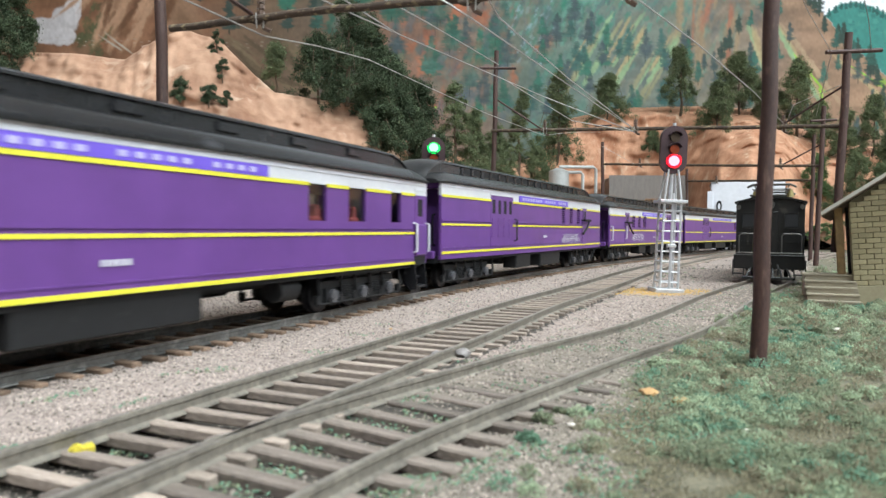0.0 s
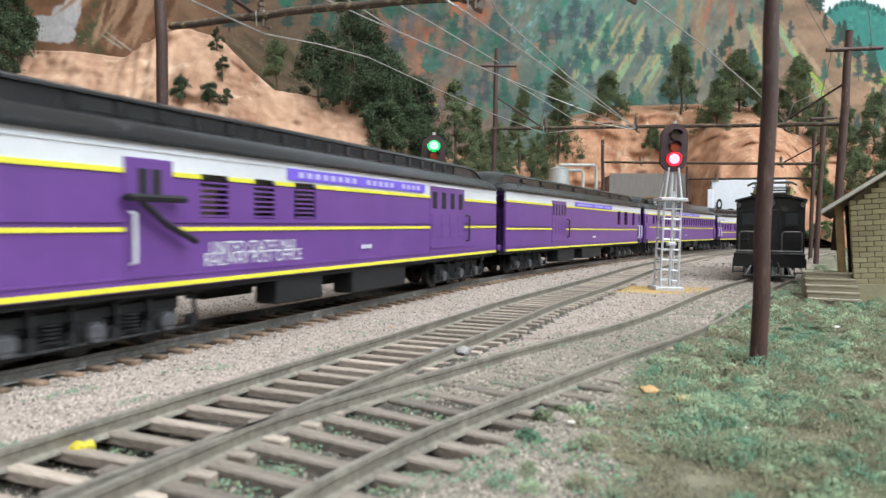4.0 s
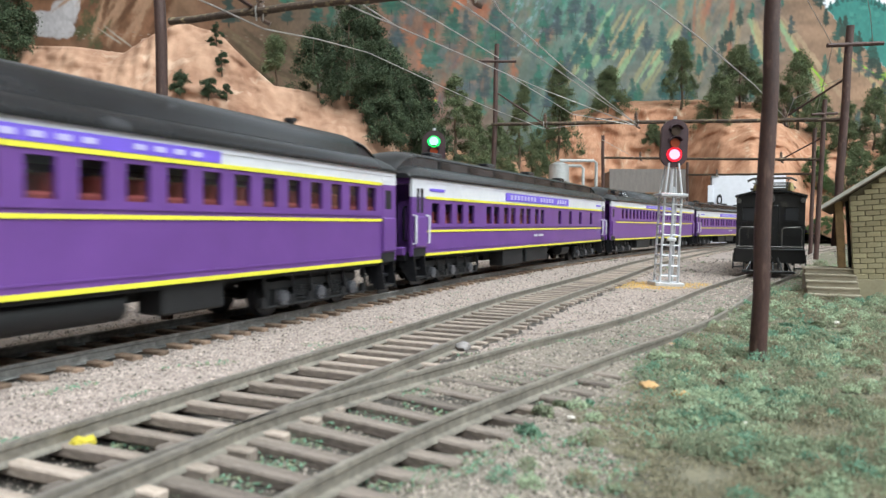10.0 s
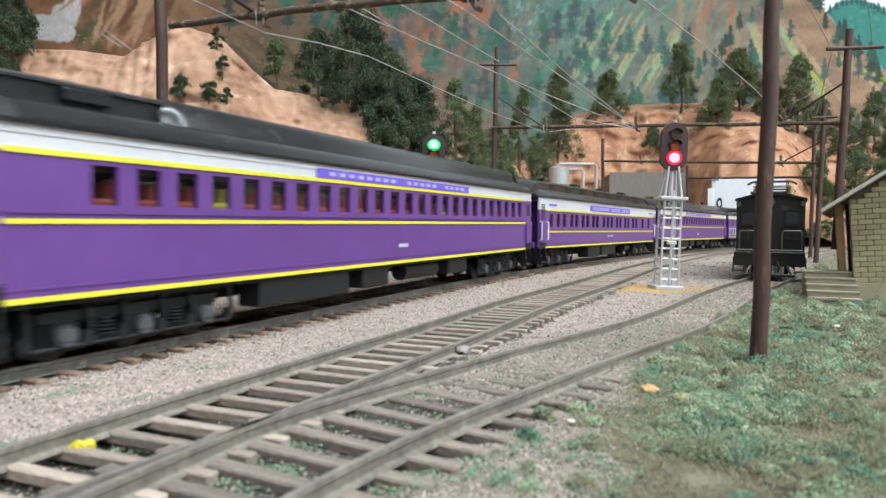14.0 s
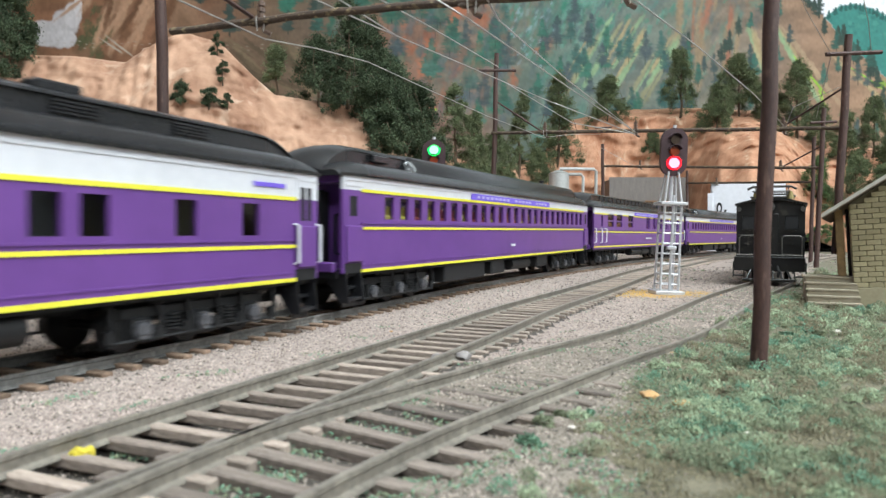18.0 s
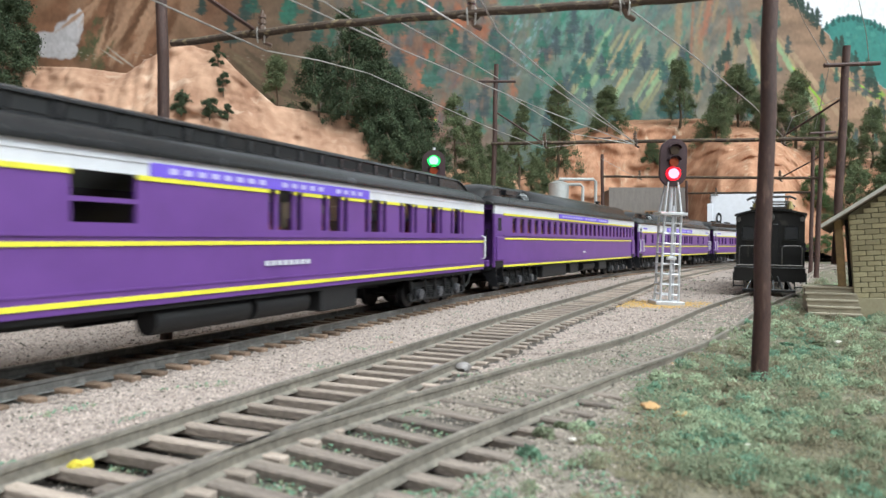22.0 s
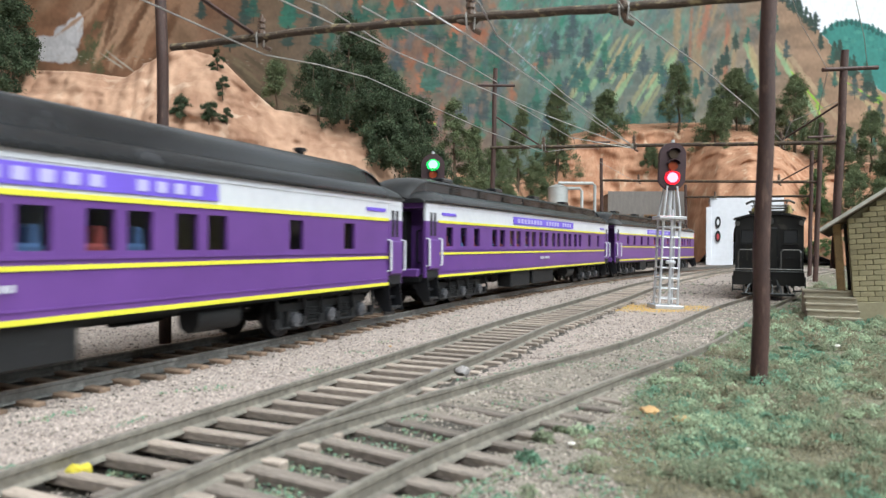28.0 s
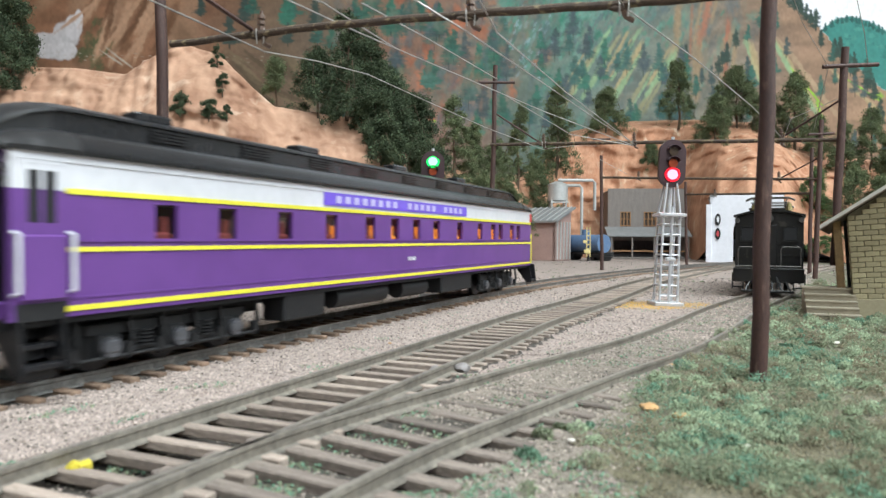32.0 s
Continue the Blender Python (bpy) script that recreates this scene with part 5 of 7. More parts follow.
# ---- locomotive on the siding ----
def box_cab(x, y, turn):
    k = thing("electric_locomotive", "black boxcab electric locomotive parked on the siding", "locomotive", x, y, 0, turn)
    loco = mat("grimy_black_paint", (0.011, 0.0105, 0.01), (0.005, 0.005, 0.005), 8, 0.42, bump=0.3, wear=(0.05, 0.042, 0.035), wear_amount=0.24)
    glint = mat("dull_bright_metal", (0.16, 0.15, 0.14), (0.06, 0.055, 0.05), 3, 0.4, metal=0.5)
    brass = mat("tarnished_brass", (0.3, 0.24, 0.1), (0.12, 0.1, 0.05), 3, 0.4, metal=0.7)
    L = 150.0
    b = bmesh.new()
    prof = [(-17.3, 12), (17.3, 12), (17.3, 38.6), (15.5, 40.2), (8, 41.4), (0, 41.8), (-8, 41.4), (-15.5, 40.2), (-17.3, 38.6)]
    loft(b, [[(u, 7, w) for u, w in prof], [(u, L, w) for u, w in prof]])
    part("body", b, loco, k)
    b = bmesh.new()
    roof = [(-18.3, 39.2), (-18.1, 40.2), (-9, 42.4), (0, 42.9), (9, 42.4), (18.1, 40.2), (18.3, 39.2), (9, 41.5), (0, 42.0), (-9, 41.5)]
    loft(b, [[(u, 5.4, w) for u, w in roof], [(u, L + 1, w) for u, w in roof]])
    part("roof_sheet", b, loco, k)
    part("end_door", box(bmesh.new(), -4.2, 4.2, 6.3, 7.1, 13, 35, 0.3), loco, k)
    for u in (-10.8, 10.8):
        part("cab_window", box(bmesh.new(), u - 3.4, u + 3.4, 6.5, 7.1, 27, 34, 0.2), BLACK, k)
        b = bmesh.new()
        for a, c in ((u - 4, u + 4),):
            box(b, a, c, 6.2, 7.0, 26.2, 27.0)
            box(b, a, c, 6.2, 7.0, 34, 34.8)
            box(b, a, a + 0.6, 6.2, 7.0, 27, 34)
            box(b, c - 0.6, c, 6.2, 7.0, 27, 34)
        part("window_frame", b, loco, k)
        part("marker_lamp", tube(bmesh.new(), [(u * 1.5, 5.0, 37.4), (u * 1.5, 7, 37.4)], 1.3, 10), glint, k)
        part("handrail", tube(bmesh.new(), [(u - 4.6, 4.4, 13.4), (u - 4.6, 4.4, 22.5), (u - 3.6, 4.4, 23.6), (u + 4.2, 4.4, 23.6), (u + 5.2, 4.4, 22.5), (u + 5.2, 4.4, 13.4)], 0.38, 6), glint, k)
    b = bmesh.new()
    for z in (19, 25.0):
        box(b, -17, 17, 6.55, 7.0, z, z + 0.5)
    part("rivet_band", b, loco, k)
    part("headlight", tube(bmesh.new(), [(0, 3.4, 38.6), (0, 7, 38.6)], 2.3, 14), glint, k)
    part("deck", box(bmesh.new(), -17.6, 17.6, -1.5, L + 6, 10.2, 12.2, 0.3), loco, k)
    b = bmesh.new()
    box(b, -17.6, 17.6, -3.0, -1.2, 5.8, 13.0, 0.4)
    part("buffer_beam", b, loco, k)
    part("beam_rail", tube(bmesh.new(), [(-16.5, -3.6, 13.9), (16.5, -3.6, 13.9)], 0.4, 6), glint, k)
    b = bmesh.new()
    for u in (-9, -5.5, -2, 2, 5.5, 9):
        tube(b, [(u, -2.6, 6.2), (u * 1.25, -6.0, 1.2)], 0.6, 5)
    box(b, -13, 13, -7, -5, 0.9, 2.2, 0.3)
    part("pilot", b, loco, k)
    part("coupler", tube(bmesh.new(), [(0, 0, 8.2), (0, -7, 8.2)], 1.8, 8), loco, k)
    part("brake_hose", tube(bmesh.new(), [(4, -2, 9), (5, -5, 6), (4.6, -5.4, 3)], 0.6, 6), loco, k)
    for u in (-15.2, 15.2):
        b = bmesh.new()
        for i in range(3):
            box(b, u - 2.6, u + 2.6, -1.2 - 0.8 * i, 2.2 - 0.8 * i, 9 - 3.0 * i, 9.6 - 3.0 * i)
        box(b, u - 3.0, u - 2.5, -2.6, 2.2, 2.4, 10.4)
        box(b, u + 2.5, u + 3.0, -2.6, 2.2, 2.4, 10.4)
        part("step", b, loco, k)
    for c in (35, 115):
        for sgn in (-1, 1):
            b = bmesh.new()
            for w in (-14, 0, 14):
                tube(b, [(sgn * 7.5, c + w, 6.2), (sgn * 9.6, c + w, 6.2)], 6.0, 16)
            box(b, *sorted((sgn * 11, sgn * 12.6)), c - 22, c + 22, 4, 9.5, 0.6)
            part("truck_side", b, loco, k)
    for c in (26, 105):
        p = new("pantograph")
        p.parent = k
        p.matrix_basis = pose(0, c * MM, 0)
        part("pan_base", box(bmesh.new(), -11, 11, -9, 9, 43.4, 44.4, 0.2), glint, p)
        for u in (-9, 9):
            for v in (-7, 7):
                part("pan_insulator", tube(bmesh.new(), [(u, v, 42), (u, v, 43.6)], 1.1, 8), brass, p)
        b = bmesh.new()
        for u in (-9, 9):
            tube(b, [(u, -8, 44.6), (u * 0.9, 6, 47.2), (u, -6, 49.6)], 0.35, 5)
            tube(b, [(u, 8, 44.6), (u * 0.9, -6, 47.2), (u, 6, 49.6)], 0.35, 5)
        for v in (-6, 6):
            tube(b, [(-10, v, 47.2), (10, v, 47.2)], 0.3, 5)
        part("pan_arms", b, glint, p)
        b = bmesh.new()
        for v in (-2, 2):
            tube(b, [(-13, v, 48.6), (-10, v, 50.0), (10, v, 50.0), (13, v, 48.6)], 0.5, 6)
        part("pan_shoe", b, glint, p)
    part("bell", tube(bmesh.new(), [(10, 12, 42.6), (10, 12, 46.6)], 2.2, 12, 0.9), brass, k)
    part("horn", tube(bmesh.new(), [(-8, 9, 44.5), (-8, 17, 44.5)], 1.2, 10, 0.5), brass, k)
    return k


box_cab(164.5, 343, -27.0).scale = (0.92, 1, 1)


# ---- station building by the turf ----
def brick_depot():
    BLOCK = mat("tan_block", (0.42, 0.36, 0.22), (0.32, 0.27, 0.16), 3, 0.85, bump=0.5, per_object=0.12)
    MORTAR = mat("mortar_shadow", (0.2, 0.17, 0.11), (0.14, 0.12, 0.08), 3, 0.9)
    PLINTH = mat("tan_plinth", (0.4, 0.35, 0.23), (0.33, 0.28, 0.18), 6, 0.85, bump=0.3)
    SHINGLE = mat("brown_roof_card", (0.26, 0.2, 0.15), (0.16, 0.12, 0.09), 5, 0.85, bump=0.4)
    BOARD = mat("grey_tan_boards", (0.38, 0.33, 0.25), (0.26, 0.22, 0.16), 4, 0.85, bump=0.4, stretch=(0.3, 1, 1))
    POST = mat("brown_wood_post", (0.3, 0.19, 0.08), (0.16, 0.1, 0.05), 3, 0.8, bump=0.4)
    TRIM = mat("pale_barge_board", (0.55, 0.52, 0.46), (0.4, 0.37, 0.32), 3, 0.7)
    d = thing("depot", "small tan block building with an overhanging brown roof", "building", 153.2, 252, -2.75, -31)
    d.matrix_basis = d.matrix_basis @ pose(0, 0, 0, 0, -4.0, 0)
    wall_h, width, depth, rise = 39.0, 120.0, 110.0, 0.60
    part("core_wall", loft(bmesh.new(), [[(0.4, v, 0), (width - 0.4, v, 0), (width - 0.4, v, wall_h), (width / 2, v, wall_h + rise * width / 2), (0.4, v, wall_h)] for v in (0.5, depth)]), MORTAR, d)
    part("plinth", box(bmesh.new(), 0, width, -0.4, depth, 0, 7.4, 0.2), PLINTH, d)
    h, n = 1.95, 0
    full, half = bmesh.new(), bmesh.new()
    box(full, 0.1, 4.6, -0.3, 0.6, 0.1, h - 0.08, 0.14)
    box(half, 0.1, 2.25, -0.3, 0.6, 0.1, h - 0.08, 0.14)
    full, half = mesh_of("block", full, BLOCK), mesh_of("block", half, BLOCK)
    for c in range(34):
        z = 7.4 + h * c
        lim = 0 if z + h <= wall_h else (z + h - wall_h) / rise
        x = lim if lim else 0.0
        if c % 2 and not lim:
            again("block", half, d, 0, 0, z)
            x = 2.35
        elif lim:
            x = math.ceil(lim / 2.35) * 2.35
        while x + 4.7 <= min(44, width - lim) and n < 290:
            again("block", full, d, x, 0, z)
            x += 4.7
            n += 1
    b = bmesh.new()
    for c in range(16):
        z = 7.4 + h * c
        for i in range(20):
            y0 = 2 + 4.7 * i + (2.35 if c % 2 else 0)
            if z + h < wall_h and y0 < 96:
                box(b, -0.3, 0.5, y0, y0 + 4.5, z + 0.1, z + h - 0.1)
    o = part("block_course", b, BLOCK, d)
    o["kind"] = "stuff"
    ov = 9.0
    for sgn in (-1, 1):
        b = bmesh.new()
        x_e = width / 2 + sgn * (width / 2 + ov)
        z_e = wall_h - rise * ov
        pts = [(width / 2, wall_h + rise * width / 2), (x_e, z_e)]
        loft(b, [[(pts[0][0], v, pts[0][1] + 1.6), (pts[1][0], v, pts[1][1] + 1.6), (pts[1][0], v, pts[1][1] + 0.2), (pts[0][0], v, pts[0][1] + 0.2)] for v in (-8.0, depth + 6)])
        part("roof_slope", b, SHINGLE, d)
        b = bmesh.new()
        loft(b, [[(pts[0][0], v, pts[0][1] + 1.9), (pts[1][0], v, pts[1][1] + 1.9), (pts[1][0], v, pts[1][1] + 0.6), (pts[0][0], v, pts[0][1] + 0.6)] for v in (-8.5, -8.05)])
        part("barge_board", b, TRIM, d)
    part("corner_post", box(bmesh.new(), -5.0, -2.2, 2, 5.0, 9, 37.0, 0.3), POST, d)
    part("door_post", box(bmesh.new(), -1.5, -0.35, 6, 16, 9, 37, 0.2), BLACK, d)
    st = thing("wooden_steps", "tan wooden steps with five treads leading up to the depot porch", "steps", 142.8, 247, -2.75, -22)
    for i in range(5):
        part("tread", box(bmesh.new(), -8.7 + 0.5 * i * -0.4, 8.7 - 0.6 * i * 0.4, 2.6 * i - 0.5, 2.6 * i + 2.8, 2.3 * i + 1.5, 2.3 * i + 2.25, 0.12), BOARD, st)
        part("riser", box(bmesh.new(), -8.5, 8.4, 2.6 * i, 2.6 * i + 0.5, 2.3 * i - (1 if i == 0 else 0.0), 2.3 * i + 1.5), BOARD, st)
    part("landing", box(bmesh.new(), -8.9, 8.6, 13.0, 20, 10.6, 11.5, 0.15), BOARD, st)
    for s in (-1, 1):
        b = bmesh.new()
        loft(b, [[(u, 0.2, -0.6), (u, 19.5, -0.6), (u, 19.5, 10.5), (u, 13, 10.5)] for u in (s * 8.3 - 0.3, s * 8.3 + 0.3)])
        part("stringer", b, BOARD, st)


brick_depot()


# ---- yard buildings ----
GREY_WOOD = mat("weathered_grey_boards", (0.23, 0.2, 0.18), (0.15, 0.13, 0.12), 6, 0.85, bump=0.3, stretch=(1, 1, 0.2))
PINK_WALL = mat("dusty_pink_wall", (0.37, 0.25, 0.22), (0.28, 0.19, 0.17), 14, 0.85, bump=0.2)
GREY_ROOF = mat("grey_sheet_roof", (0.24, 0.24, 0.24), (0.17, 0.17, 0.17), 10, 0.6)
WHITE_WALL = mat("white_plaster", (0.72, 0.72, 0.77), (0.62, 0.62, 0.66), 40, 0.8, bump=0.2)
BROWN_TRIM = mat("brown_sash", (0.3, 0.16, 0.07), (0.2, 0.1, 0.05), 4, 0.7)
PIPE = mat("pale_grey_pipe", (0.5, 0.5, 0.49), (0.38, 0.38, 0.37), 5, 0.5, metal=0.3)


def grey_house():
    h = thing("two_storey_shop", "grey weathered two-storey wooden shop with a porch", "building", 386.1, 1290, -2.3, -4)
    w = 72
    wins = [(-48, -30, 62, 88), (-4, 18, 62, 88)]
    part("front_wall", holed_wall(bmesh.new(), -w, w, 0, 133, wins + [(-60, 56, 2, 34)], 0, 4), GREY_WOOD, h)
    for sgn in (-1, 1):
        part("side_wall", box(bmesh.new(), *sorted((sgn * w, sgn * (w - 4))), 4, 60, 0, 128), GREY_WOOD, h)
    part("back_wall", box(bmesh.new(), -w, w, 60, 63, 0, 128), GREY_WOOD, h)
    part("roof", box(bmesh.new(), -w, w, 4, 63, 126, 129), GREY_ROOF, h)
    part("inside_floor", box(bmesh.new(), -w + 4, w - 4, 4, 60, 48, 50), DARK_IN, h)
    part("inside_wall", box(bmesh.new(), -w + 4, w - 4, 30, 31, 0, 126), DARK_IN, h)
    for a, b_, c, d in wins:
        f = part("window", box(bmesh.new(), a, b_, 2.6, 3.0, c, d), mat("window_dark", (0.1, 0.07, 0.05), (0.06, 0.04, 0.03), 4, 0.3), h)
        b = bmesh.new()
        for x in (a, (2 * a + b_) / 3, (a + 2 * b_) / 3, b_):
            box(b, x - 0.9, x + 0.9, -0.6, 2.4, c, d)
        for z in (c, (c + d) / 2, d):
            box(b, a - 0.9, b_ + 0.9, -0.7, 2.3, z - 0.9, z + 0.9)
        part("sash", b, BROWN_TRIM, f)
    b = bmesh.new()
    loft(b, [[(x, 0, 58), (x, 0, 60), (x, -34, 43), (x, -34, 41)] for x in (-w - 6, w + 4)])
    part("porch_roof", b, GREY_ROOF, h)
    for x in (-w + 2, -32, 8, 50, w - 2):
        part("porch_post", box(bmesh.new(), x - 1.4, x + 1.4, -32, -29, 0, 43), GREY_WOOD, h)
    part("porch_rail", box(bmesh.new(), -w, w, -31.5, -29.5, 13, 16), BROWN_TRIM, h)
    part("porch_deck", box(bmesh.new(), -w - 2, w + 2, -34, 0, 0, 3), GREY_WOOD, h)


grey_house()


def freight_shed():
    s = thing("lineside_shed", "dusty pink shed with a grey sheet roof", "shed", 152.1, 1085, -2.3, -34)
    part("front_wall", box(bmesh.new(), -60, 30, -2, 2, 0, 62), PINK_WALL, s)
    b = bmesh.new()
    loft(b, [[(x, -2, 0), (x, 60, 0), (x, 60, 82), (x, -2, 62)] for x in (26, 30)])
    part("gable_wall", b, PINK_WALL, s)
    for y in (6, 18, 30, 42, 54):
        part("board_strip", box(bmesh.new(), 30, 31.5, y - 1.5, y + 1.5, 2, 62), PIPE, s)
    b = bmesh.new()
    loft(b, [[(x, -8, 60), (x, -8, 63), (x, 66, 88), (x, 66, 85)] for x in (-64, 36)])
    part("roof", b, GREY_ROOF, s)
    for i in range(9):
        b = bmesh.new()
        x = -60 + 11 * i
        loft(b, [[(x + u, -8, 63.2), (x + u, -8, 64.4), (x + u, 66, 89.4), (x + u, 66, 88.2)] for u in (0, 1.4)])
        part("roof_rib", b, PIPE, s)
    t = thing("water_tank", "pale grey round steel tank with overhead pipes", "tank", 195.4, 1160, -2.3)
    part("shell", tube(bmesh.new(), [(0, 0, 100), (0, 0, 128)], 17, 20), PIPE, t, smooth=True)
    part("lid", tube(bmesh.new(), [(0, 0, 128), (0, 0, 134)], 17.5, 20, 3), PIPE, t)
    for u in (-12, 12):
        for v in (-12, 12):
            part("stand_leg", tube(bmesh.new(), [(u, v, 0), (u, v, 101)], 1.6, 6), PIPE, t)
    for k, (x1, z1) in enumerate(((40, 126), (62, 135))):
        part("pipe", tube(bmesh.new(), [(-4 + 6 * k, -4, z1 - 4), (0, -6, z1), (x1 - 4, -6, z1), (x1, -6, z1 - 4), (x1, -6, 40 if k == 0 else 84)], 2.6, 8), PIPE, t, smooth=True)
    b = bmesh.new()
    for z in (60, 78, 96):
        box(b, -14, 16, -14, -12, z, z + 3)
    part("stand_brace", b, PIPE, t)


freight_shed()


def tank_car():
    c = thing("tank_car", "blue tank car standing on a far siding", "tank car", 235.3, 1120, -2.0, -58)
    blue = mat("faded_blue_paint", (0.12, 0.2, 0.34), (0.08, 0.14, 0.25), 8, 0.5, wear=(0.2, 0.22, 0.25), wear_amount=0.3)
    b = bmesh.new()
    tube(b, [(-44, 0, 27), (-42, 0, 27)], 8, 20, 15)
    tube(b, [(-42, 0, 27), (42, 0, 27)], 15, 20)
    part("tank", b, blue, c, smooth=True)
    part("dome", tube(bmesh.new(), [(0, 0, 40), (0, 0, 50)], 6.5, 14), blue, c)
    part("frame", box(bmesh.new(), -52, 52, -12, 12, 10, 13), BLACK, c)
    for x in (-34, 34):
        for w in (-10, 10):
            part("wheelset", tube(bmesh.new(), [(x + w, -9, 5.5), (x + w, 9, 5.5)], 5.6, 14), WHEEL, c)
        part("truck_frame", box(bmesh.new(), x - 17, x + 17, -11.5, 11.5, 5, 9.5, 1), BLACK, c)
    p = thing("yellow_standpipe", "yellow ladder-like standpipe beside the tank car", "standpipe", 230.4, 1075, -2.3)
    yel = mat("cream_yellow_paint", (0.68, 0.56, 0.26), (0.52, 0.42, 0.18), 5, 0.6)
    for u in (-2.6, 2.6):
        part("upright", tube(bmesh.new(), [(u, 0, 6), (u, 0, 54)], 0.9, 6), yel, p)
    for z in range(12, 54, 7):
        part("rung", tube(bmesh.new(), [(-2.6, 0, z), (2.6, 0, z)], 0.8, 6), yel, p)
    part("arm", box(bmesh.new(), -8.5, -2, -1, 1, 28, 33, 0.6), yel, p)
    part("box", box(bmesh.new(), -7, 2, -2, 2, 12, 18, 0.8), yel, p)
    part("foot", tube(bmesh.new(), [(0, 0, 0), (0, 0, 8)], 2.2, 8), BLACK, p)


tank_car()


def engine_house():
    e = thing("engine_house", "white plastered engine house with an arched opening over the track", "building", 412.0, 1047, -2.3, -20)
    b = bmesh.new()
    w, top = 102.0, 105.0
    cx, r, spring = 64.0, 31.0, 48.0
    arch = [(cx - r, 0)] + [(cx - r * math.cos(math.pi * i / 14), spring + 32 * math.sin(math.pi * i / 14)) for i in range(15)] + [(cx + r, 0)]
    outer = [(0, 0), (2, top - 12), (8, top), (w, top), (w, 0)]
    ring = outer + arch[::-1]
    for y in (0, 6):
        vs = [b.verts.new((u, y, z)) for u, z in ring]
        b.faces.new(vs if y else vs[::-1])
    n = len(ring)
    b.verts.ensure_lookup_table()
    for i in range(n):
        b.faces.new((b.verts[i], b.verts[(i + 1) % n], b.verts[n + (i + 1) % n], b.verts[n + i]))
    part("front_wall", b, WHITE_WALL, e)
    part("side_wall", box(bmesh.new(), 0, 5, 6, 90, 0, top - 4), WHITE_WALL, e)
    part("side_wall", box(bmesh.new(), w - 5, w, 6, 90, 0, top - 4), WHITE_WALL, e)
    part("roof", box(bmesh.new(), -1, w + 1, 5, 92, top - 4, top - 1), GREY_ROOF, e)
    part("corner_pilaster", box(bmesh.new(), -6, 2, -3, 4, 0, top - 16, 0.5), WHITE_WALL, e)
    red = mat("red_sign_paint", (0.5, 0.06, 0.07), (0.4, 0.04, 0.05), 4, 0.5)
    for i, (z, m) in enumerate(((66, BLACK), (44, red))):
        s = part("oval_sign", loft(bmesh.new(), [[(11 + 4.0 * math.cos(a), v, z + 9 * math.sin(a)) for a in (2 * math.pi * j / 20 for j in range(20))] for v in (-2.2, -0.1)]), BLACK, e, "black oval sign")
        part("sign_face", loft(bmesh.new(), [[(11 + 1.9 * math.cos(a), v, z + 4.6 * math.sin(a)) for a in (2 * math.pi * j / 20 for j in range(20))] for v in (-2.6, -2.2)]), red if i else WHITE, s)


engine_house()


# ---- plaster hill ----
# bearing (x over y), foot depth, foot height, crest depth, crest height
HILL = [(-1.6, 560, -4, 640, 180), (-0.90, 560, -4, 640, 190), (-0.66, 560, -4, 650, 192), (-0.53, 570, -4, 655, 190), (-0.47, 575, -4, 665, 188), (-0.43, 575, -4, 670, 206), (-0.38, 580, -4, 690, 224), (-0.33, 590, -4, 690, 214), (-0.29, 595, -4, 690, 186),
        (-0.25, 600, -4, 690, 162), (-0.18, 615, -4, 700, 156), (-0.11, 640, -4, 720, 156), (-0.05, 720, -4, 820, 128), (0.02, 820, -4, 930, 118), (0.09, 960, -4, 1080, 118),
        (0.14, 1230, -4, 1330, 150), (0.18, 1330, -4, 1400, 236), (0.25, 1380, -4, 1420, 262), (0.33, 1390, -4, 1430, 268), (0.375, 1230, -4, 1400, 268), (0.405, 1130, 40, 1380, 262),
        (0.45, 1120, 104, 1370, 262), (0.50, 1110, 104, 1340, 236), (0.535, 1075, 20, 1300, 205), (0.60, 1040, -4, 1240, 175), (0.66, 1020, -4, 1220, 165), (0.9, 1000, -4, 1200, 160), (1.6, 1000, -4, 1200, 160)]
BACK = 1545.0


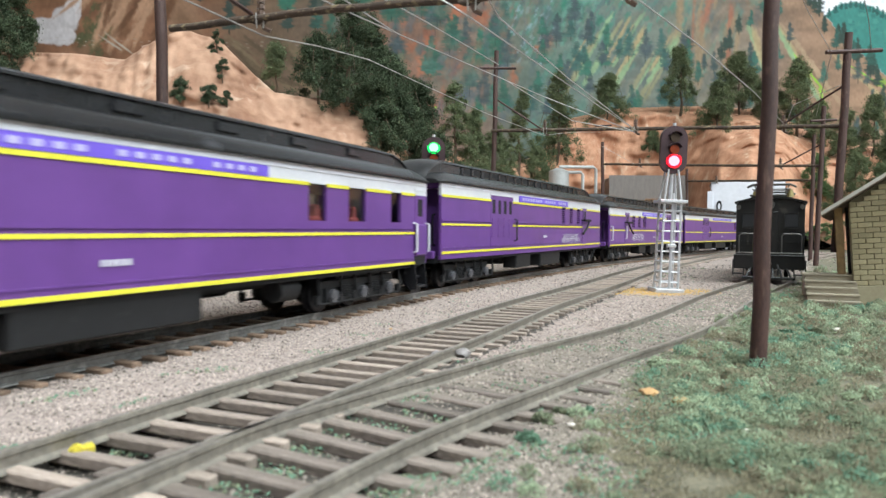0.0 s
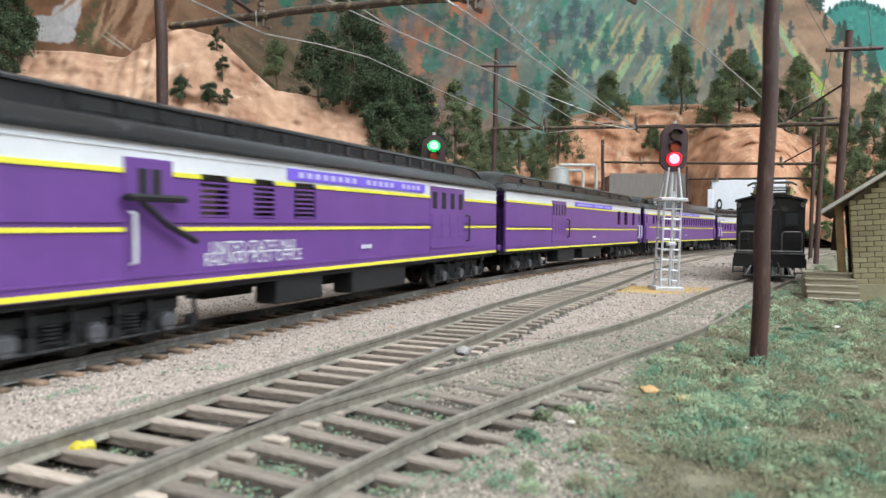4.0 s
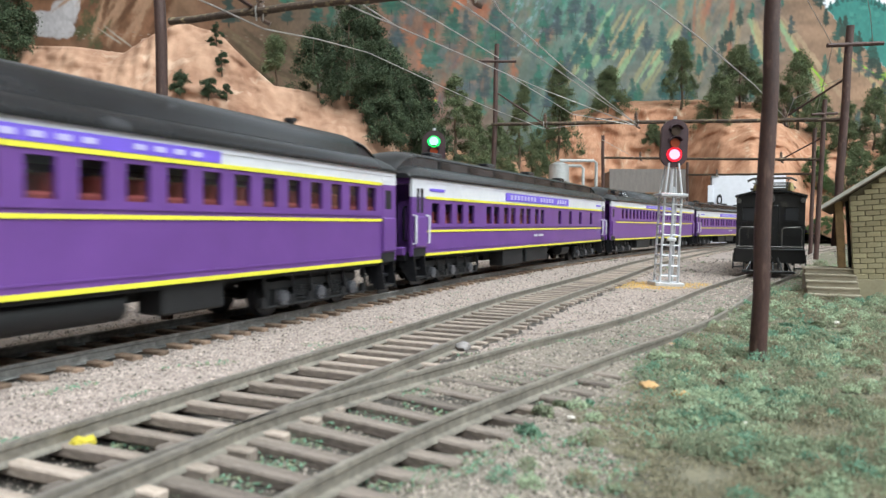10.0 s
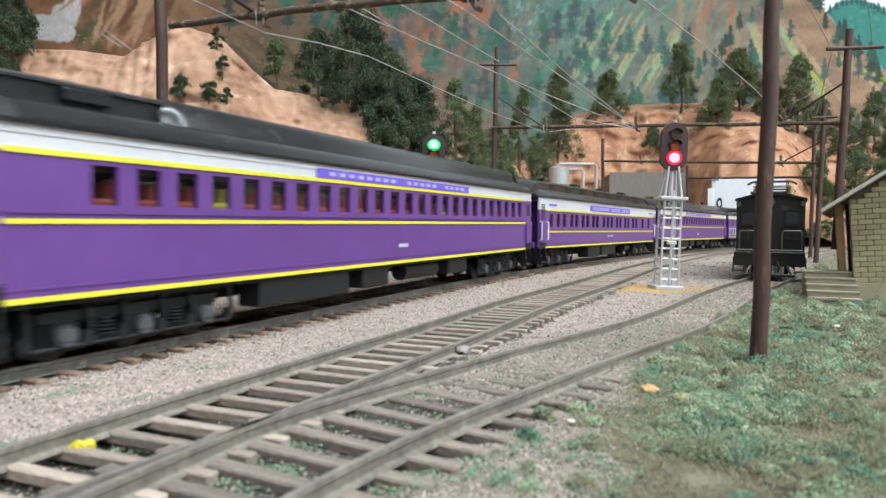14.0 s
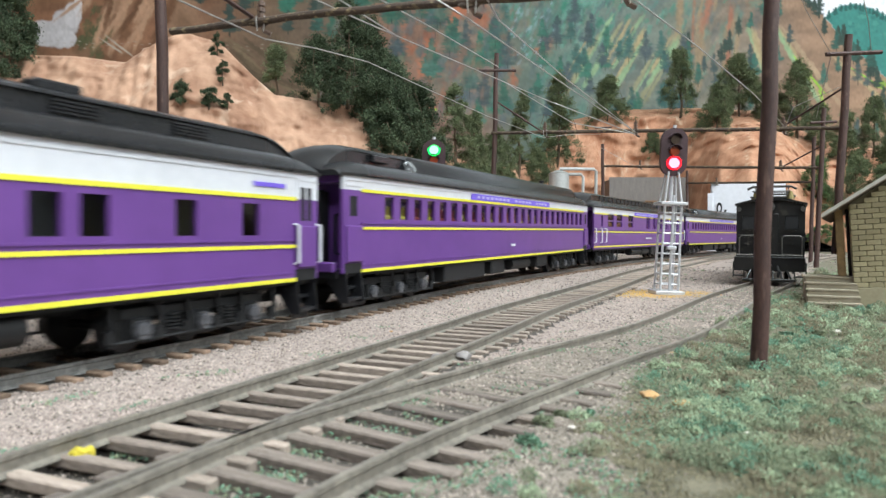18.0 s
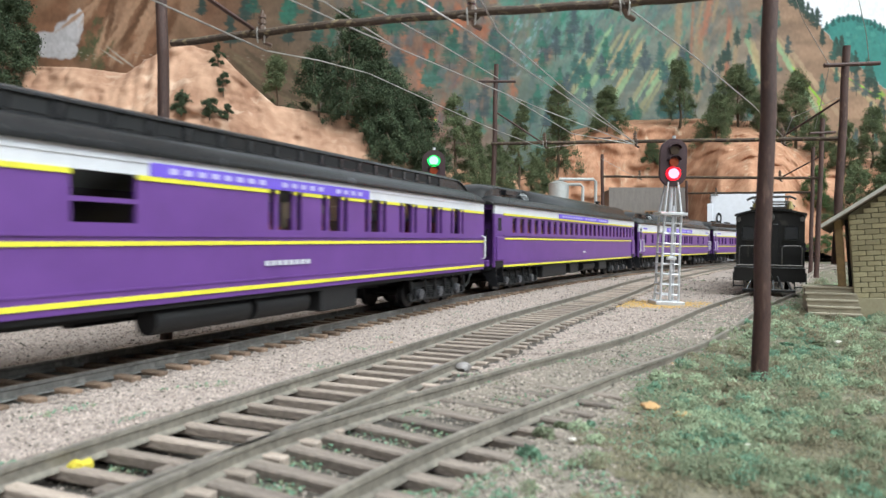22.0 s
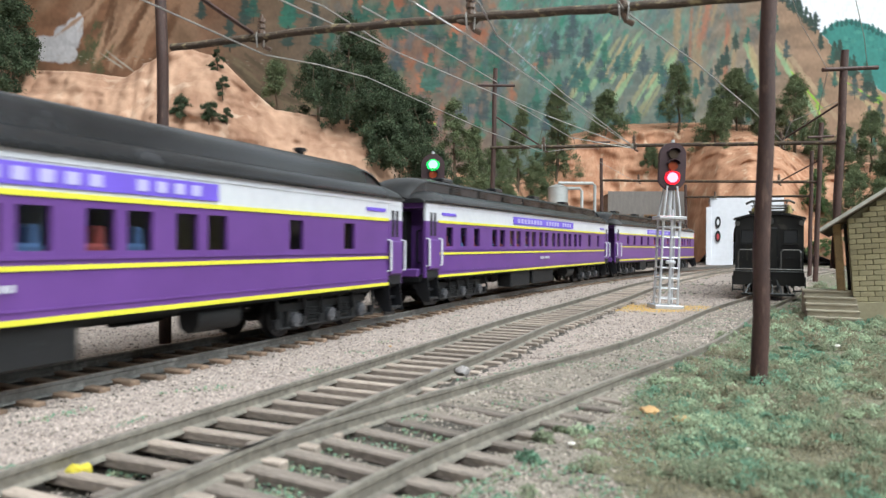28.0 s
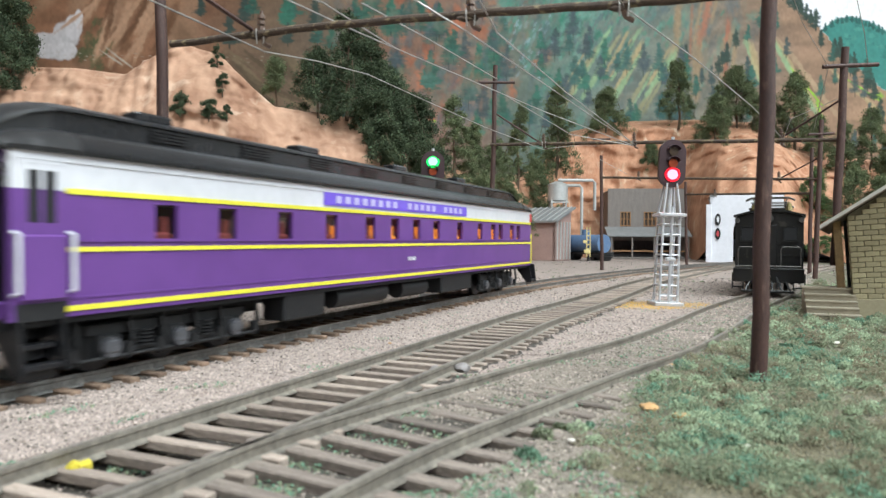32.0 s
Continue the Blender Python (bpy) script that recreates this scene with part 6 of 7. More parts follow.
def hill_point(u, v):
    """v: 0 at the foot, 1 at the crest, 2 at the backdrop."""
    t = np.array(HILL)
    d0, z0, d1, z1 = (np.interp(u, t[:, 0], t[:, k]) for k in (1, 2, 3, 4))
    if v <= 1:
        d = d0 + (d1 - d0) * (v ** 1.6)
        z = z0 + (z1 - z0) * (v ** 0.9)
    else:
        w = v - 1
        d = d1 + (BACK - d1) * w
        z = z1 + (34 + 0.05 * (BACK - d1)) * w ** 0.8
    x = u * d
    q = Vector((x / 70, d / 70, z / 45))
    k = min(1, v * 3) * (1 if v < 1 else max(0.25, 1.9 - v))
    ridge = abs(noise.noise(q)) * 26 + noise.noise(q * 2.3) * 12 - abs(noise.noise(q * 4.1)) * 10 - abs(noise.noise(q * 9.3)) * 4 + noise.noise(q * 17) * 1.5 + abs(noise.noise(q * 31)) * 2 + 6
    gully = noise.noise(Vector((x / 24, 3, z / 150))) * 12 - abs(noise.noise(Vector((x / 13 + z / 60, 8, z / 90)))) * 16 + 4
    ledge = abs((z / 17 + 0.8 * noise.noise(Vector((x / 60, d / 60, 4)))) % 1.0 - 0.5) * 9 * max(0.0, noise.noise(Vector((x / 50, z / 40, 9))) + 0.35)
    calm = min(1.0, max(0.0, (u + 0.12) / 0.1))          # the near knoll is trowelled smoother than the cliffs
    f = (ridge * (0.8 + 0.2 * calm) + gully * (0.6 + 0.4 * calm) + ledge - 9 * (0.75 + 0.25 * calm)) * k
    return x * (1 + f / max(d, 1) * 0.6), d + f * (0.9 if v <= 1 else 0.2), z + f * (0.15 if v <= 1 else 0.35)


def hill():
    bm = bmesh.new()
    us = list(np.arange(-1.6, -0.8, 0.04)) + list(np.arange(-0.8, 0.0, 0.0036)) + list(np.arange(0.0, 0.8, 0.0045)) + list(np.arange(0.8, 1.61, 0.04))
    vs = list(np.linspace(0, 1, 64)) + list(np.linspace(1.03, 2, 18))
    g = [[bm.verts.new(hill_point(u, v)) for u in us] for v in vs]
    for j in range(len(vs) - 1):
        for i in range(len(us) - 1):
            f = bm.faces.new((g[j][i], g[j][i + 1], g[j + 1][i + 1], g[j + 1][i]))
            f.material_index = 1 if us[i] + 0.05 * noise.noise(Vector((i * 0.2, j * 0.2, 0))) < -0.03 else 0
            f.smooth = True
    me = mesh_of("plaster_hill", bm, [ROCK, ROCK_TAN])
    tagged(part("hillside", me, None), "orange and tan plaster rock hillside behind the tracks", "hillside", kind="structure")


hill()


# ---- painted backdrop ----
def backdrop():
    """A board with sky and mountains brushed on it: the paint lies as colour on a fine sheet, laid on stroke by stroke."""
    Y = 1556.0
    sky = mat("painted_sky", (0.8, 0.84, 0.9), (0.72, 0.78, 0.86), 300, 0.9)
    bd = tagged(part("backdrop", box(bmesh.new(), -2600, 2600, Y, Y + 4, -6, 1200), sky), "hand-painted backdrop of wooded mountains under a pale sky", "backdrop", kind="structure")
    rng = np.random.default_rng(11)
    X0, X1, Y0, Y1, STEP = -140.0, 1720.0, -70.0, 420.0, 1.7
    gx, gy = np.arange(X0, X1, STEP), np.arange(Y0, Y1, STEP)
    W_, H_ = len(gx), len(gy)
    px_, py_ = np.meshgrid(gx, gy)

    def tone(r, g, b):
        return np.array([(v / 255.0) ** 2.2 / 1.06 for v in (r, g, b)])

    def cloud(sx, sy, turn=0.0):
        """Smooth value noise, 0 to 1, with cells of sx by sy."""
        a, b = px_ + turn * py_ - X0 + 800, py_ - Y0
        u, v = a / sx, b / sy
        t = rng.random((int(v.max()) + 3, int(u.max()) + 3))
        i, j = u.astype(int), v.astype(int)
        f, h = u - i, v - j
        f, h = f * f * (3 - 2 * f), h * h * (3 - 2 * h)
        return (t[j, i] * (1 - f) + t[j, i + 1] * f) * (1 - h) + (t[j + 1, i] * (1 - f) + t[j + 1, i + 1] * f) * h

    def over(img, c, a):
        return img * (1 - a[..., None]) + np.asarray(c) * a[..., None]
    stops = [(-140, (128, 92, 70)), (60, (136, 97, 72)), (250, (146, 104, 78)), (380, (128, 92, 70)), (470, (112, 92, 74)), (600, (116, 100, 84)), (700, (138, 102, 84)), (820, (134, 114, 100)), (900, (104, 116, 104)), (1000, (108, 128, 116)),
             (1090, (112, 122, 112)), (1200, (116, 121, 108)), (1300, (132, 117, 101)), (1400, (146, 118, 96)), (1568, (150, 122, 98)), (1720, (150, 122, 98))]
    bend = px_ + 70 * (cloud(120, 90) - 0.5) + 40 * (cloud(40, 40) - 0.5)
    img = np.stack([np.interp(bend, [p[0] for p in stops], [tone(*p[1])[k] for p in stops]) for k in range(3)], -1)
    wash = 0.55 * cloud(60, 16, 0.9) + 0.3 * cloud(22, 9, 0.9) + 0.15 * cloud(7, 5)
    img = img * (0.62 + 0.78 * wash)[..., None]
    # pale and dark washes on the left slope
    left = np.clip((420 - px_) / 90, 0, 1)
    img = over(img, tone(176, 140, 112), 0.55 * left * np.clip((cloud(34, 70, 0.5) - 0.55) * 4, 0, 1))
    img = over(img, tone(98, 74, 52), 0.5 * left * np.clip((cloud(40, 50, -0.4) - 0.6) * 4, 0, 1))

    def dab(c, x, y, w, h, lean=0.0, strength=0.85, soft=0.45, rough=1.0):
        """One brush touch with a ragged soft rim."""
        r = max(w, h) * 1.6 + abs(lean) * h + 2
        i0, i1 = int((x - r - X0) / STEP), int((x + r - X0) / STEP) + 2
        j0, j1 = int((y - r - Y0) / STEP), int((y + r - Y0) / STEP) + 2
        i0, j0, i1, j1 = max(0, i0), max(0, j0), min(W_, i1), min(H_, j1)
        if i1 <= i0 or j1 <= j0:
            return
        dx, dy = px_[j0:j1, i0:i1] - x, py_[j0:j1, i0:i1] - y
        a, b = (dx + lean * dy) / w, dy / h
        q = np.hypot(a, b) + 0.16 * rough * np.sin(5 * np.arctan2(b, a) + x) + rough * rag[j0:j1, i0:i1]
        k = np.clip((1 + soft / 2 - q) / soft, 0, 1) * strength
        img[j0:j1, i0:i1] = over(img[j0:j1, i0:i1], c * rng.uniform(0.82, 1.2), k)
    rag = 0.5 * (cloud(6, 6) - 0.5) + 0.35 * (cloud(3.5, 3.5) - 0.5)
    teal, green, deep, blue, sea = tone(44, 98, 82), tone(56, 124, 100), tone(48, 66, 58), tone(84, 98, 102), tone(84, 136, 118)
    red, tan, pale, lime, olive = tone(172, 104, 74), tone(170, 150, 112), tone(138, 164, 124), tone(140, 190, 62), tone(84, 92, 62)

    def pine(x, foot, h, c, wide=0.2, strength=0.85):
        """Painted pine: a stem, then tiers of touches that narrow to the tip."""
        dab(deep * 0.7, x, foot - h * 0.12, 1.0, h * 0.16, 0, strength)
        n_ = int(6 + h / 5)
        for i in range(n_):
            f = (i + rng.uniform(0, 0.8)) / n_
            r = h * wide * (1.0 - 0.85 * f) * rng.uniform(0.55, 1.2) + 1.2
            c_ = c if rng.random() < 0.75 else c * 0.55 + deep * 0.4
            dab(c_, x + rng.normal(0, r * 0.25), foot - h * (0.16 + 0.82 * f), r, h / n_ * rng.uniform(0.6, 1.0) + 1, rng.uniform(-0.3, 0.3), strength)

    def stroke(c, a, b, w, strength=0.8):
        """A long dry stroke from a to b."""
        n_ = int(math.hypot(b[0] - a[0], b[1] - a[1]) / 4) + 2
        lean = (a[0] - b[0]) / max(1, b[1] - a[1])
        for t in np.linspace(0, 1, n_):
            if rng.random() < 0.85:
                dab(c, a[0] + (b[0] - a[0]) * t + rng.normal(0, w * 0.2), a[1] + (b[1] - a[1]) * t, w * rng.uniform(0.35, 0.8), w * rng.uniform(1.2, 2.4), lean, strength * rng.uniform(0.4, 1), 0.8)
    # left: water between brown banks, olive shrubs beside it
    for x, y, w, h in ((75, 84, 22, 20), (100, 88, 30, 24), (116, 70, 24, 26), (130, 54, 15, 22), (139, 40, 8, 17), (118, 96, 18, 16), (84, 96, 28, 13)):
        dab(tone(204, 199, 198), x, y, w, h, 0, 0.95, 0.2, 0.2)
    for _ in range(26):
        dab(olive, rng.normal(168, 14), rng.normal(88, 22), rng.uniform(4, 9), rng.uniform(5, 12), 0.4, 0.6)
    for _ in range(16):
        a = rng.uniform(160, 330), rng.uniform(-60, 60)
        stroke(tone(188, 148, 118) if rng.random() < 0.5 else tone(108, 76, 54), a, (a[0] - rng.uniform(20, 60), a[1] + rng.uniform(40, 90)), rng.uniform(6, 12), 0.45)
    for a, b in (((196, 96), (224, 118)), ((186, 100), (210, 116)), ((160, 112), (240, 100))):
        stroke(tone(190, 178, 160), a, b, 4, 0.6)
    # dull slope behind the sandy knoll
    for _ in range(40):
        a = rng.uniform(380, 640), rng.uniform(90, 180)
        stroke(tone(120, 104, 80) if rng.random() < 0.5 else tone(92, 78, 60), a, (a[0] + rng.uniform(20, 50), a[1] + rng.uniform(10, 40)), rng.uniform(6, 12), 0.4)
    # red earth and blue-grey shade among the tall pines
    for _ in range(44):
        x, y = rng.normal(770, 80), rng.normal(80, 70)
        dab(red if rng.random() < 0.65 else tone(150, 90, 66), x, y, rng.uniform(6, 18), rng.uniform(10, 26), rng.uniform(-0.3, 0.4), 0.7, 0.6)
    for _ in range(90):
        x, y = rng.uniform(570, 900), rng.uniform(30, 240)
        dab(blue if rng.random() < 0.6 else tone(104, 112, 100), x, y, rng.uniform(4, 12), rng.uniform(8, 20), rng.uniform(-0.2, 0.5), 0.55, 0.7)
    # green scrub on the upper slope
    for _ in range(900):
        x, y = rng.normal(985, 90), rng.normal(10, 50)
        if x > 880 - 0.35 * y:
            dab((sea, sea, green, tone(110, 150, 134), blue)[int(rng.integers(0, 5))], x, y, rng.uniform(2, 6), rng.uniform(4, 10), rng.uniform(0.1, 0.6), 0.5, 0.7)
    for _ in range(60):
        dab(tone(150, 172, 180), rng.normal(930, 22), rng.normal(70, 30), rng.uniform(1.5, 3), rng.uniform(2, 5), 0.5, 0.5)
    for _ in range(260):
        x, y = rng.uniform(920, 1330), rng.uniform(-20, 270)
        dab((blue, tone(100, 106, 100), tone(130, 122, 104), sea)[int(rng.integers(0, 4))], x, y, rng.uniform(4, 10), rng.uniform(8, 22), rng.uniform(-0.1, 0.5), 0.4, 0.8)
    # light scree
    for _ in range(24):
        x, y = rng.uniform(1040, 1200), rng.uniform(50, 120)
        d = rng.uniform(40, 120)
        stroke((tan, pale, pale, tone(150, 146, 112))[int(rng.integers(0, 4))], (x, y), (x - d * 0.55, y + d), rng.uniform(3, 7), 0.7)
    for _ in range(14):
        x, y = rng.uniform(1190, 1300), rng.uniform(-30, 90)
        stroke(tone(150, 128, 100) if rng.random() < 0.6 else tone(160, 106, 84), (x, y), (x - rng.uniform(0, 20), y + rng.uniform(40, 110)), rng.uniform(4, 8), 0.5)
    for x, y, x2, y2, c in ((1318, 76, 1346, 150, pale), (1326, 84, 1352, 160, tan), (1372, 76, 1452, 200, tan), (1364, 70, 1440, 196, pale), (1380, 74, 1470, 190, tone(164, 140, 112)), (1480, 130, 1560, 200, tan)):
        stroke(c, (x, y), (x2, y2), 7, 0.7)
    for x, y, x2, y2 in ((1396, 118, 1428, 164), (1400, 122, 1446, 176), (1442, 180, 1452, 206), (1500, 140, 1546, 168)):
        stroke(lime, (x, y), (x2, y2), 3.5, 0.9)
    for x, y in ((700, 125), (695, 215), (768, 215)):
        dab(lime, x, y, 3, 2.5, 0, 0.7)
    dab(lime, 1550, 166, 9, 7, 0, 0.8)
    # pines, far ones first
    for _ in range(70):
        x = rng.uniform(1190, 1700)
        y = rng.uniform(50 + max(0, (x - 1380) * 0.78), 300)
        pine(x, y, rng.uniform(26, 48), (deep * 0.6 + blue * 0.4, tone(52, 96, 84), deep)[int(rng.integers(0, 3))], 0.2, 0.7)
    for _ in range(46):
        pine(rng.uniform(930, 1220), rng.uniform(60, 240), rng.uniform(34, 62), (tone(60, 96, 90), tone(56, 108, 90), blue * 0.7)[int(rng.integers(0, 3))], 0.22, 0.6)
    for _ in range(40):
        pine(rng.uniform(580, 910), rng.uniform(20, 260), rng.uniform(50, 86), (teal, green * 0.8, blue * 0.6 + deep * 0.2, teal * 0.6 + blue * 0.3)[int(rng.integers(0, 4))], 0.23, 0.55)
    for x, foot, h, c in ((432, 50, 60, deep), (446, 34, 50, teal), (512, 46, 70, teal), (505, 56, 60, green * 0.8), (560, 88, 64, teal * 0.8 + blue * 0.1), (556, 60, 60, deep), (626, 62, 70, teal), (618, 110, 60, blue * 0.6), (690, 66, 70, green * 0.8), (738, 48, 56, teal), (760, 160, 70, green * 0.7),
                          (775, 70, 62, teal), (700, 130, 60, blue * 0.7), (800, 112, 60, teal), (845, 150, 76, green * 0.8), (405, 90, 60, deep), (508, 84, 40, deep), (354, 35, 36, deep), (755, 165, 60, sea * 0.7)):
        pine(x, foot, h, c * 0.85 + blue * 0.12, 0.23, 0.8)
    for _ in range(220):          # thin veil of haze-coloured touches
        x, y = rng.uniform(560, 930), rng.uniform(-20, 240)
        dab((blue, tone(120, 118, 104), tone(150, 112, 90), tone(96, 120, 108))[int(rng.integers(0, 4))], x, y, rng.uniform(3, 9), rng.uniform(5, 15), rng.uniform(-0.2, 0.5), 0.32, 0.8)
    # sky and far hill last, cut in along the ridge
    ridge = [(1330, -60), (1372, -18), (1396, 2), (1412, 14), (1432, 34), (1446, 48), (1480, 84), (1530, 128), (1590, 180), (1700, 260), (2400, 330)]
    hill_top = [(1400, 90), (1425, 70), (1452, 46), (1474, 30), (1500, 25), (1530, 33), (1562, 50), (1640, 70), (1760, 110)]
    edge = np.interp(px_, *zip(*ridge)) + 5 * (rag * 2)
    above = np.clip((edge - py_) / 3 + 0.5, 0, 1) * (px_ > 1310)
    img = over(img, tone(238, 240, 246), above)
    img = over(img, tone(60, 128, 118), above * np.clip((py_ - np.interp(px_, *zip(*hill_top)) + 4 * rag) / 3 + 0.5, 0, 1))
    for i in range(60):
        x, y = rng.uniform(1430, 1600), 0
        y = np.interp(x, *zip(*hill_top)) + rng.uniform(-2, 50)
        if y < np.interp(x, *zip(*ridge)) - 6:
            dab(tone(46, 104, 98) if rng.random() < 0.6 else tone(74, 138, 124), x, y, rng.uniform(2, 6), rng.uniform(2, 5), 0, 0.6)
    for i in range(26):
        x = 1366 + 8 * i + rng.uniform(-3, 3)
        on_far = x > 1440
        y = np.interp(x, *zip(*(hill_top if on_far else ridge)))
        pine(x, y + 10, rng.uniform(9, 15) if on_far else rng.uniform(22, 38), tone(40, 92, 86) if on_far else deep, 0.22, 0.85)
    for i in range(16):
        x = rng.uniform(1420, 1600)
        pine(x, np.interp(x, *zip(*ridge)) + rng.uniform(10, 40), rng.uniform(24, 44), deep if rng.random() < 0.6 else tone(48, 86, 76), 0.2, 0.85)
    img *= (0.9 + 0.2 * cloud(3.6, 5))[..., None] * np.array([0.975, 1.0, 1.045])
    # the sheet that carries the paint
    co = np.stack([1.297 * (px_ - 784), np.full_like(px_, Y - 0.5), 24.5 + 1.297 * (430 - py_)], -1).reshape(-1, 3) * MM
    k = (np.arange(H_ - 1)[:, None] * W_ + np.arange(W_ - 1)[None]).reshape(-1, 1)
    me = bpy.data.meshes.new("painted_mountains")
    quad = k + np.array([0, W_, W_ + 1, 1])
    me.vertices.add(len(co))
    me.vertices.foreach_set("co", co.ravel())
    me.loops.add(quad.size)
    me.loops.foreach_set("vertex_index", quad.ravel())
    me.polygons.add(len(quad))
    me.polygons.foreach_set("loop_start", np.arange(len(quad)) * 4)
    me.update(calc_edges=True)
    col = me.color_attributes.new("paint", "FLOAT_COLOR", "POINT")
    col.data.foreach_set("color", np.concatenate([np.clip(img, 0.004, 0.85), np.ones((H_, W_, 1))], -1).ravel())
    mt = bpy.data.materials.new("brushed_paint")
    mt.use_nodes = True
    n, link = mt.node_tree.nodes, mt.node_tree.links
    at = n.new("ShaderNodeAttribute")
    at.attribute_name = "paint"
    link.new(at.outputs["Color"], n["Principled BSDF"].inputs["Base Color"])
    n["Principled BSDF"].inputs["Roughness"].default_value = 0.8
    me.materials.append(mt)
    part("painted_mountains", me, None, bd, "brushed brown, red and green mountain slopes with painted pines")
    # plain slopes where the board runs on to both sides
    side = mat("painted_brown_slope", (0.24, 0.14, 0.085), (0.17, 0.1, 0.06), 60, 0.85)
    for x0, x1, top in ((-2590, 1.297 * (X0 - 784), 660), (1.297 * (X1 - 784 - STEP), 2590, 230)):
        part("painted_slope", box(bmesh.new(), x0, x1, Y - 0.5, Y - 0.1, -4, top), side, bd)


backdrop()


# ---- scale-model trees ----
LEAF = mat("dark_conifer_foliage", (0.17, 0.2, 0.095), (0.062, 0.085, 0.04), 14, 0.95, island=0.16)
LEAF_DARK = mat("deep_green_foliage", (0.075, 0.104, 0.05), (0.024, 0.038, 0.019), 16, 0.95, island=0.16)
LEAF_LIGHT = mat("light_green_foliage", (0.12, 0.19, 0.065), (0.06, 0.1, 0.035), 8, 0.9, island=0.4)
BARK = mat("brown_bark", (0.12, 0.08, 0.05), (0.06, 0.04, 0.025), 4, 0.9)


def tree(x, y, z, h, w, seed, leaf=LEAF, droop=0.6, bare=0.25, dense=1.0, name="conifer", label="dark green model conifer with drooping boughs"):
    """Wire stem, boughs that arch out and hang, foam flakes in tufts along them."""
    rng = np.random.default_rng(seed)
    t = thing(name, label, "tree", x, y, z, group="model trees")
    b = bmesh.new()
    sway = np.cumsum(rng.normal(0, h * 0.012, (7, 2)), axis=0)
    tube(b, [(sway[i][0], sway[i][1], h * i / 6 - (3 if i == 0 else 0)) for i in range(7)], max(0.7, h * 0.02), 7, 0.25)
    n_b = max(8, int(19 * dense))
    flakes = []
    turn = rng.uniform(0, 6.28)
    for i in range(n_b):
        f = bare + (0.97 - bare) * (i + rng.uniform(0, 0.9)) / n_b
        a = turn + i * 2.4 + rng.normal(0, 0.5)
        r = w / 2 * ((1.1 - f) ** (1.15 if leaf is LEAF else 0.8)) * (1.25 if leaf is LEAF else 1.0) * rng.choice((0.45, 0.75, 1.0, 1.3)) * rng.uniform(0.8, 1.15) + w * 0.06
        cx, cy = np.interp(f * 6, range(7), sway[:, 0]), np.interp(f * 6, range(7), sway[:, 1])
        base = np.array([cx, cy, h * f])
        tip = base + np.array([math.cos(a) * r, math.sin(a) * r, -droop * r * rng.uniform(0.5, 1.6)])
        mid = base + np.array([math.cos(a) * r * 0.62, math.sin(a) * r * 0.62, 0.2 * r])
        part("branch", tube(bmesh.new(), [base, mid, tip], max(0.3, h * 0.006), 4, 0.15), BARK, t)
        for _ in range(int(7 + 2 * dense)):           # tufts
            q = rng.uniform(0.25, 1.02)
            c = (1 - q) ** 2 * base + 2 * q * (1 - q) * mid + q ** 2 * tip + rng.normal(0, w * 0.03, 3)
            m = int(115 * rng.uniform(0.6, 1.3))
            flakes.append(c + rng.normal(0, 1, (m, 3)) * np.array([1, 1, 0.8]) * w * rng.uniform(0.03, 0.055) + np.array([0, 0, -w * 0.025]))
    m = int(150 * dense)
    top = np.c_[rng.normal(sway[-1][0], w * 0.04, m), rng.normal(sway[-1][1], w * 0.04, m), h * (1 - 0.26 * rng.uniform(0, 1, m) ** 1.5)]
    p = np.concatenate(flakes + [top])
    s = (w * 0.0066 + 0.21) * rng.uniform(0.6, 1.35, len(p))
    tri = rng.normal(0, 1, (len(p), 4, 3)) * s[:, None, None]
    v = (p[:, None] + tri).reshape(-1, 3)
    part("trunk", b, BARK, t)
    me = bpy.data.meshes.new("crown")
    k = 4 * np.arange(len(p))[:, None]
    me.from_pydata((v * MM).tolist(), [], np.concatenate([k + [0, 1, 2], k + [0, 2, 3]]).tolist())
    me.materials.append(leaf)
    part("crown", me, None, t)
    return t


def hill_spot(u, v):
    x, y, z = hill_point(u, v)
    return x, y, z


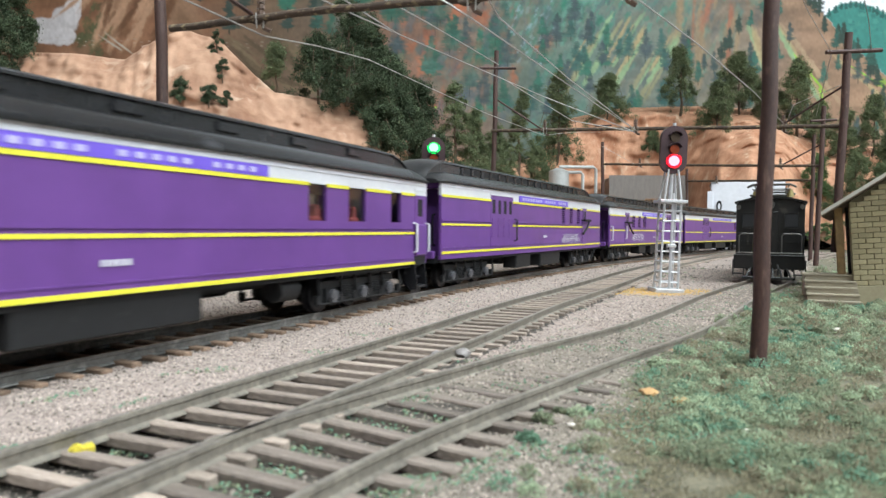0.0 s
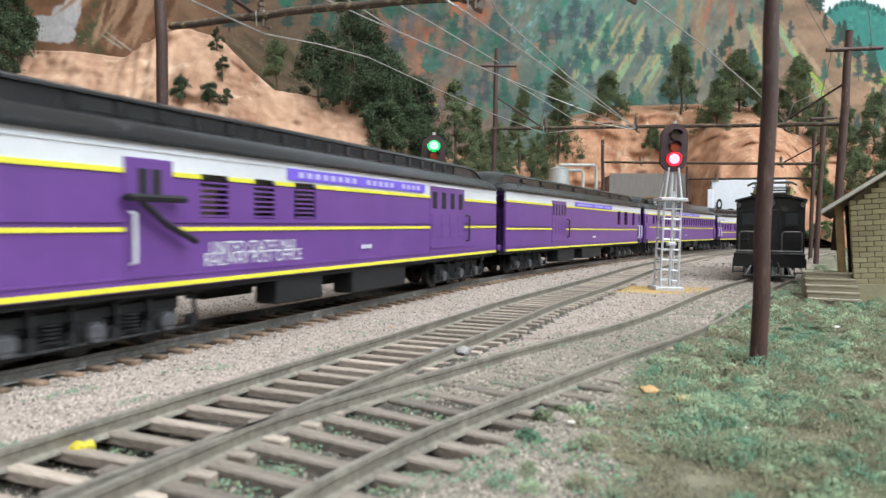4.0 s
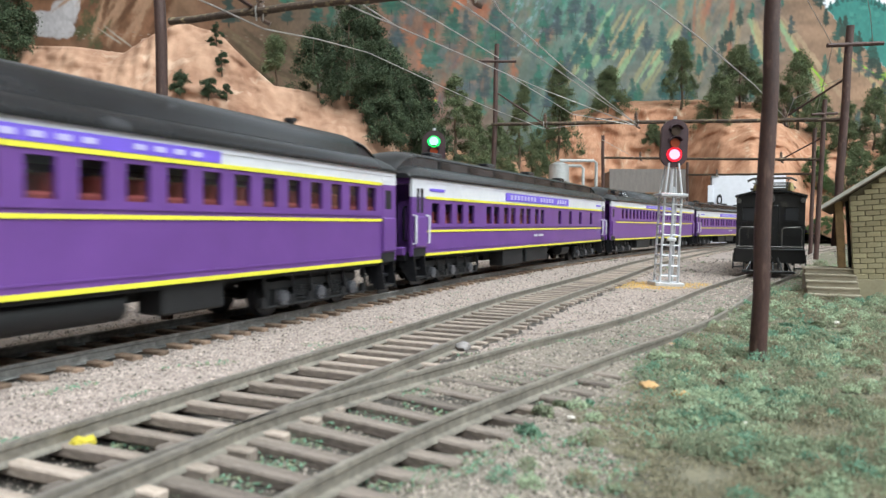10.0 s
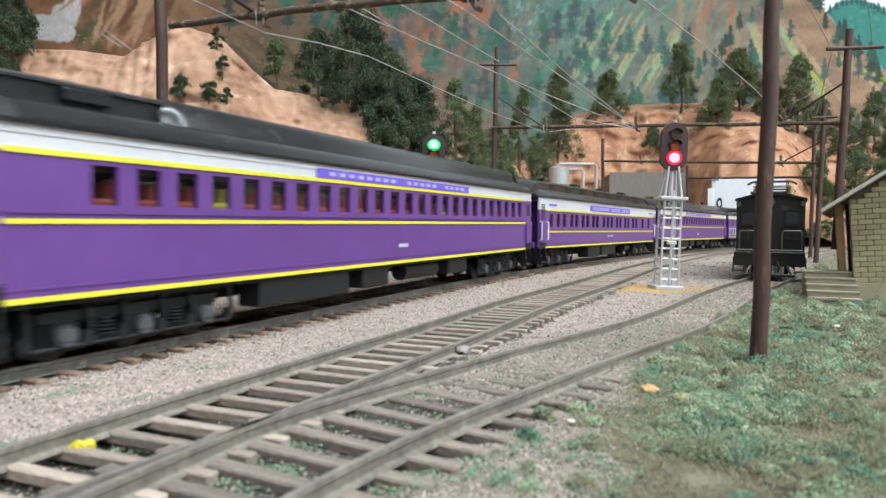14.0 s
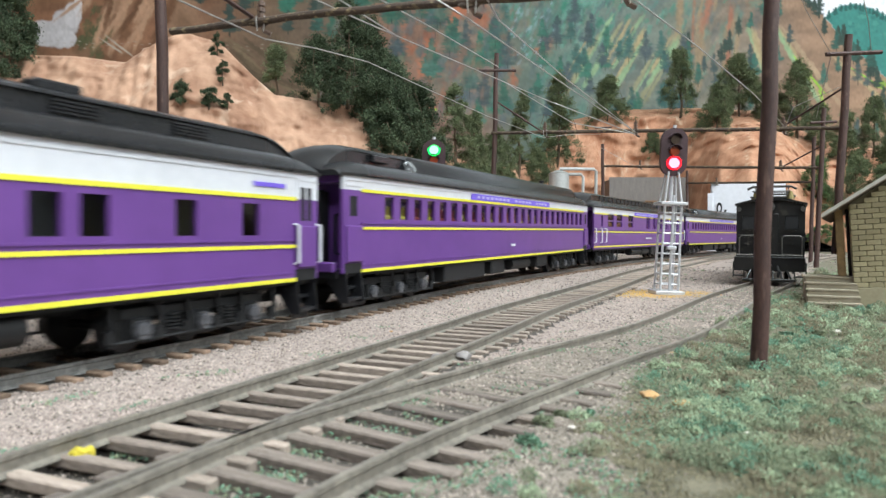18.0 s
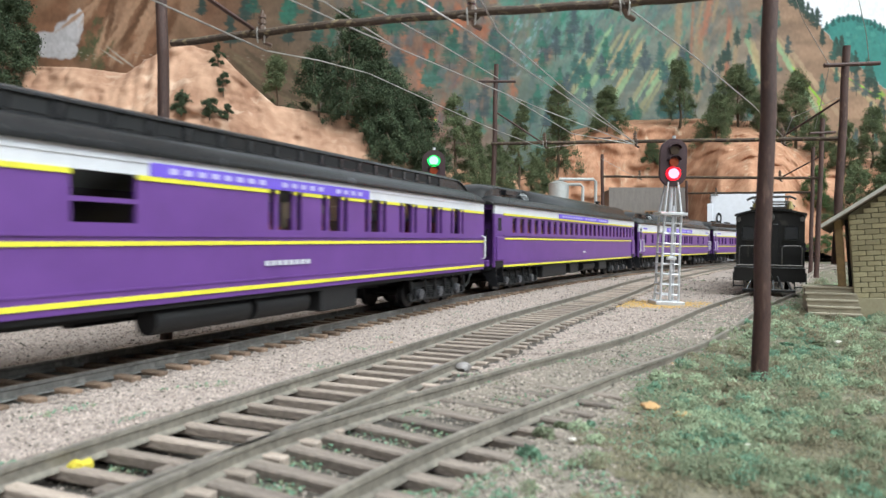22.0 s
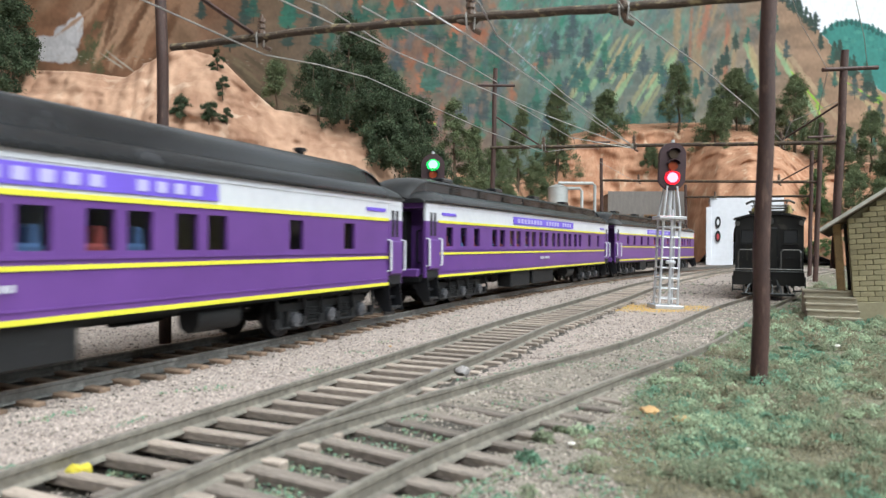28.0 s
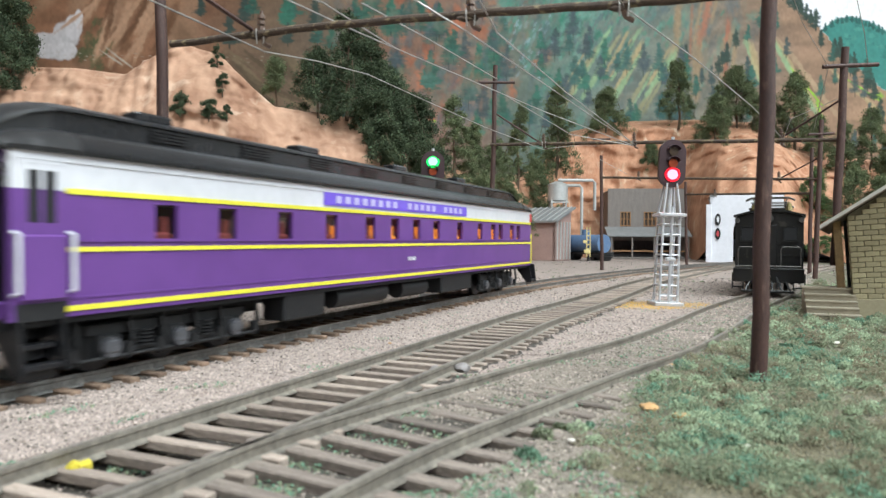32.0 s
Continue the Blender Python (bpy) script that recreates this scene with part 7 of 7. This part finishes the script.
# bearing, place on the slope, height, width, leaf, droop, bare stem, density
STAND = [(-0.63, 0.95, 78, 66, LEAF_DARK, 0.5, 0.1, 1.4), (-0.655, 0.80, 70, 52, LEAF_DARK, 0.7, 0.2, 1.2),
         (-0.245, 1.1, 64, 46, LEAF, 1.2, 0.45, 0.75), (-0.185, 1.0, 72, 62, LEAF_DARK, 1.3, 0.35, 1.0), (-0.145, 1.0, 112, 66, LEAF_DARK, 0.9, 0.1, 1.3), (-0.115, 1.1, 104, 80, LEAF_DARK, 0.6, 0.05, 1.6), (-0.085, 1.1, 92, 84, LEAF_DARK, 0.6, 0.0, 1.7),
         (-0.075, 0.95, 84, 84, LEAF_DARK, 0.6, 0.0, 1.8), (-0.045, 0.9, 92, 80, LEAF_DARK, 0.6, 0.0, 1.8), (-0.10, 0.75, 70, 70, LEAF_DARK, 0.6, 0.0, 1.6), (-0.03, 0.6, 66, 66, LEAF_DARK, 0.6, 0.0, 1.6),
         (0.017, 0.9, 118, 62, LEAF, 0.5, 0.0, 1.3), (0.045, 0.9, 92, 58, LEAF, 0.5, 0.05, 1.2), (0.075, 0.85, 84, 66, LEAF, 0.6, 0.05, 1.2), (0.11, 0.9, 150, 64, LEAF, 0.6, 0.05, 1.4),
         (0.135, 0.6, 92, 70, LEAF, 0.6, 0.0, 1.4), (0.166, 0.75, 190, 96, LEAF, 0.8, 0.1, 1.5), (0.06, 0.5, 60, 66, LEAF, 0.6, 0, 1.2), (0.10, 0.45, 62, 60, LEAF, 0.5, 0, 1.2), (0.147, 0.3, 46, 60, LEAF_LIGHT, 0.4, 0.0, 1.3),
         (0.238, 1.02, 94, 84, LEAF, 0.6, 0.1, 1.4), (0.345, 1.02, 146, 92, LEAF, 0.9, 0.3, 1.1), (0.43, 1.02, 122, 104, LEAF, 0.6, 0.2, 1.5), (0.40, 0.82, 96, 84, LEAF, 0.8, 0.2, 1.2), (0.305, 0.72, 40, 52, LEAF, 0.6, 0.0, 1.1),
         (0.475, 0.95, 90, 84, LEAF, 0.8, 0.1, 1.1), (0.515, 0.9, 150, 92, LEAF, 0.9, 0.1, 1.2), (0.55, 0.95, 84, 70, LEAF, 0.8, 0.0, 1.1), (0.585, 0.8, 96, 74, LEAF, 0.8, 0.05, 1.1), (0.625, 0.95, 110, 80, LEAF, 0.8, 0.05, 1.2),
         (0.655, 0.7, 104, 80, LEAF, 0.8, 0.0, 1.2), (0.60, 0.4, 84, 70, LEAF, 0.7, 0.0, 1.1), (0.64, 0.3, 80, 70, LEAF, 0.7, 0.0, 1.1), (0.55, 0.35, 70, 60, LEAF_LIGHT, 0.6, 0.0, 1.0), (0.69, 0.6, 120, 90, LEAF, 0.8, 0.0, 1.2)]
for i, (u, v, h, w, leaf, droop, bare, dense) in enumerate(STAND):
    x, y, z = hill_spot(u, v)
    tree(x, y - 4, z - 2, h, w, 40 + i, leaf, droop, bare, dense)
for i, (u, v, h, w) in enumerate([(-0.388, 0.62, 22, 26), (-0.333, 0.92, 24, 17), (-0.325, 0.78, 22, 18), (-0.345, 0.62, 18, 24), (-0.318, 0.66, 14, 16), (0.563, 0.02, 26, 34), (0.545, 0.0, 20, 30)]):
    x, y, z = hill_spot(u, v)
    tree(x, y - 3, z - 1, h, w, 90 + i, LEAF_DARK if i < 5 else LEAF_LIGHT, 0.3, 0.05, 0.42, "shrub", "small dark twiggy shrub on the rock face")


# ---- small things by the rails ----
def lump(name, label, cat, x, y, z, r, material, seed, squash=0.8):
    rng = random.Random(seed)
    b = bmesh.new()
    bmesh.ops.create_icosphere(b, subdivisions=2, radius=r)
    for v in b.verts:
        n_ = noise.noise(v.co * (2.2 / r) + Vector((seed, 0, 0)))
        v.co *= 1 + 0.42 * n_
        v.co.z *= squash
    t = tagged(part(name, b, material, None, smooth=True), label, cat)
    t.matrix_basis = pose(x * MM, y * MM, z * MM)
    return t


YELLOW_FOAM = mat("yellow_foam", (0.62, 0.5, 0.05), (0.45, 0.35, 0.03), 1.5, 0.9, bump=1.0)
CLEAR_GREY = mat("cloudy_grey_resin", (0.3, 0.27, 0.26), (0.18, 0.16, 0.155), 2, 0.45)
for i, (dx, dy, r) in enumerate(((0, 0, 1.15), (0.9, 0.6, 1.0), (-0.5, 0.9, 0.8))):
    lump("yellow_tuft", "small yellow flowering tuft between the ties", "tuft", -42.8 + dx, 79 + dy, -2.0, r * 0.85, YELLOW_FOAM, 5 + i)
lump("switch_cover", "cloudy grey cover of a switch motor between the rails", "switch cover", 4.2, 141, -1.5, 1.6, CLEAR_GREY, 9, 0.7)
lump("switch_cover", "small cloudy grey cover of a switch motor", "switch cover", -1.4, 139.6, -1.6, 1.1, CLEAR_GREY, 12, 0.8)


def foam_clump(x, y, z, r, material, seed):
    rng = np.random.default_rng(seed)
    n_ = int(260 * r)
    d = rng.normal(0, 1, (n_, 3))
    d *= (r * rng.uniform(0.4, 1.0, n_) ** 0.5 / np.linalg.norm(d, axis=1))[:, None]
    d[:, 2] = np.abs(d[:, 2]) * 0.9
    d[:, :2] += 0.35 * r * np.sin(d[:, 1::-1] * 2.3 / r + seed)
    v = (d[:, None] + rng.normal(0, 0.15, (n_, 4, 3))).reshape(-1, 3)
    k = 4 * np.arange(n_)[:, None]
    me = bpy.data.meshes.new("foam_clump")
    me.from_pydata((v * MM).tolist(), [], np.concatenate([k + [0, 1, 2], k + [0, 2, 3], k + [0, 3, 1]]).tolist())
    me.materials.append(material)
    o = tagged(part("foam_clump", me, None), "bright green foam clump at the edge of the siding", "foam clump", "foam clumps by the siding")
    o.matrix_basis = pose(x * MM, y * MM, z * MM)


for i in range(34):
    rng = random.Random(200 + i)
    y = rng.uniform(84, 330)
    foam_clump(np.interp(y, *near_line(SPUR)) + rng.uniform(13, 40), y, -2.7, rng.uniform(0.9, 1.9), TURF_BLUE if i % 4 else TURF, 300 + i)
CHIP = mat("dry_orange_chip", (0.5, 0.3, 0.13), (0.32, 0.18, 0.08), 2, 0.9, bump=0.5)
PEBBLE = mat("pale_pebble", (0.62, 0.57, 0.5), (0.5, 0.45, 0.4), 2, 0.8)
for i, (x, y, r, m) in enumerate(((33.8, 110.4, 1.5, CHIP), (37.1, 104.9, 1.3, CHIP), (107.3, 184.4, 1.2, PEBBLE), (40.1, 89.0, 0.6, PEBBLE), (17.5, 91.5, 0.5, PEBBLE), (50.7, 149.0, 0.7, CHIP), (-28.2, 74.2, 0.9, PEBBLE), (-13.8, 178.8, 0.5, CHIP), (107.4, 409.6, 0.9, PEBBLE), (26.9, 205.6, 0.6, PEBBLE))):
    o = lump("dry_chip" if m is CHIP else "pebble", "dry orange chip of wood lying on the ground" if m is CHIP else "pale pebble lying on the ground", "debris", x, y, -2.0, r, m, 400 + i, 0.45)
    o.rotation_euler = (0, 0, i * 1.3)


# ---- motion ----
def train_rows(front, rear):
    rows = []
    for i, way in enumerate(TRAVEL):
        a, b = on_main(front - way), on_main(rear - way)
        d = b - a
        turn = Matrix.Rotation(math.atan2(d.y, d.x), 4, "Z") @ Matrix.Rotation(-math.atan2(d.z, math.hypot(d.x, d.y)), 4, "Y")
        rows.append((float(i), Matrix.Translation((a + b) / 2 * MM) @ turn))
    return rows


def motions():
    for car, (a, b) in zip(TRAIN, SPANS):
        c, L = (a + b) / 2, b - a
        walk(car, train_rows(c - L * 0.36, c + L * 0.36))


motions()
